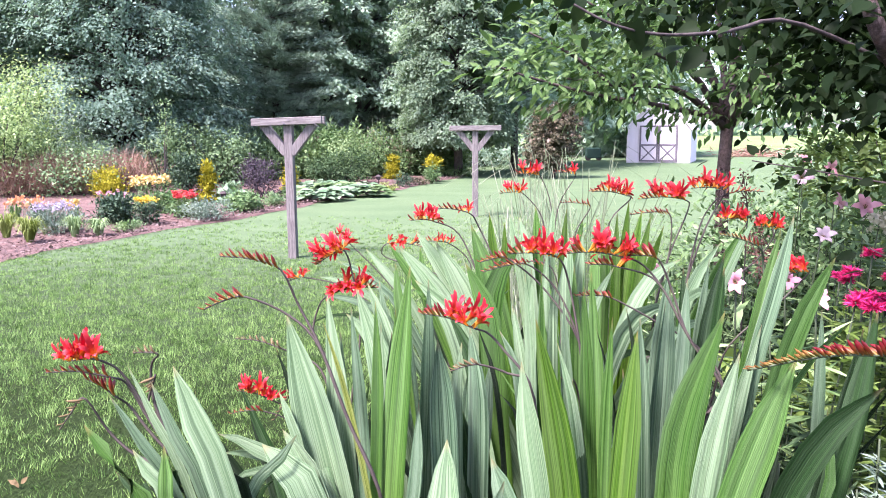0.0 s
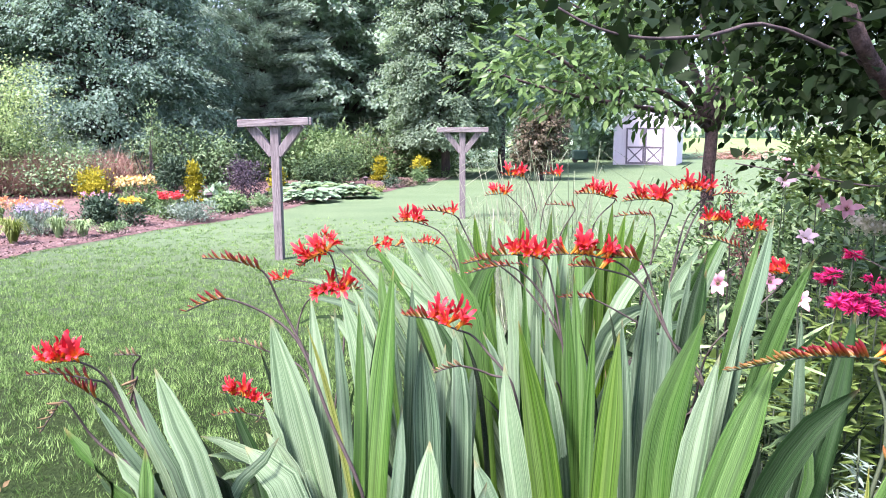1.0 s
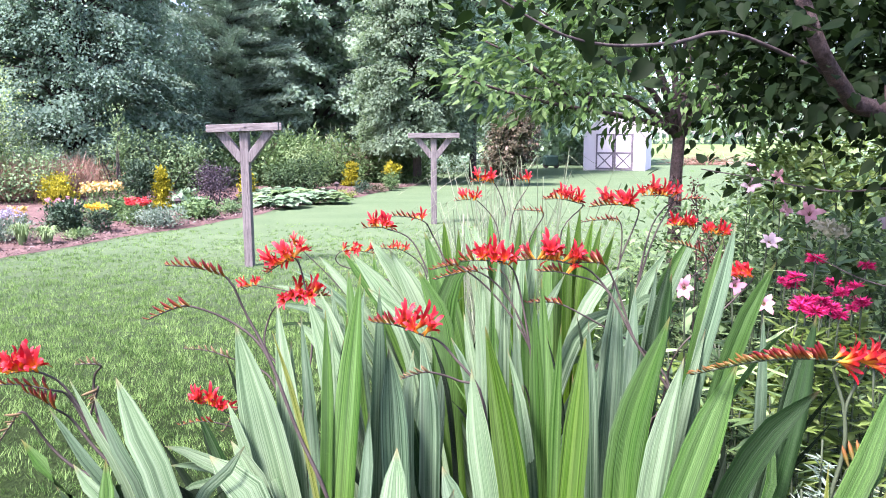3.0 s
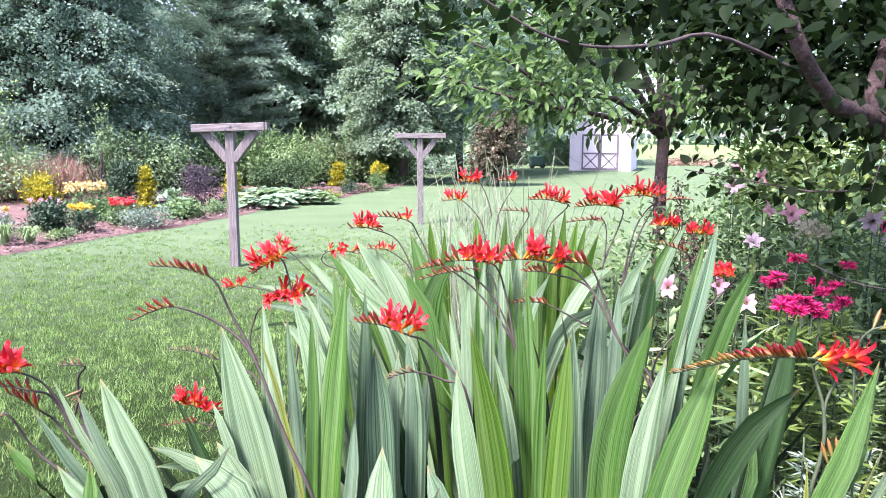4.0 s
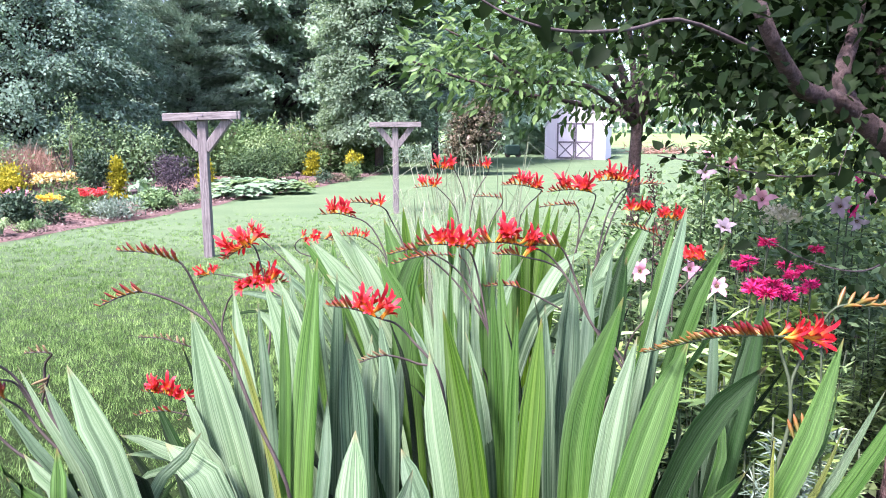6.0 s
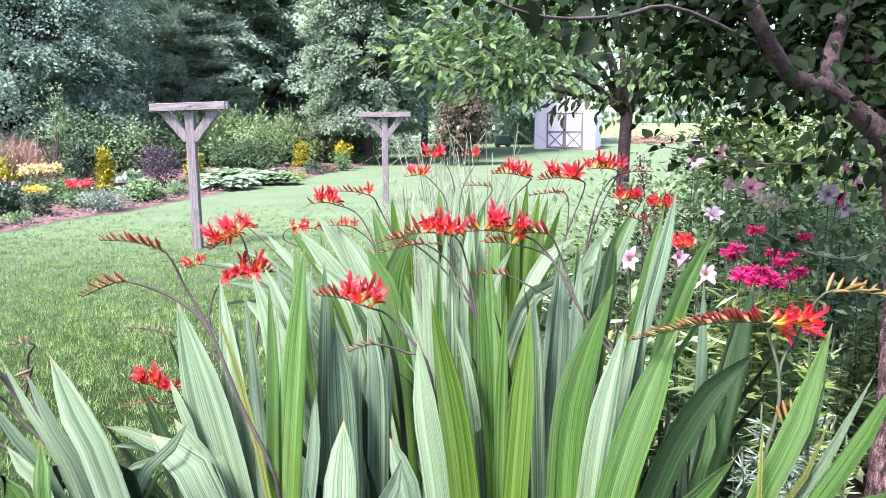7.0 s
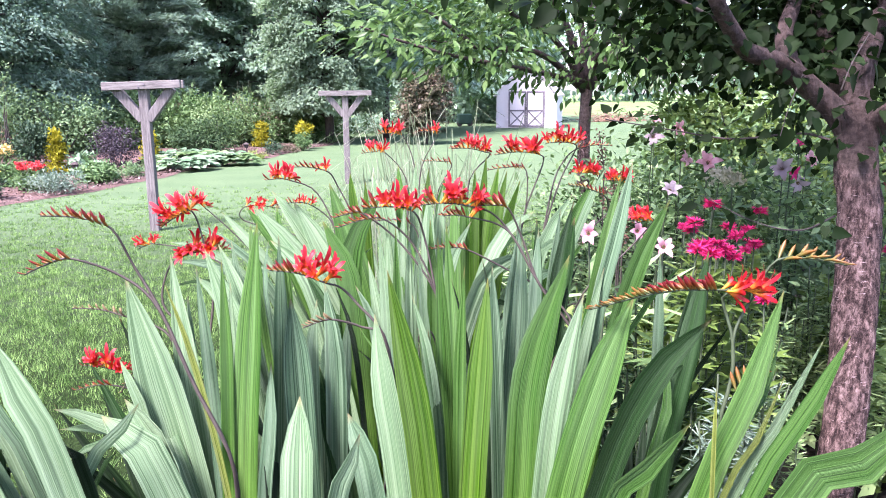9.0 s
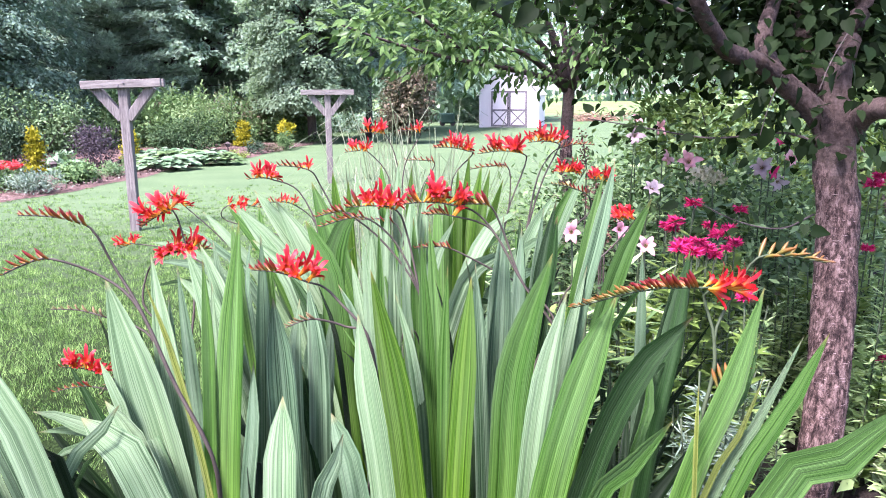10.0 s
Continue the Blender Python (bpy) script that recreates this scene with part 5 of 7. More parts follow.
    low = [(x + 0.1, y + 0.9, 2.45, 0.8, 0.6, 0.35), (x + 0.9, y + 0.6, 2.3, 0.9, 0.9, 0.45), (x + 0.05, y - 0.1, 2.25, 0.3, 0.3, 0.2), (x + 0.8, y + 1.2, 2.2, 1.0, 1.0, 0.5), (x + 0.3, y + 0.4, 2.1, 0.35, 0.35, 0.2),
           (*(1.586, 2.575, 1.942), 0.5, 0.4, 0.22), (*(1.403, 2.795, 2.078), 0.6, 0.4, 0.2), (*(1.758, 2.655, 1.780), 0.35, 0.4, 0.2), (*(1.050, 2.588, 2.097), 0.6, 0.4, 0.18), (*(1.240, 1.758, 1.818), 0.16, 0.12, 0.12), (*(1.221, 1.947, 1.862), 0.2, 0.12, 0.08), (*(2.193, 2.382, 1.788), 0.4, 0.4, 0.25), (*(2.128, 2.601, 1.789), 0.5, 0.4, 0.25)]
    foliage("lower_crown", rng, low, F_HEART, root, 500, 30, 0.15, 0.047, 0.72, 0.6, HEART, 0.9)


cherry_near()


# ---- crocosmia ----
def floret_mesh():
    """A flared six-petalled trumpet on a bent yellow tube."""
    verts, faces = [], []
    for z, r in ((0, 0.002), (0.016, 0.0036), (0.029, 0.0068)):
        for k in range(6):
            a = k * math.pi / 3
            verts.append((r * math.cos(a) + 6 * z * z, r * math.sin(a), z))
    bend = 6 * 0.029 ** 2
    for j in (0, 1):
        faces += [(j * 6 + k, j * 6 + (k + 1) % 6, j * 6 + 6 + (k + 1) % 6, j * 6 + 6 + k) for k in range(6)]
    for k in range(6):
        a = (k + 0.5) * math.pi / 3
        long = (1.4, 0.95, 0.8, 0.7, 0.9, 1.15)[k]
        b = len(verts)
        c, s = math.cos(a), math.sin(a)
        for r, z, w in ((0.0080, 0.0282, 0.0046), (0.0130, 0.0358, 0.0052), (0.0190, 0.0402, 0.0040), (0.0250, 0.0405, 0.0007)):
            r, z = r * long, 0.029 + (z - 0.021) * long
            x = bend + 0.35 * (z - 0.029)
            verts += [(x + r * c - w * s, r * s + w * c, z), (x + r * c + w * s, r * s - w * c, z)]
        lo, hi = 12 + k, 12 + (k + 1) % 6
        faces += [(hi, b, b + 1, lo)] + [(b + 2 * q, b + 2 * q + 2, b + 2 * q + 3, b + 2 * q + 1) for q in range(3)]
    for k in range(3):
        b = len(verts)
        c, s = math.cos(k * 2.1), math.sin(k * 2.1)
        verts += [(bend + 0.002 * c, 0.002 * s, 0.026), (bend + 0.002 * c + 0.0012, 0.002 * s, 0.026), (bend + 0.008 + 0.004 * c, 0.004 * s, 0.055)]
        faces.append((b, b + 1, b + 2))
    return mesh_of("floret", verts, faces, FLORET, True)


def bud_mesh(name, material):
    verts, faces = [], []
    for z, r in ((0, 0.001), (0.006, 0.0019), (0.013, 0.0026), (0.019, 0.0022), (0.024, 0.0004)):
        verts += [(r * math.cos(k * 1.2566) + 14 * z * z, r * math.sin(k * 1.2566), z) for k in range(5)]
    for j in range(4):
        faces += [(j * 5 + k, j * 5 + (k + 1) % 5, j * 5 + 5 + (k + 1) % 5, j * 5 + 5 + k) for k in range(5)]
    return mesh_of(name, verts, faces, material, True)


FLORET_MESH = floret_mesh()
BUDS = {"red": bud_mesh("bud", BUD), "green": bud_mesh("bud", BUD_GREEN), "dry": bud_mesh("husk", HUSK)}
rnd = random.Random(7)


def leaf_mesh(plant, points, width, tone, turn, seed):
    """One pleated sword leaf along a line of points from the ground, widest at two fifths below the tip, ending in a point."""
    r = random.Random(seed)
    n, half = 32, 9
    line = smooth_line(points, 60)
    run = [0.0]
    for a, b in zip(line, line[1:]):
        run.append(run[-1] + (b - a).length)
    total = run[-1]
    taper = (Vector(points[-1]) - Vector(points[-2])).length * 1.02 / total
    fold, pleat = r.uniform(0.06, 0.28), 0.0007 + 0.018 * width
    sway, beat, phase = r.uniform(0.001, 0.005), r.uniform(3, 8), r.uniform(0, 6.28)
    twist = r.uniform(-0.35, 0.35)
    ridge = [pleat * r.uniform(0.25, 1.0) * (1 if k % 2 else 0.15) for k in range(2 * half + 1)]
    verts, uv = [], []
    i = 0
    for j in range(n + 1):
        u = j / n
        while i < 58 and run[i + 1] < u * total:
            i += 1
        f = (u * total - run[i]) / max(1e-6, run[i + 1] - run[i])
        p = line[i].lerp(line[i + 1], min(1, f))
        t = (line[i + 1] - line[i]).normalized()
        side = t.cross(Vector((math.sin(turn), -math.cos(turn), 0.25))).normalized()
        nor = side.cross(t)
        a = twist * (u - 0.6) * 2
        side, nor = side * math.cos(a) + nor * math.sin(a), nor * math.cos(a) - side * math.sin(a)
        p = p + side * (sway * math.sin(beat * u + phase) * u) + nor * (sway * 2 * math.cos(beat * 1.3 * u + phase) * u)
        if u < 1 - taper:
            w = width / 2 * (0.45 + 0.55 * math.sin(1.5708 * min(1, u / (0.85 * (1 - taper)))))
        else:
            w = width / 2 * max(0.01, 1 - ((u - 1 + taper) / taper) ** 1.4)
        for k in range(-half, half + 1):
            x = k / half
            verts.append(p + side * (x * w) + nor * (fold * abs(x) * w + ridge[k + half] * min(1, 2 * w / width + 0.1)))
            uv.append(((x + 1) / 2, u))
    k = 2 * half + 1
    faces = np.array([(j * k + q, j * k + q + 1, (j + 1) * k + q + 1, (j + 1) * k + q) for j in range(n) for q in range(k - 1)])
    return part("leaf", mesh_of("leaf", [tuple(v) for v in verts], faces, SWORD[tone], True, uv), plant)


def sword(plant, tip, mid, low, width, tone="green"):
    """A sword leaf of a fan, past two points, to its tip."""
    low, mid = Vector(low), Vector(mid)
    lean = (low - mid) / max(0.05, mid.z - low.z)
    lean = Vector((lean.x, lean.y)) * 0.45 * low.z
    if lean.length > 0.4:
        lean = lean * (0.4 / lean.length)
    base = Vector((low.x + lean.x, low.y + lean.y, -0.01))
    leaf_mesh(plant, [base, base.lerp(low, 0.6) + Vector((lean.x, lean.y, 0)) * 0.16, low, mid, Vector(tip)], width * 0.86, tone, rnd.uniform(-0.5, 0.5), rnd.random())
    # a lesser leaf beside it, a little lower and further back
    if rnd.random() < 0.4:
        return
    off = Vector((rnd.uniform(-0.05, 0.05), rnd.uniform(0.04, 0.14), 0))
    drop = Vector((0, 0, rnd.uniform(0.03, 0.2)))
    # the darkened tones here stand in for shade behind the front leaves
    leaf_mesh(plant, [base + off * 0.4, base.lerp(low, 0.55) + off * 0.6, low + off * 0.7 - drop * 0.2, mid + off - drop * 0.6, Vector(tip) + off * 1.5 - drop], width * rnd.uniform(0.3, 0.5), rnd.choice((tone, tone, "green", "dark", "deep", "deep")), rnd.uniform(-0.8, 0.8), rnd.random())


def inner_leaf(plant, mid, tip, width, tone):
    """A leaf deep in the clump."""
    base = PLACE[plant].translation + Vector((rnd.uniform(-0.05, 0.05), rnd.uniform(-0.05, 0.05), -0.01))
    leaf_mesh(plant, [base, base.lerp(Vector(mid), 0.5), Vector(mid), Vector(tip)], width, tone, rnd.uniform(-0.9, 0.9), rnd.random())


def aim(at, way, up, size):
    z = Vector(way).normalized()
    x = Vector(up).cross(z).normalized()
    y = z.cross(x)
    return Matrix.Translation(at) @ Matrix((x, y, z)).transposed().to_4x4() @ Matrix.Scale(size, 4)


def spike(plant, line, p0, p1, opened, buds, size=1.0, kind="red", stalk=STALK, r=0.0031, arch=0.06, lift=1.0, foot=True):
    """A flowering stalk: from the foot along line to p0, then an arched comb of florets and buds out to p1."""
    a, b = Vector(p0), Vector(p1)
    comb = [a, a.lerp(b, 0.5) + Vector((0, 0, arch * (b - a).length)), b]
    start = [PLACE[plant].translation + Vector((rnd.uniform(-0.04, 0.04), rnd.uniform(-0.04, 0.04), 0))] if foot else []
    if start:
        first = Vector(line[0])
        start += [start[0].lerp(first, k) for k in (0.3, 0.55, 0.75, 0.88)]
    stem = smooth_line(start + [Vector(q) for q in line] + comb, 44)
    n = len(stem)
    ob = part("flower_stalk", mesh_of("flower_stalk", *tube(stem, [r * (1.25 - 0.95 * i / (n - 1)) for i in range(n)], 6), stalk, True), plant)
    way = (b - a).normalized()
    up = Vector((0, 0, 1))
    up = (up - way * up.dot(way)).normalized()
    side = way.cross(up)
    axis = smooth_line(comb, 40)
    opened = round(opened * 2.3)
    buds = round(buds * (2.4 if kind == "green" else 1.6))
    total = opened + buds
    for i in range(total):
        u = (i + 0.5) / total
        q = axis[min(39, int(u * 39))]
        s = 1 if i % 2 else -1
        if i < opened:
            d = up * rnd.uniform(0.35, 1.0) * lift + way * rnd.uniform(-0.9, 1.1) + side * s * rnd.uniform(0.1, 1.1) + Vector((0, -0.2, 0))
            if kind == "green":
                d = up * rnd.uniform(-0.6, 0.7) - way * 0.9 + side * s * rnd.uniform(0.1, 0.6)
            m = aim(q, d, way, size * rnd.uniform(0.44, 0.7) * (0.72 if kind == "green" else 1))
            part("floret", FLORET_MESH, ob, "", m)
        else:
            f = (i - opened) / max(1, buds - 1)
            d = up * (0.75 - 0.35 * f) * rnd.uniform(0.7, 1.2) + way * (0.5 + 0.5 * f) + side * s * rnd.uniform(0.4, 0.9)
            m = aim(q, d, way, size * (1.05 - 0.6 * f) * rnd.uniform(0.75, 1.1) * (0.8 if kind == "green" else 1.0 if kind == "dry" else 1.1))
            part("bud", BUDS["red" if kind == "green" and f < 0.5 else "green" if kind == "olive" else kind], ob, "", m)
    return ob


def crocosmia(at, label="crocosmia clump with pleated sword leaves and scarlet flowers"):
    return thing("crocosmia_plant", at, label, "flowering plant", "crocosmia clump")


# each fan: its foot, then its leaves (past a point, to the tip) and its flowering stalks
fan = crocosmia((0.134, 1.180, 0.03), "front clump of crocosmia with broad grey-green pleated leaves")
sword(fan, (-0.016, 1.048, 1.270), (0.033, 0.980, 1.135), (0.075, 0.930, 0.979), 0.072, "pale")
sword(fan, (0.040, 1.087, 1.296), (0.065, 1.019, 1.151), (0.087, 0.964, 0.958), 0.041, "pale")
sword(fan, (0.061, 1.208, 1.279), (0.112, 1.138, 1.162), (0.137, 1.089, 1.008), 0.052, "pale")
sword(fan, (0.124, 0.989, 1.307), (0.131, 0.934, 1.194), (0.130, 0.884, 1.000), 0.020, "green")
sword(fan, (0.183, 1.000, 1.354), (0.168, 0.940, 1.205), (0.151, 0.889, 0.995), 0.047, "green")
sword(fan, (0.197, 1.055, 1.326), (0.198, 0.996, 1.201), (0.193, 0.937, 0.962), 0.026, "grey")
sword(fan, (0.085, 1.035, 1.289), (0.105, 0.974, 1.165), (0.119, 0.922, 0.979), 0.023, "grey")
sword(fan, (0.050, 0.975, 1.280), (0.090, 0.919, 1.186), (0.132, 0.865, 1.011), 0.010, "yellow")
sword(fan, (0.141, 1.107, 1.270), (0.141, 1.045, 1.137), (0.145, 0.991, 0.936), 0.024, "green")
sword(fan, (0.222, 0.855, 1.155), (0.220, 0.816, 1.098), (0.219, 0.793, 1.032), 0.052, "pale")
sword(fan, (0.187, 0.940, 1.172), (0.188, 0.893, 1.095), (0.179, 0.864, 0.998), 0.022, "grey")
sword(fan, (0.069, 1.290, 1.273), (0.109, 1.228, 1.194), (0.139, 1.187, 1.085), 0.033, "pale")
sword(fan, (0.058, 1.092, 1.233), (0.073, 1.027, 1.096), (0.096, 0.979, 0.939), 0.030, "grey")
sword(fan, (0.126, 1.063, 1.255), (0.133, 0.997, 1.103), (0.134, 0.954, 0.950), 0.028, "pale")
spike(fan, ((0.147, 0.826, 1.085), (0.103, 0.853, 1.180), (0.066, 0.878, 1.268), (0.035, 0.895, 1.322),), (0.014, 0.888, 1.372), (-0.069, 0.905, 1.386), 0, 11, 0.95, "red")
spike(fan, ((0.147, 0.826, 1.085), (0.103, 0.853, 1.180), (0.063, 0.879, 1.272), (0.019, 0.895, 1.310),), (-0.033, 0.888, 1.335), (-0.092, 0.894, 1.316), 0, 7, 0.9, "red")
spike(fan, ((0.039, 1.262, 1.001), (0.061, 1.295, 1.179), (0.045, 1.319, 1.278),), (0.031, 1.311, 1.329), (-0.024, 1.314, 1.300), 5, 4, 1.0, "red")
spike(fan, ((0.005, 1.327, 1.087), (-0.039, 1.347, 1.149), (-0.029, 1.359, 1.210),), (-0.000, 1.339, 1.239), (0.089, 1.327, 1.254), 6, 4, 1.0, "red")
spike(fan, ((0.053, 1.145, 0.949), (0.014, 1.186, 1.114), (-0.025, 1.201, 1.155),), (-0.061, 1.191, 1.173), (-0.151, 1.209, 1.187), 0, 9, 0.8, "dry")
spike(fan, ((0.044, 1.193, 0.925), (0.001, 1.225, 1.040), (-0.021, 1.240, 1.097),), (-0.030, 1.224, 1.112), (-0.092, 1.218, 1.030), 0, 8, 0.8, "dry")
spike(fan, ((-0.067, 1.358, 0.781), (-0.082, 1.393, 0.933), (-0.108, 1.406, 0.976),), (-0.141, 1.397, 1.003), (-0.216, 1.412, 1.017), 6, 2, 1.0, "red")
spike(fan, ((-0.067, 1.358, 0.781), (-0.083, 1.388, 0.911), (-0.108, 1.402, 0.955),), (-0.156, 1.394, 0.979), (-0.231, 1.405, 0.969), 0, 7, 0.8, "red")
fan = crocosmia((0.278, 1.453, 0.03), "second clump of blue-grey crocosmia leaves")
sword(fan, (0.215, 1.033, 1.234), (0.222, 0.981, 1.146), (0.228, 0.935, 0.986), 0.050, "grey")
sword(fan, (0.249, 1.078, 1.220), (0.236, 1.027, 1.132), (0.235, 0.975, 0.936), 0.032, "pale")
sword(fan, (0.265, 1.100, 1.240), (0.279, 1.040, 1.129), (0.274, 0.988, 0.933), 0.038, "grey")
sword(fan, (0.302, 1.143, 1.168), (0.292, 1.092, 1.090), (0.272, 1.044, 0.901), 0.027, "grey")
sword(fan, (0.295, 0.916, 1.099), (0.312, 0.875, 1.060), (0.324, 0.848, 0.992), 0.041, "grey")
sword(fan, (0.302, 0.851, 1.097), (0.283, 0.816, 1.054), (0.266, 0.801, 1.014), 0.035, "pale")
sword(fan, (0.246, 1.078, 1.117), (0.259, 1.026, 1.045), (0.277, 0.988, 0.933), 0.033, "dark")
sword(fan, (0.274, 1.094, 1.062), (0.301, 1.036, 0.980), (0.323, 1.004, 0.900), 0.030, "dark")
spike(fan, ((0.356, 0.911, 1.071), (0.348, 0.937, 1.189), (0.308, 0.956, 1.244), (0.287, 0.963, 1.265),), (0.267, 0.949, 1.276), (0.192, 0.965, 1.293), 4, 7, 1.0, "red")
spike(fan, ((0.356, 0.911, 1.071), (0.344, 0.939, 1.192), (0.314, 0.948, 1.211),), (0.276, 0.937, 1.227), (0.235, 0.942, 1.216), 0, 6, 0.8, "dry")
fan = crocosmia((0.427, 1.079, 0.03), "crocosmia clump with bright green ribbed leaves")
sword(fan, (0.332, 0.928, 1.234), (0.337, 0.878, 1.145), (0.352, 0.836, 1.004), 0.042, "pale")
sword(fan, (0.353, 0.926, 1.294), (0.375, 0.862, 1.148), (0.387, 0.821, 1.009), 0.047, "bright")
sword(fan, (0.349, 1.083, 1.330), (0.354, 1.021, 1.201), (0.353, 0.955, 0.935), 0.020, "pale")
sword(fan, (0.378, 1.099, 1.324), (0.370, 1.038, 1.195), (0.354, 0.973, 0.924), 0.019, "green")
sword(fan, (0.316, 1.121, 1.226), (0.343, 1.065, 1.152), (0.350, 1.003, 0.917), 0.023, "grey")
sword(fan, (0.483, 0.922, 1.281), (0.463, 0.870, 1.162), (0.445, 0.829, 0.998), 0.041, "bright")
sword(fan, (0.463, 0.969, 1.286), (0.446, 0.915, 1.163), (0.435, 0.867, 0.977), 0.020, "green")
sword(fan, (0.436, 1.064, 1.310), (0.433, 1.001, 1.168), (0.437, 0.940, 0.934), 0.027, "green")
sword(fan, (0.416, 1.126, 1.281), (0.416, 1.064, 1.157), (0.424, 0.997, 0.902), 0.025, "pale")
sword(fan, (0.515, 1.022, 1.276), (0.508, 0.969, 1.174), (0.502, 0.915, 0.968), 0.025, "grey")
sword(fan, (0.563, 1.080, 1.284), (0.542, 1.021, 1.154), (0.525, 0.967, 0.938), 0.030, "grey")
sword(fan, (0.391, 1.004, 1.239), (0.411, 0.948, 1.145), (0.422, 0.897, 0.961), 0.019, "pale")
sword(fan, (0.505, 1.068, 1.179), (0.506, 1.006, 1.052), (0.511, 0.964, 0.912), 0.031, "dark")
sword(fan, (0.370, 1.176, 1.319), (0.371, 1.123, 1.211), (0.376, 1.085, 1.049), 0.021, "pale")
sword(fan, (0.408, 1.202, 1.299), (0.401, 1.148, 1.193), (0.399, 1.112, 1.037), 0.023, "pale")
sword(fan, (0.450, 1.233, 1.313), (0.445, 1.174, 1.184), (0.439, 1.137, 1.025), 0.027, "green")
sword(fan, (0.334, 1.149, 1.262), (0.346, 1.101, 1.193), (0.361, 1.067, 1.057), 0.022, "pale")
sword(fan, (0.465, 1.169, 1.315), (0.468, 1.110, 1.173), (0.468, 1.076, 1.031), 0.030, "green")
sword(fan, (0.410, 1.312, 1.333), (0.398, 1.253, 1.216), (0.398, 1.209, 1.017), 0.027, "pale")
spike(fan, ((0.608, 1.002, 1.120), (0.640, 1.006, 1.162), (0.591, 1.030, 1.239), (0.556, 1.051, 1.308), (0.527, 1.063, 1.344),), (0.495, 1.051, 1.358), (0.411, 1.066, 1.362), 6, 4, 0.98, "red")
spike(fan, ((0.608, 1.002, 1.120), (0.640, 1.006, 1.162), (0.591, 1.030, 1.239), (0.556, 1.051, 1.308), (0.531, 1.059, 1.330),), (0.489, 1.049, 1.343), (0.444, 1.057, 1.346), 1, 6, 0.9, "red")
spike(fan, ((0.608, 1.002, 1.120), (0.640, 1.006, 1.162), (0.591, 1.030, 1.239), (0.568, 1.048, 1.308),), (0.544, 1.042, 1.357), (0.500, 1.050, 1.361), 0, 5, 1.2, "red")
spike(fan, ((0.452, 1.110, 1.111), (0.444, 1.131, 1.203), (0.429, 1.152, 1.294),), (0.410, 1.145, 1.341), (0.329, 1.160, 1.346), 5, 3, 1.1, "red")
spike(fan, ((0.452, 1.110, 1.111), (0.444, 1.131, 1.203), (0.409, 1.154, 1.285),), (0.361, 1.151, 1.329), (0.286, 1.161, 1.315), 0, 9, 0.8, "red")
spike(fan, ((0.452, 1.110, 1.111), (0.444, 1.131, 1.203), (0.390, 1.157, 1.285),), (0.329, 1.158, 1.338), (0.281, 1.165, 1.331), 0, 7, 0.8, "red")
spike(fan, ((0.681, 1.125, 1.121), (0.645, 1.145, 1.188), (0.584, 1.163, 1.225),), (0.506, 1.165, 1.268), (0.444, 1.176, 1.270), 0, 7, 0.8, "red")
spike(fan, ((0.459, 1.074, 0.946), (0.450, 1.099, 1.056), (0.443, 1.112, 1.111),), (0.432, 1.100, 1.147), (0.411, 1.104, 1.149), 0, 2, 0.8, "dry")
fan = crocosmia((0.642, 1.092, 0.03), "tall crocosmia clump with long arching green leaves")
sword(fan, (0.598, 0.908, 1.308), (0.531, 0.860, 1.169), (0.508, 0.818, 0.998), 0.059, "green")
sword(fan, (0.614, 0.884, 1.259), (0.569, 0.839, 1.150), (0.538, 0.804, 1.003), 0.040, "pale")
sword(fan, (0.662, 0.835, 1.269), (0.607, 0.797, 1.179), (0.548, 0.764, 1.020), 0.053, "green")
sword(fan, (0.760, 0.948, 1.379), (0.695, 0.909, 1.289), (0.634, 0.874, 1.123), 0.038, "green")
sword(fan, (0.724, 1.007, 1.427), (0.687, 0.961, 1.336), (0.635, 0.923, 1.163), 0.026, "grey")
sword(fan, (0.712, 1.015, 1.404), (0.671, 0.969, 1.310), (0.628, 0.931, 1.144), 0.022, "green")
sword(fan, (0.763, 0.822, 1.235), (0.669, 0.795, 1.168), (0.589, 0.767, 1.015), 0.052, "dark")
sword(fan, (0.692, 0.719, 1.143), (0.626, 0.695, 1.101), (0.573, 0.685, 1.051), 0.036, "green")
sword(fan, (0.856, 1.009, 1.286), (0.805, 0.956, 1.159), (0.747, 0.915, 0.971), 0.041, "dark")
sword(fan, (0.851, 1.035, 1.253), (0.798, 0.982, 1.132), (0.743, 0.943, 0.957), 0.030, "dark")
sword(fan, (0.799, 1.059, 1.278), (0.776, 1.005, 1.172), (0.752, 0.956, 0.978), 0.020, "grey")
sword(fan, (0.624, 1.159, 1.305), (0.603, 1.103, 1.201), (0.577, 1.050, 0.987), 0.028, "grey")
sword(fan, (0.705, 1.216, 1.338), (0.662, 1.160, 1.224), (0.615, 1.099, 0.961), 0.035, "dark")
sword(fan, (0.598, 1.160, 1.286), (0.579, 1.103, 1.183), (0.557, 1.046, 0.951), 0.032, "grey")
sword(fan, (0.663, 0.945, 1.282), (0.616, 0.898, 1.173), (0.574, 0.857, 0.993), 0.024, "pale")
spike(fan, ((0.754, 1.175, 1.174), (0.768, 1.191, 1.263), (0.766, 1.204, 1.323),), (0.754, 1.191, 1.350), (0.691, 1.206, 1.370), 0, 8, 0.9, "green", stalk=STALK_GREEN, r=0.0036)
fan = crocosmia((0.776, 0.850, 0.03), "crocosmia fan with slender upright leaves at the path side")
sword(fan, (0.820, 0.759, 1.290), (0.760, 0.719, 1.176), (0.692, 0.695, 1.050), 0.035, "green")
sword(fan, (0.843, 0.704, 1.247), (0.764, 0.671, 1.151), (0.701, 0.654, 1.061), 0.017, "pale")
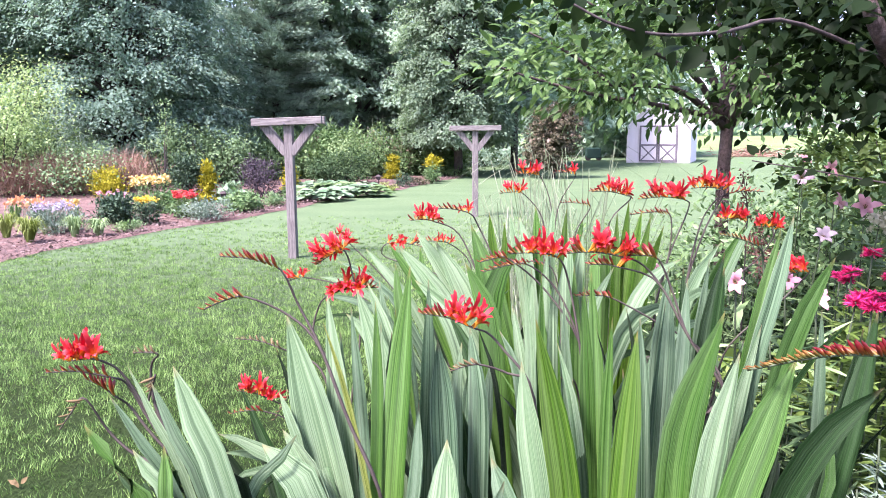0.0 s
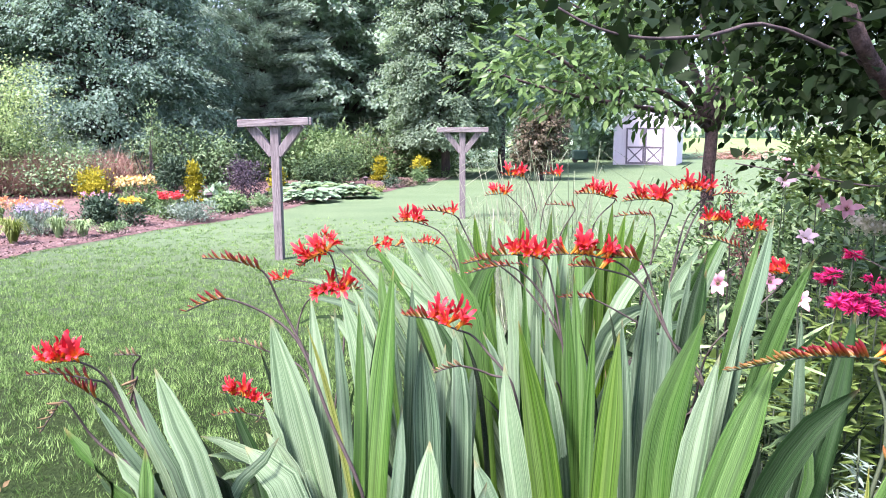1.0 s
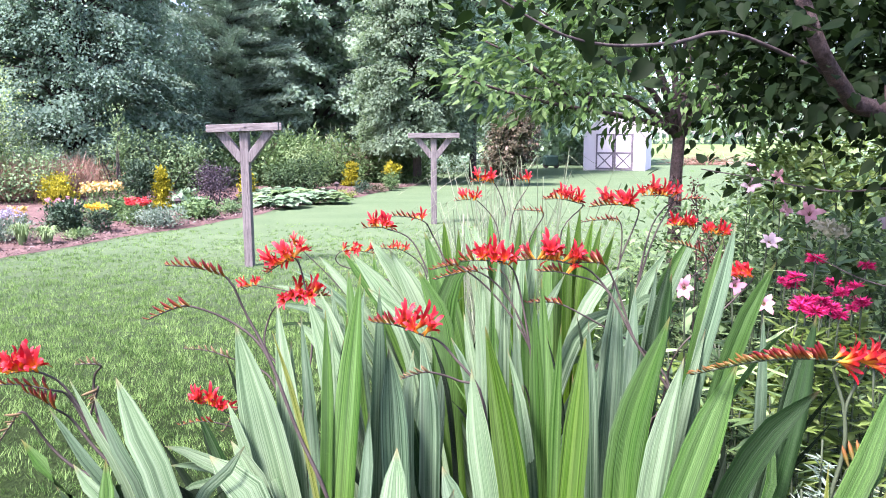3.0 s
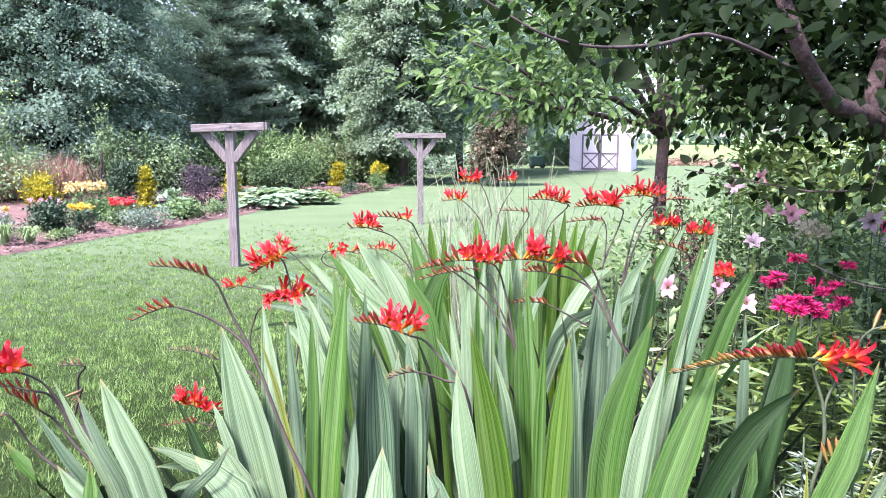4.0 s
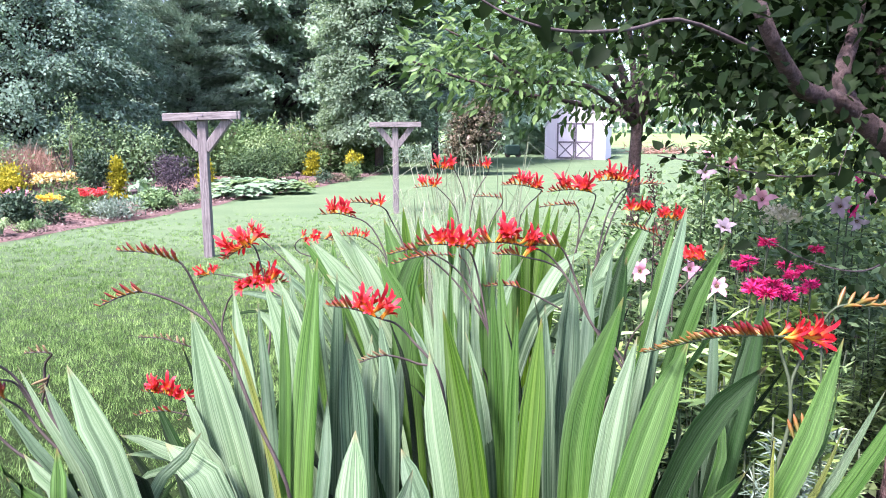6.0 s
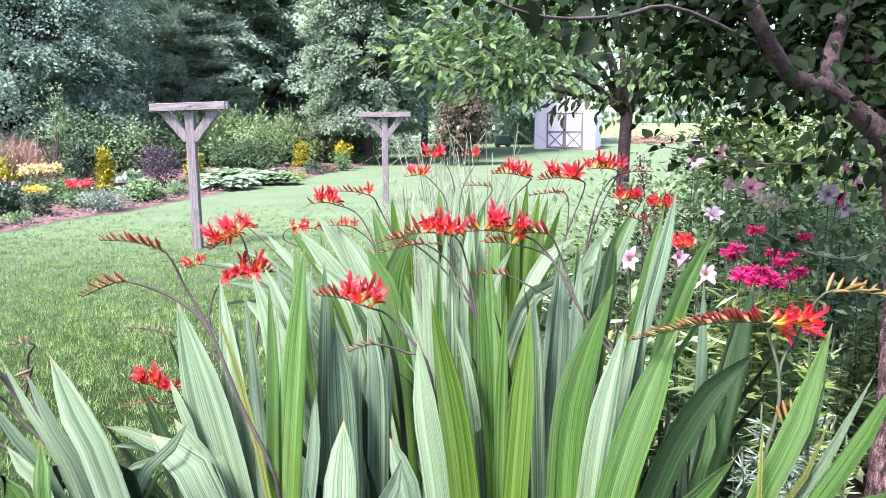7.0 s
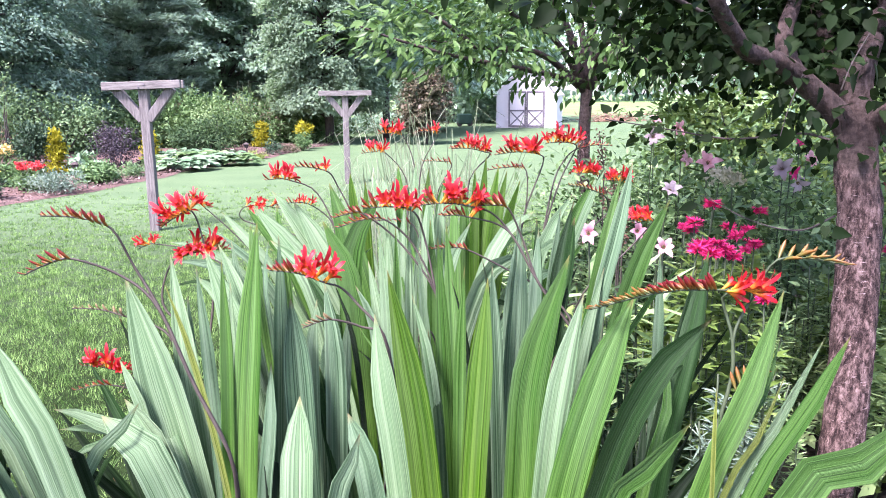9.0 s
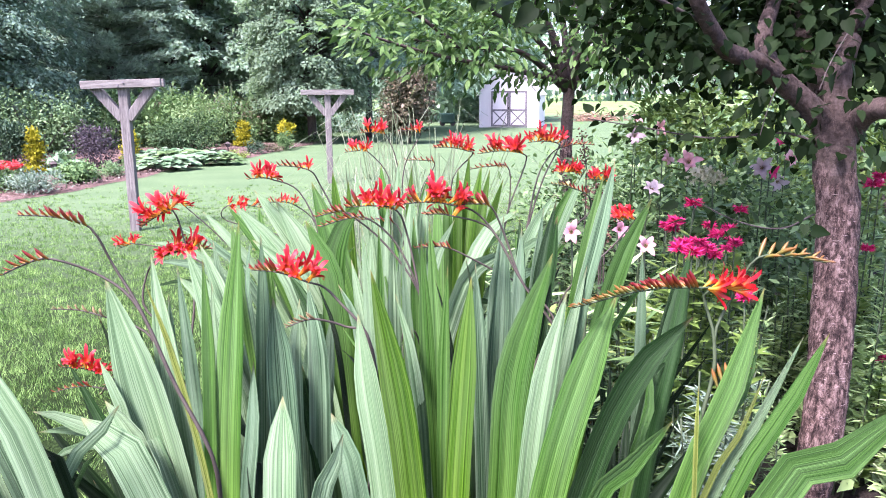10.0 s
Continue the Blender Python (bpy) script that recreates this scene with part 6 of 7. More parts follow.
sword(fan, (0.857, 0.682, 1.254), (0.790, 0.652, 1.181), (0.716, 0.636, 1.081), 0.024, "green")
sword(fan, (0.786, 0.694, 1.205), (0.737, 0.663, 1.140), (0.691, 0.649, 1.076), 0.010, "yellow")
sword(fan, (0.716, 0.713, 1.188), (0.698, 0.682, 1.148), (0.687, 0.659, 1.071), 0.006, "yellow")
sword(fan, (0.773, 0.465, 1.271), (0.691, 0.451, 1.229), (0.622, 0.448, 1.184), 0.042, "green")
spike(fan, ((0.742, 0.757, 1.047), (0.750, 0.767, 1.104), (0.772, 0.778, 1.174), (0.774, 0.788, 1.224), (0.765, 0.800, 1.273),), (0.787, 0.778, 1.284), (0.591, 0.807, 1.262), 5, 20, 1.35, "green", stalk=STALK_GREEN, r=0.0036)
spike(fan, ((0.742, 0.757, 1.047), (0.750, 0.767, 1.104), (0.772, 0.778, 1.174), (0.777, 0.788, 1.227), (0.803, 0.794, 1.273),), (0.821, 0.780, 1.321), (0.906, 0.764, 1.315), 0, 9, 1.15, "olive", stalk=STALK_GREEN, r=0.0032)
spike(fan, ((0.742, 0.757, 1.047), (0.752, 0.767, 1.104), (0.767, 0.770, 1.132),), (0.766, 0.756, 1.161), (0.803, 0.755, 1.187), 0, 8, 1.1, "olive", stalk=STALK_GREEN, r=0.0032)
fan = crocosmia((-0.141, 0.980, 0.03), "low crocosmia fan leaning over the lawn")
sword(fan, (-0.118, 0.836, 1.258), (-0.076, 0.799, 1.193), (-0.034, 0.777, 1.102), 0.040, "pale")
sword(fan, (-0.146, 0.852, 1.232), (-0.107, 0.817, 1.179), (-0.062, 0.795, 1.092), 0.018, "grey")
sword(fan, (-0.202, 0.784, 1.202), (-0.148, 0.752, 1.161), (-0.113, 0.737, 1.116), 0.028, "green")
sword(fan, (-0.100, 0.762, 1.186), (-0.088, 0.733, 1.157), (-0.083, 0.719, 1.126), 0.019, "green")
sword(fan, (-0.194, 0.864, 1.249), (-0.139, 0.825, 1.175), (-0.091, 0.803, 1.088), 0.014, "pale")
sword(fan, (-0.202, 0.848, 1.215), (-0.142, 0.812, 1.155), (-0.097, 0.793, 1.089), 0.017, "grey")
sword(fan, (-0.128, 1.018, 1.089), (-0.058, 0.984, 1.080), (0.018, 0.965, 1.015), 0.025, "pale")
sword(fan, (-0.127, 1.043, 1.050), (-0.051, 1.012, 1.059), (0.019, 0.994, 1.009), 0.019, "pale")
sword(fan, (-0.104, 0.987, 1.023), (-0.044, 0.961, 1.058), (0.026, 0.946, 1.025), 0.017, "pale")
sword(fan, (-0.025, 0.991, 1.168), (0.002, 0.954, 1.134), (0.027, 0.932, 1.058), 0.019, "pale")
sword(fan, (0.027, 0.894, 1.144), (0.005, 0.860, 1.116), (-0.036, 0.841, 1.064), 0.019, "pale")
sword(fan, (-0.024, 0.920, 1.116), (0.022, 0.886, 1.089), (0.054, 0.869, 1.037), 0.055, "pale")
sword(fan, (-0.006, 0.943, 1.129), (0.037, 0.907, 1.087), (0.062, 0.887, 1.027), 0.047, "pale")
sword(fan, (-0.162, 0.799, 1.161), (-0.125, 0.769, 1.138), (-0.096, 0.755, 1.099), 0.024, "pale")
spike(fan, ((-0.139, 0.919, 1.064), (-0.193, 0.933, 1.159), (-0.230, 0.941, 1.214),), (-0.252, 0.924, 1.238), (-0.296, 0.923, 1.236), 5, 0, 1.05, "red")
spike(fan, ((-0.139, 0.919, 1.064), (-0.193, 0.932, 1.151), (-0.222, 0.939, 1.198),), (-0.236, 0.921, 1.214), (-0.326, 0.920, 1.221), 0, 10, 0.8, "red")
spike(fan, ((-0.139, 0.919, 1.064), (-0.193, 0.929, 1.135), (-0.218, 0.934, 1.167),), (-0.229, 0.917, 1.188), (-0.272, 0.920, 1.213), 0, 6, 1.2, "red")
spike(fan, ((-0.139, 0.919, 1.064), (-0.182, 0.935, 1.166), (-0.188, 0.943, 1.222),), (-0.170, 0.927, 1.245), (-0.205, 0.927, 1.247), 0, 5, 0.7, "dry")
spike(fan, ((-0.139, 0.919, 1.064), (-0.178, 0.932, 1.151), (-0.193, 0.934, 1.166),), (-0.174, 0.922, 1.216), (-0.179, 0.919, 1.197), 0, 4, 0.9, "dry")
spike(fan, ((-0.163, 0.919, 1.064), (-0.218, 0.924, 1.104), (-0.250, 0.928, 1.135),), (-0.272, 0.915, 1.186), (-0.307, 0.908, 1.142), 0, 5, 0.8, "dry")
fan = crocosmia((0.225, 1.711, 0.03), "pale crocosmia leaves arching from the back of the clump")
sword(fan, (0.146, 1.693, 1.313), (0.208, 1.625, 1.235), (0.322, 1.568, 1.034), 0.042, "pale")
sword(fan, (0.114, 1.536, 1.302), (0.198, 1.470, 1.215), (0.285, 1.425, 1.067), 0.055, "pale")
sword(fan, (0.272, 1.584, 1.344), (0.312, 1.513, 1.216), (0.354, 1.463, 1.015), 0.069, "green")
sword(fan, (0.193, 1.635, 1.299), (0.257, 1.564, 1.194), (0.317, 1.517, 1.024), 0.061, "pale")
sword(fan, (0.326, 1.841, 1.339), (0.331, 1.772, 1.263), (0.351, 1.727, 1.100), 0.026, "bright")
sword(fan, (0.363, 1.834, 1.313), (0.359, 1.764, 1.221), (0.364, 1.718, 1.044), 0.026, "bright")
sword(fan, (-0.110, 1.744, 1.192), (-0.021, 1.683, 1.184), (0.103, 1.642, 1.085), 0.020, "pale")
sword(fan, (-0.066, 1.798, 1.224), (0.026, 1.732, 1.190), (0.133, 1.688, 1.071), 0.023, "grey")
sword(fan, (0.002, 1.819, 1.252), (0.065, 1.750, 1.197), (0.152, 1.708, 1.080), 0.027, "pale")
sword(fan, (0.062, 1.847, 1.261), (0.113, 1.779, 1.205), (0.186, 1.737, 1.086), 0.026, "green")
sword(fan, (-0.058, 1.582, 1.182), (0.024, 1.528, 1.180), (0.123, 1.492, 1.100), 0.021, "grey")
sword(fan, (0.155, 1.585, 1.299), (0.164, 1.528, 1.247), (0.178, 1.496, 1.148), 0.018, "green")
sword(fan, (0.109, 1.481, 1.277), (0.120, 1.423, 1.203), (0.140, 1.388, 1.083), 0.025, "green")
sword(fan, (0.088, 1.324, 1.270), (0.108, 1.271, 1.196), (0.133, 1.237, 1.078), 0.025, "grey")
sword(fan, (0.258, 1.389, 1.289), (0.299, 1.329, 1.199), (0.314, 1.287, 1.032), 0.057, "green")
sword(fan, (0.377, 1.469, 1.321), (0.315, 1.413, 1.225), (0.306, 1.367, 1.026), 0.053, "green")
sword(fan, (0.159, 1.370, 1.260), (0.225, 1.314, 1.204), (0.266, 1.275, 1.061), 0.047, "pale")
sword(fan, (0.043, 1.268, 1.219), (0.088, 1.220, 1.189), (0.128, 1.190, 1.095), 0.030, "pale")
sword(fan, (0.227, 1.255, 1.219), (0.267, 1.202, 1.150), (0.284, 1.164, 0.998), 0.034, "dark")
spike(fan, ((0.323, 1.544, 1.099), (0.291, 1.575, 1.221), (0.246, 1.603, 1.319),), (0.190, 1.598, 1.348), (0.137, 1.608, 1.349), 3, 2, 1.0, "red")
spike(fan, ((0.370, 1.526, 1.050), (0.329, 1.574, 1.245), (0.290, 1.600, 1.337),), (0.270, 1.589, 1.367), (0.176, 1.606, 1.375), 1, 9, 0.9, "red")
spike(fan, ((0.213, 1.969, 1.057), (0.186, 1.992, 1.148), (0.036, 2.028, 1.194),), (0.040, 2.015, 1.234), (0.160, 1.992, 1.224), 4, 4, 0.9, "red")
spike(fan, ((0.153, 1.917, 1.009), (0.039, 1.965, 1.143),), (-0.057, 1.981, 1.239), (-0.100, 1.994, 1.265), 3, 2, 0.9, "red")
spike(fan, ((0.274, 1.958, 1.056), (0.279, 1.983, 1.178),), (0.221, 1.985, 1.238), (0.115, 2.003, 1.239), 2, 5, 0.9, "red")
spike(fan, ((0.080, 1.783, 1.049), (-0.039, 1.823, 1.145),), (-0.157, 1.829, 1.175), (-0.198, 1.834, 1.164), 2, 2, 0.9, "red")
spike(fan, ((0.490, 1.700, 0.992), (0.495, 1.725, 1.114),), (0.470, 1.731, 1.220), (0.307, 1.758, 1.218), 0, 9, 0.8, "red")
fan = crocosmia((0.671, 1.683, 0.03), "bright green upright crocosmia fan in the middle of the clump")
sword(fan, (0.601, 1.586, 1.371), (0.585, 1.521, 1.261), (0.572, 1.474, 1.057), 0.030, "bright")
sword(fan, (0.633, 1.629, 1.390), (0.608, 1.560, 1.260), (0.592, 1.511, 1.045), 0.031, "bright")
sword(fan, (0.654, 1.604, 1.374), (0.621, 1.538, 1.257), (0.598, 1.491, 1.051), 0.033, "bright")
sword(fan, (0.665, 1.559, 1.361), (0.627, 1.496, 1.252), (0.597, 1.453, 1.063), 0.029, "bright")
sword(fan, (0.711, 1.615, 1.338), (0.659, 1.551, 1.229), (0.620, 1.509, 1.045), 0.031, "bright")
sword(fan, (0.583, 1.644, 1.333), (0.572, 1.579, 1.238), (0.560, 1.532, 1.039), 0.028, "green")
sword(fan, (0.542, 1.561, 1.318), (0.533, 1.499, 1.228), (0.528, 1.454, 1.039), 0.029, "green")
sword(fan, (0.683, 1.392, 1.303), (0.604, 1.347, 1.257), (0.539, 1.314, 1.108), 0.033, "pale")
sword(fan, (0.643, 1.280, 1.231), (0.562, 1.242, 1.214), (0.501, 1.214, 1.098), 0.041, "pale")
sword(fan, (0.673, 1.339, 1.292), (0.660, 1.284, 1.203), (0.650, 1.245, 1.039), 0.026, "dark")
sword(fan, (0.711, 1.318, 1.310), (0.681, 1.261, 1.198), (0.661, 1.225, 1.046), 0.025, "grey")
sword(fan, (0.734, 1.294, 1.299), (0.701, 1.242, 1.213), (0.667, 1.206, 1.053), 0.035, "dark")
sword(fan, (0.595, 1.162, 1.326), (0.565, 1.103, 1.173), (0.560, 1.069, 1.031), 0.036, "grey")
sword(fan, (0.796, 1.490, 1.313), (0.720, 1.435, 1.226), (0.666, 1.397, 1.055), 0.031, "pale")
sword(fan, (0.864, 1.543, 1.343), (0.784, 1.484, 1.240), (0.704, 1.446, 1.063), 0.029, "green")
sword(fan, (0.909, 1.595, 1.362), (0.825, 1.532, 1.243), (0.742, 1.491, 1.048), 0.030, "pale")
sword(fan, (0.801, 1.423, 1.215), (0.705, 1.385, 1.225), (0.608, 1.360, 1.116), 0.021, "pale")
sword(fan, (0.771, 1.367, 1.181), (0.678, 1.330, 1.180), (0.596, 1.306, 1.086), 0.022, "grey")
sword(fan, (0.485, 1.565, 1.319), (0.475, 1.503, 1.228), (0.476, 1.460, 1.051), 0.037, "pale")
sword(fan, (0.530, 1.625, 1.323), (0.509, 1.560, 1.216), (0.500, 1.516, 1.033), 0.036, "pale")
sword(fan, (0.555, 1.398, 1.283), (0.496, 1.344, 1.192), (0.464, 1.309, 1.043), 0.033, "pale")
spike(fan, ((0.626, 1.816, 1.163), (0.632, 1.845, 1.307), (0.686, 1.850, 1.372),), (0.672, 1.834, 1.384), (0.586, 1.850, 1.393), 5, 5, 1.0, "red")
spike(fan, ((0.692, 1.595, 1.148), (0.723, 1.614, 1.264), (0.766, 1.628, 1.367),), (0.755, 1.614, 1.392), (0.659, 1.631, 1.393), 6, 5, 1.1, "red")
spike(fan, ((0.773, 1.641, 1.190), (0.819, 1.661, 1.323), (0.855, 1.669, 1.389),), (0.853, 1.653, 1.411), (0.783, 1.666, 1.414), 5, 0, 1.0, "red")
spike(fan, ((0.773, 1.641, 1.190), (0.805, 1.663, 1.323), (0.834, 1.670, 1.376),), (0.856, 1.650, 1.401), (0.935, 1.638, 1.408), 0, 9, 0.8, "red")
spike(fan, ((0.917, 1.859, 1.113), (0.969, 1.879, 1.249),), (0.995, 1.867, 1.314), (0.935, 1.878, 1.318), 5, 0, 1.0, "red")
spike(fan, ((0.917, 1.859, 1.113), (1.028, 1.862, 1.218),), (1.063, 1.851, 1.293), (1.009, 1.862, 1.299), 4, 2, 1.0, "red")
spike(fan, ((0.828, 1.506, 1.083), (0.933, 1.508, 1.182),), (0.984, 1.493, 1.250), (0.941, 1.499, 1.243), 2, 1, 1.0, "red")
spike(fan, ((0.692, 1.595, 1.148), (0.723, 1.614, 1.264),), (0.722, 1.613, 1.359), (0.632, 1.628, 1.357), 0, 10, 0.8, "red")
fan = crocosmia((0.492, 2.112, 0.03), "far crocosmia stems with small scarlet flowers")
sword(fan, (0.473, 2.090, 1.330), (0.469, 2.013, 1.241), (0.471, 1.965, 1.071), 0.032, "green")
sword(fan, (0.521, 2.141, 1.342), (0.507, 2.060, 1.234), (0.502, 2.012, 1.060), 0.030, "pale")
sword(fan, (0.419, 2.038, 1.304), (0.430, 1.964, 1.233), (0.445, 1.919, 1.082), 0.031, "pale")
sword(fan, (0.559, 2.084, 1.327), (0.540, 2.006, 1.225), (0.528, 1.961, 1.071), 0.029, "bright")
sword(fan, (0.605, 2.076, 1.297), (0.578, 2.003, 1.225), (0.557, 1.959, 1.071), 0.029, "green")
sword(fan, (0.396, 2.196, 1.303), (0.411, 2.114, 1.210), (0.438, 2.065, 1.049), 0.030, "pale")
spike(fan, ((0.545, 2.279, 1.081), (0.545, 2.324, 1.294),), (0.507, 2.333, 1.406), (0.433, 2.347, 1.410), 4, 2, 1.0, "red")
spike(fan, ((0.545, 2.279, 1.081), (0.563, 2.321, 1.294),), (0.619, 2.314, 1.409), (0.548, 2.328, 1.416), 1, 4, 1.0, "red")
spike(fan, ((0.495, 2.138, 1.109), (0.502, 2.172, 1.275),), (0.441, 2.180, 1.361), (0.371, 2.192, 1.361), 3, 2, 1.0, "red")
spike(fan, ((0.566, 2.026, 1.127), (0.579, 2.051, 1.254),), (0.619, 2.040, 1.335), (0.537, 2.056, 1.345), 0, 7, 0.9, "red")

def fill_clump():
    """The leaves deeper in the clump."""
    r2 = random.Random(19)
    spots = [(-0.1, 1.75), (0.2, 1.7), (0.5, 1.75), (0.75, 1.6), (0.15, 2.1), (0.5, 2.2), (0.85, 2.05), (0.3, 2.5), (0.7, 2.55), (1.05, 1.75), (0.0, 1.45), (0.62, 1.45), (0.8, 1.32), (0.95, 1.5), (0.5, 1.3), (0.3, 1.28), (0.12, 1.35), (0.68, 1.25)]
    for x, y in spots:
        c = crocosmia((x, y, 0.03), "leafy crocosmia fan deep within the clump")
        for _k in range(9):
            a = r2.uniform(-0.9, 0.9)
            tall = r2.uniform(0.62, 0.95) + 0.12 * (y - 1.5)
            tip = (x + a * 0.35, y + r2.uniform(-0.15, 0.2), tall)
            mid = (x + a * 0.13, y + r2.uniform(-0.05, 0.05), tall * 0.62)
            # shade in the gaps is put into the leaf colour by these dark tones
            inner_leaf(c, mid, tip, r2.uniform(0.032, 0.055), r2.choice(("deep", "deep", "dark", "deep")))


fill_clump()


# ---- the wispy grass behind the crocosmia ----
def wispy_grass(at, w, h, seed):
    rng = np.random.default_rng(seed)
    root = thing("ornamental_grass", at, "airy pale ornamental grass with thin arching stems", "grass")
    x, y, _ = at
    made = []
    for _k in range(85):
        a, lean = rng.uniform(0, 6.28), rng.uniform(0.05, 0.6)
        tip = np.array([x + math.cos(a) * w * lean, y + math.sin(a) * w * lean, h * rng.uniform(0.65, 1.05)])
        made.append(tube([(x, y, 0), (x * 0.6 + tip[0] * 0.4, y * 0.6 + tip[1] * 0.4, tip[2] * 0.65), tuple(tip), tuple(tip + np.array([math.cos(a), math.sin(a), -0.6]) * 0.12)], [0.0022, 0.0019, 0.0014, 0.0008], 3))
    part("tuft", mesh_of("tuft", *join(made), F_WISP), root)["kind"] = "stuff"


wispy_grass((0.749, 2.862, 0.0), 0.6, 1.45, 200)
wispy_grass((0.596, 3.187, 0.0), 0.6, 1.42, 201)
wispy_grass((0.455, 2.913, 0.0), 0.5, 1.25, 202)


# ---- the bed beside the trees ----
SIDE = "plants of the side bed"
shrub("rose_bush", (2.282, 3.889, 0.0), 1.6, 1.5, F_SHRUB, "dark leafy shrub behind the lilies", 210, 3600, 0.05, 0.5, 0.1, group=SIDE, spread=0.1)
shrub("rose_bush", (2.538, 3.447, 0.0), 1.5, 1.4, F_SIDE, "mid-green shrub behind the cherry trunk", 211, 2400, 0.05, 0.5, 0.1, group=SIDE, spread=0.1)
shrub("rose_bush", (1.747, 3.981, 0.0), 0.95, 0.9, F_DEEP, "fine-leaved low shrub beside the young cherry", 217, 1300, 0.045, 0.5, 0.1, group=SIDE, spread=0.1)
shrub("rose_bush", (2.053, 4.127, 0.0), 1.2, 1.3, F_DEEP, "twiggy dark shrub at the bed's end", 212, 1900, 0.045, 0.5, 0.1, group=SIDE, spread=0.1)
shrub("rose_bush", (2.936, 3.080, 0.0), 1.2, 0.95, F_SOFT, "soft green shrub beneath the cherry", 213, 1800, 0.06, 0.5, 0.1, group=SIDE, spread=0.1)
shrub("viburnum", (3.576, 5.950, 0.0), 1.15, 1.8, F_FRESH, "bright yellow-green leafy shrub in open light", 214, 2600, 0.075, 0.6, 0.2, 0.2, group=SIDE, spread=0.09)
shrub("viburnum", (4.477, 5.397, 0.0), 1.9, 2.2, F_FRESH, "tall yellow-green shrub behind the trunk", 215, 3600, 0.075, 0.6, 0.2, 0.2, group=SIDE, spread=0.09)
shrub("viburnum", (4.345, 4.227, 0.0), 2.6, 2.4, F_SHRUB, "large green shrub closing the bed", 216, 2400, 0.08, 0.6, 0.2, group=SIDE, spread=0.09)

shrub("perennial", (2.689, 2.725, 0.0), 0.8, 0.85, F_SPRING, "light green leafy perennial beside the trunk", 218, 900, 0.07, 0.5, 0.1, group=SIDE, category="plant")
shrub("perennial", (2.473, 2.365, 0.0), 0.7, 0.6, F_SPRING, "fresh green perennial beside the trunk", 219, 700, 0.07, 0.5, 0.1, group=SIDE, category="plant")


def leafy_stem(name, at, top, material, label, seed, n=60, leaf=0.1, width=0.16, group=SIDE):
    """An upright perennial: a stem set all round with narrow leaves."""
    rng = np.random.default_rng(seed)
    root = thing(name, at, label, "flowering plant", group)
    a, b = Vector(at), Vector(top)
    line = smooth_line((a, a.lerp(b, 0.5) + Vector((rng.normal() * 0.02, rng.normal() * 0.02, 0)), b), 10)
    part("stem", mesh_of("stem", *tube(line, [0.005 - 0.0025 * i / 9 for i in range(10)], 5), STALK_GREEN, True), root)
    pts = np.array([tuple(p) for p in line])
    k = (0.12 + 0.82 * rng.random(n)) * 9
    i = np.minimum(k.astype(int), 8)
    p = pts[i] + (pts[i + 1] - pts[i]) * (k - i)[:, None]
    t = rng.uniform(0, 6.28, n)
    out = np.column_stack([np.cos(t), np.sin(t), rng.uniform(-0.2, 0.6, n)])
    s = leaf * (0.6 + 0.6 * rng.random(n))
    v, f = leaves(p, out, np.column_stack([-0.3 * np.cos(t), -0.3 * np.sin(t), np.ones(n)]), s, s * width, OVAL)
    part("leaves", mesh_of("leaves", v, f, material), root)
    return root


def lily_flower(parent, at, way, size, material):
    """Six broad petals curving back round the throat, with stamens."""
    z = Vector(way).normalized()
    x = z.orthogonal().normalized()
    y = z.cross(x)
    o = Vector(at)
    for k in range(6):
        verts, faces = [], []
        a = k * math.pi / 3 + 0.2 + 0.16 * math.sin(o.x * 91 + k * 2.3)
        grow = 0.95 + 0.17 * math.sin(o.z * 77 + k * 3.7)
        r = x * math.cos(a) + y * math.sin(a)
        s = z.cross(r)
        for u, out, up, w in ((0, 0.05, 0.0, 0.06), (0.3, 0.2, 0.4, 0.19), (0.6, 0.42, 0.66, 0.26), (0.85, 0.74, 0.72, 0.16), (1, 0.95, 0.6, 0.01)):
            p = o + (r * out + z * up) * size * grow
            verts += [p - s * w * size, p + s * w * size]
        faces += [(2 * j, 2 * j + 1, 2 * j + 3, 2 * j + 2) for j in range(4)]
        part("petal", mesh_of("petal", [tuple(v) for v in verts], faces, material, True), parent)
    made = [tube([o, o + (z * 0.45 + (x * math.cos(a) + y * math.sin(a)) * 0.12) * size], [0.0012, 0.002], 4) for a in (0, 1.2, 2.5, 3.8, 5.0)]
    part("stamens", mesh_of("stamens", *join(made), HUSK), parent)


def lily(at, head, size, material, label, seed, way=(-0.2, -0.9, 0.35)):
    root = leafy_stem("lily", at, head, F_SIDE, label, seed, 70, 0.12, 0.17)
    lily_flower(root, head, way, size * 0.55, material)
    return root


def shaggy(parent, at, size, seed):
    rng = np.random.default_rng(seed)
    n = 170
    a = rng.uniform(0, 6.28, n)
    e = rng.uniform(-0.55, 0.7, n)
    out = np.column_stack([np.cos(a), np.sin(a), e])
    p = np.array(at) + unit(out) * size * 0.12
    v, f = leaves(p, out + (0, 0, 0.1), rng.normal(size=(n, 3)), size * (0.45 + 0.5 * rng.random(n)), size * 0.17)
    part("bloom", mesh_of("bloom", v, f, P_MAGENTA), parent)


def bee_balm(at, head, size, seed):
    root = leafy_stem("bee_balm", at, head, F_FRESH, "bee balm with a shaggy magenta-pink flower head", seed, 90, 0.07, 0.34, "bee balm in the side bed")
    shaggy(root, head, size * 0.8, seed)


def foot(p, dx=0.0, dy=0.0):
    return (p[0] + dx, p[1] + dy, 0.02)


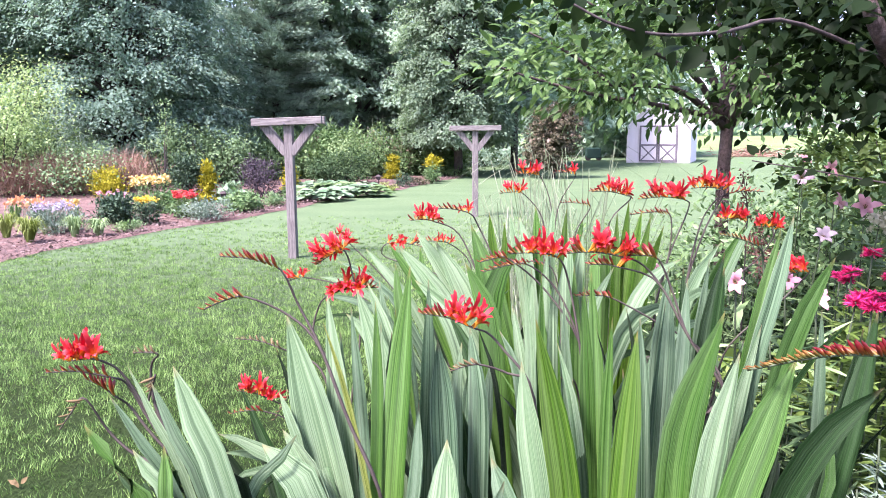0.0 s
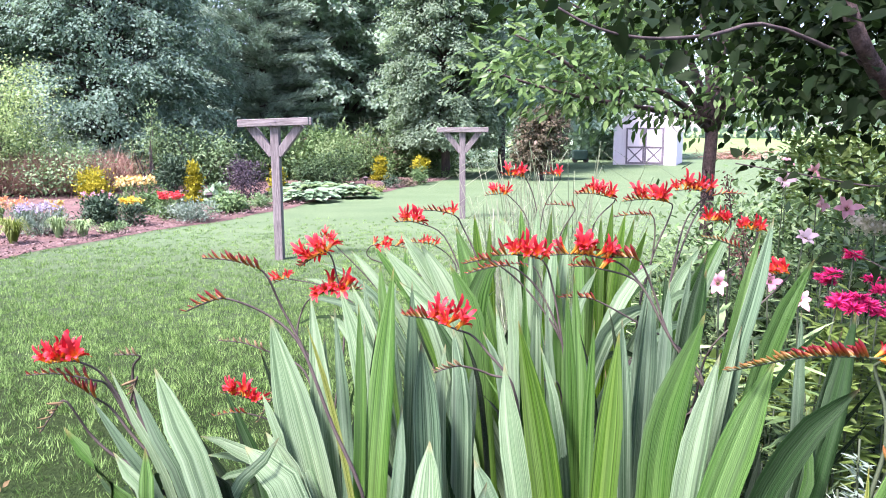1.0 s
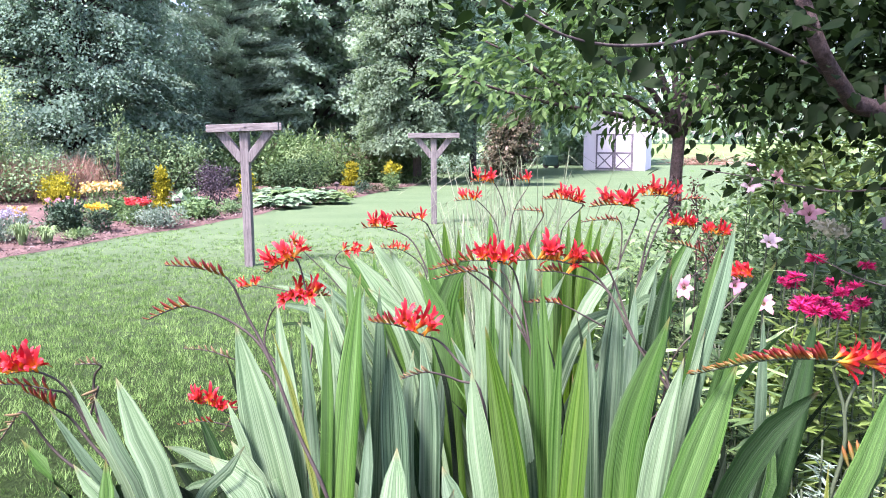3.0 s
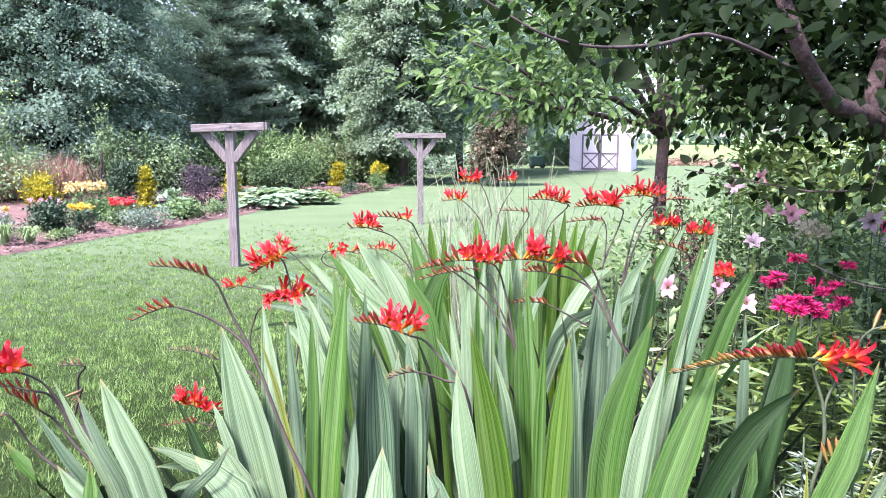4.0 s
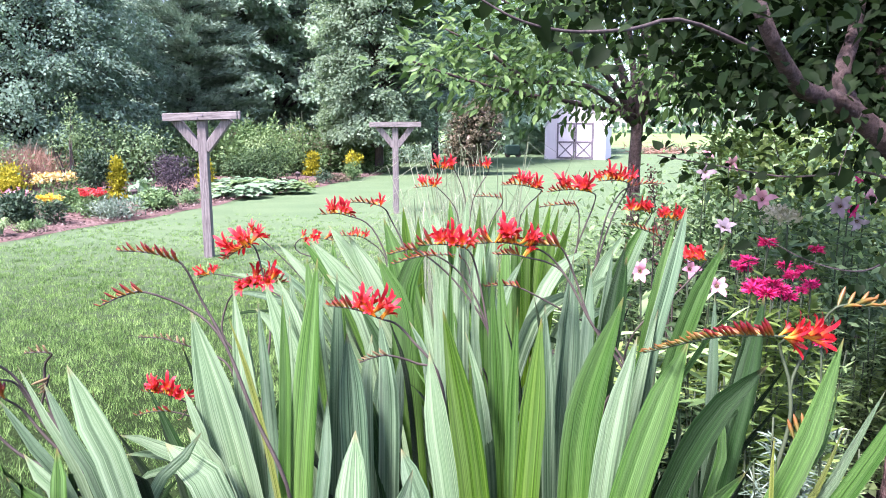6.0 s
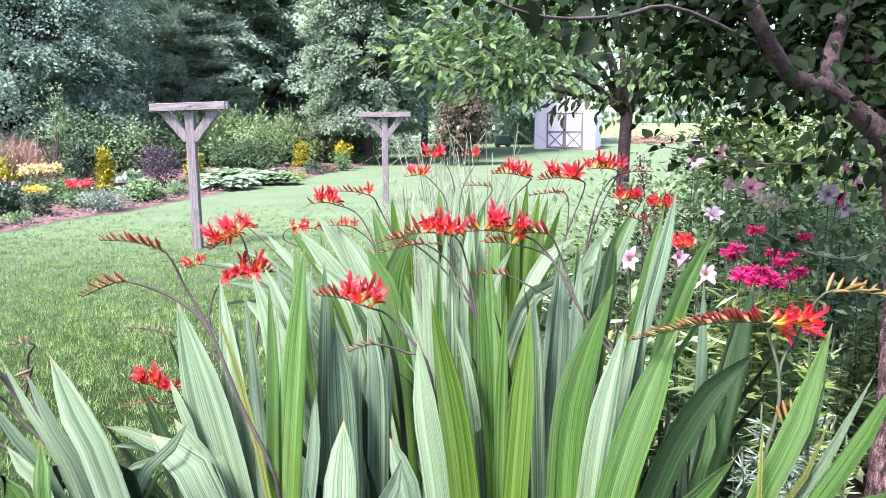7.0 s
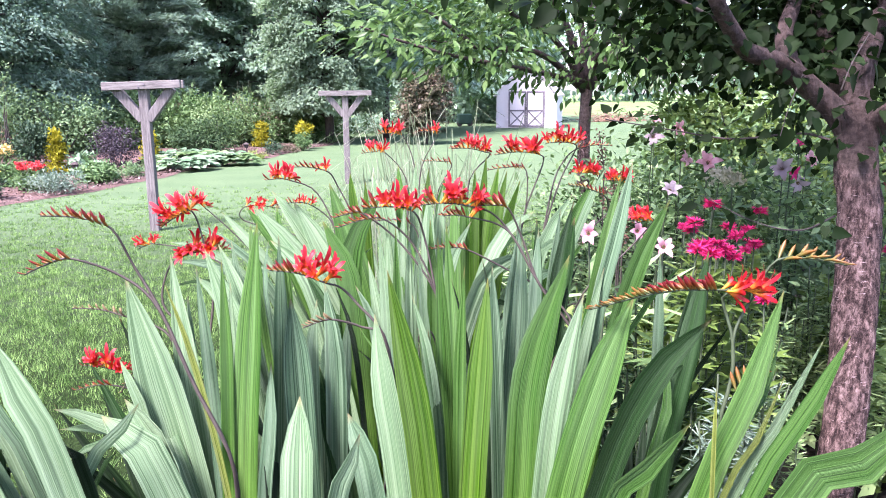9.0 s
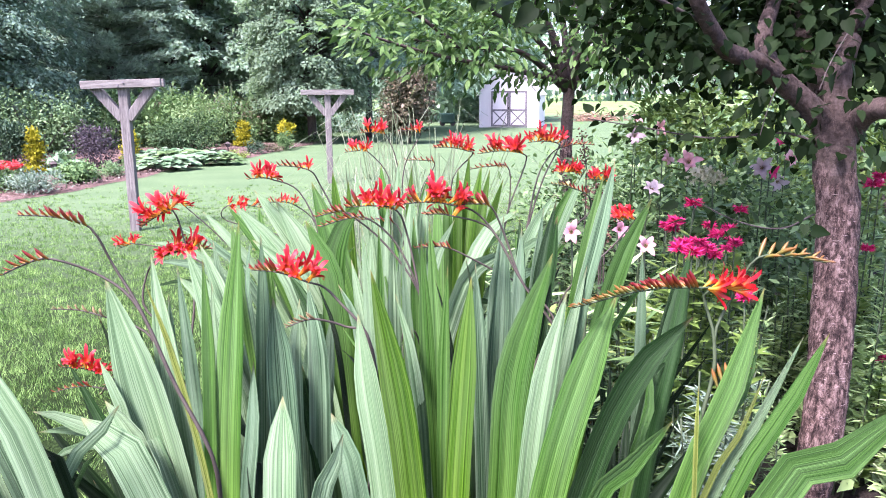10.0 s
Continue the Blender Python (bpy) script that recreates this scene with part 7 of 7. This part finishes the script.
def side_flowers():
    s = 300
    for p, size in (((1.542, 2.259, 1.162), 0.045), ((1.456, 2.212, 1.111), 0.045), ((1.360, 1.964, 1.087), 0.05), ((1.400, 1.958, 1.090), 0.045), ((1.568, 2.134, 1.077), 0.05), ((1.359, 1.638, 1.011), 0.034), ((1.922, 2.591, 1.078), 0.045), ((1.643, 2.327, 1.073), 0.04), ((1.656, 2.222, 1.077), 0.04), ((2.516, 2.611, 1.164), 0.06), ((2.546, 2.611, 1.193), 0.05), ((2.336, 2.389, 0.947), 0.04), ((2.230, 2.129, 0.607), 0.04), ((1.456, 2.042, 1.044), 0.035), ((1.495, 2.352, 1.071), 0.04), ((1.535, 2.031, 1.052), 0.03), ((1.318, 1.919, 1.084), 0.045), ((1.332, 1.865, 1.084), 0.045), ((1.426, 1.950, 1.073), 0.042), ((1.467, 2.255, 1.078), 0.04), ((1.562, 2.029, 1.069), 0.04), ((1.446, 1.942, 1.053), 0.035)):
        bee_balm(foot(p, 0.03 * math.sin(s), 0.05), p, size, s)
        s += 1
    pink = "tall lily with open pale pink flowers"
    for p, size, m, way in (((1.878, 2.941, 1.230), 0.105, P_PINK, (-0.3, -0.8, 0.5)), ((1.860, 3.152, 1.231), 0.09, P_PINK, (0.6, -0.7, 0.3)), ((1.486, 2.478, 1.171), 0.085, P_WHITE, (0.1, -0.6, 0.8)), ((1.950, 3.671, 1.309), 0.1, P_WHITE, (-0.2, -0.9, 0.2)), ((2.070, 3.658, 1.349), 0.09, P_PINK, (0.3, -0.9, 0.2)), ((2.005, 3.780, 1.385), 0.07, P_PINK, (0.2, -0.6, 0.7)), ((0.910, 1.700, 1.185), 0.06, P_PINK, (-0.4, -0.8, 0.3)), ((1.122, 1.914, 1.146), 0.06, P_PINK, (0.2, -0.9, 0.3)), ((1.153, 1.800, 1.121), 0.062, P_PINK, (-0.1, -0.9, 0.3)), ((2.316, 3.065, 1.189), 0.11, P_WHITE, (-0.6, -0.7, 0.2)), ((2.420, 3.055, 1.229), 0.1, P_PINK, (0.3, -0.9, 0.4)), ((2.308, 2.953, 1.144), 0.09, P_WHITE, (0.0, -0.9, -0.2)), ((2.454, 3.164, 1.284), 0.06, P_MAGENTA, (0.0, -0.5, 0.8)), ((2.316, 3.011, 1.179), 0.07, P_MAGENTA, (0.3, -0.9, 0.0)), ((2.665, 2.791, 1.157), 0.07, P_PINK, (0.3, -0.9, 0.0)), ((0.843, 2.167, 1.135), 0.03, P_PINK, (0.3, -0.9, 0.0))):
        lily(foot(p, 0.05, 0.08), p, size, m, pink if m is not P_WHITE else "tall lily with open white flowers flushed pink", s, way)
        s += 1
    # unopened lilies and other leafy stalks
    rng = random.Random(4)
    for i in range(70):
        x, y = rng.uniform(0.95, 2.6), rng.uniform(1.7, 3.6)
        if x - 0.55 * y > 1.35 or (abs(x - 1.87) < 0.32 and abs(y - 2.08) < 0.32):
            continue
        h = rng.uniform(0.55, 0.95)
        # leaf colour picked by place, darker in full sun, to even out the light
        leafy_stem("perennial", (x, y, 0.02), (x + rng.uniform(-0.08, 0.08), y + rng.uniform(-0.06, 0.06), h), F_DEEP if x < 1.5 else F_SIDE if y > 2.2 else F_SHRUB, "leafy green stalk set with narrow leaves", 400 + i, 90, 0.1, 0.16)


side_flowers()


def trunk_side():
    rng = random.Random(12)
    for i in range(40):
        x, y = rng.uniform(1.3, 2.4), rng.uniform(1.9, 2.6)
        if y < 2.35 and abs(x / y - 0.9) < 0.13:
            continue
        # paler leaf colour right of the trunk makes up for the crown's shade
        leafy_stem("perennial", (x, y, 0.02), (x + rng.uniform(-0.06, 0.06), y + rng.uniform(-0.05, 0.05), rng.uniform(0.5, 0.85)), F_SPRING if x / y > 0.95 else F_SIDE if i % 3 else F_FRESH, "fresh green leafy stalk beside the cherry trunk", 600 + i, 130, 0.07, 0.2)
    for i in range(34):
        x, y = rng.uniform(0.72, 1.5), rng.uniform(1.45, 2.0)
        if x / y > 0.8:
            continue
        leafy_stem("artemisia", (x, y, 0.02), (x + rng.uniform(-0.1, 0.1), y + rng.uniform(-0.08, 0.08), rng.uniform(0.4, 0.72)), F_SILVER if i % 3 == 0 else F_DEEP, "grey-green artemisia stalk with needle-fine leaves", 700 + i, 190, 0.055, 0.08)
    for x, y, h in ((1.45, 2.35, 0.8), (1.62, 2.6, 0.85), (1.3, 2.5, 0.82), (2.45, 2.7, 0.8)):
        shrub("perennial", (x, y, 0), 0.4, h, F_FRESH, "broad-leaved fresh green perennial beside the trunk", int(800 + x * 100), 260, 0.065, 0.7, 0.2, 0.3, group=SIDE, category="plant", form=OVAL)


trunk_side()


def low_growth():
    """The crowded leafy stems between the crocosmia and the trunk."""
    rng = random.Random(31)
    for i in range(90):
        x, y = rng.uniform(0.95, 2.7), rng.uniform(1.55, 2.7)
        if x / y < 0.5 or x / y > 1.02 or (abs(x - 1.85) < 0.2 and abs(y - 2.0) < 0.25):
            continue
        near = y < 1.95
        # leaf colour offsets the crown's shade: lighter beneath it, darker in open sun
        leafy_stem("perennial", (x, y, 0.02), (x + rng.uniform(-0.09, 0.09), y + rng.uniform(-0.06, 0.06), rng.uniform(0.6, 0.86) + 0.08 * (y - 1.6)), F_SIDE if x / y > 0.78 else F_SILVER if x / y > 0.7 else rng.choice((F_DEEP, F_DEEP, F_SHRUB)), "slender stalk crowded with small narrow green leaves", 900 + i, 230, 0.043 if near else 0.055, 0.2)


low_growth()


def lace_head(at, size, seed):
    """A domed flower head of many small cream florets on a leafy stalk."""
    rng = np.random.default_rng(seed)
    root = leafy_stem("hydrangea", foot(at, 0.05, 0.1), at, F_SHRUB, "hydrangea with a cream lacecap flower head", seed, 40, 0.1, 0.45)
    n = 150
    d = unit(rng.normal(size=(n, 3)) + (0, -0.5, 0.8))
    p = np.array(at) + d * (size, size, size * 0.55) * (0.75 + 0.3 * rng.random(n))[:, None]
    v, f = leaves(p, rng.normal(size=(n, 3)), d + rng.normal(size=(n, 3)) * 0.3, 0.02, 0.016)
    part("bloom", mesh_of("bloom", v, f, P_CREAM), root)


lace_head((1.826, 2.736, 1.198), 0.062, 450)
lace_head((1.928, 2.817, 1.173), 0.048, 451)


def seed_spikes():
    rng = np.random.default_rng(460)
    for k, (a, b) in enumerate((((1.335, 2.712, 1.173), (1.375, 2.664, 0.977)), ((1.401, 2.816, 1.228), (1.424, 2.765, 1.003)), ((1.501, 3.239, 1.356), (1.514, 3.202, 1.190)), ((1.370, 2.591, 1.122), (1.353, 2.563, 0.974)))):
        root = thing("dock_stem", foot(b), "rusty brown seed spike standing among the shrubs", "plant", SIDE)
        part("stem", mesh_of("stem", *tube([foot(b), b, a], [0.004, 0.003, 0.001], 5), STALK), root)
        n = 130
        s = rng.random(n)
        p = np.array(b) + (np.array(a) - np.array(b)) * s[:, None] + rng.normal(size=(n, 3)) * 0.012
        v, f = leaves(p, rng.normal(size=(n, 3)), rng.normal(size=(n, 3)), 0.014, 0.01)
        part("seed_head", mesh_of("seed_head", v, f, F_SEED), root)


seed_spikes()


def fallen_leaf(at):
    root = thing("fallen_leaf", at, "curled tan dead leaf standing in the grass", "leaf")
    p = np.array([at] * 3) + np.array([[0, 0, 0.01], [0.01, 0, 0.03], [-0.01, 0.01, 0.02]])
    v, f = leaves(p, np.array([[-0.4, 0, 1.0], [0.8, 0, 0.8], [-0.9, 0, 0.5]]), np.array([[0, -1, 0.2], [0.1, -1, 0.3], [0, -1, 0.5]]), 0.05, 0.022, OVAL)
    part("leaf_blade", mesh_of("leaf_blade", v, f, HUSK), root)


fallen_leaf((-1.696, 2.954, 0.0))
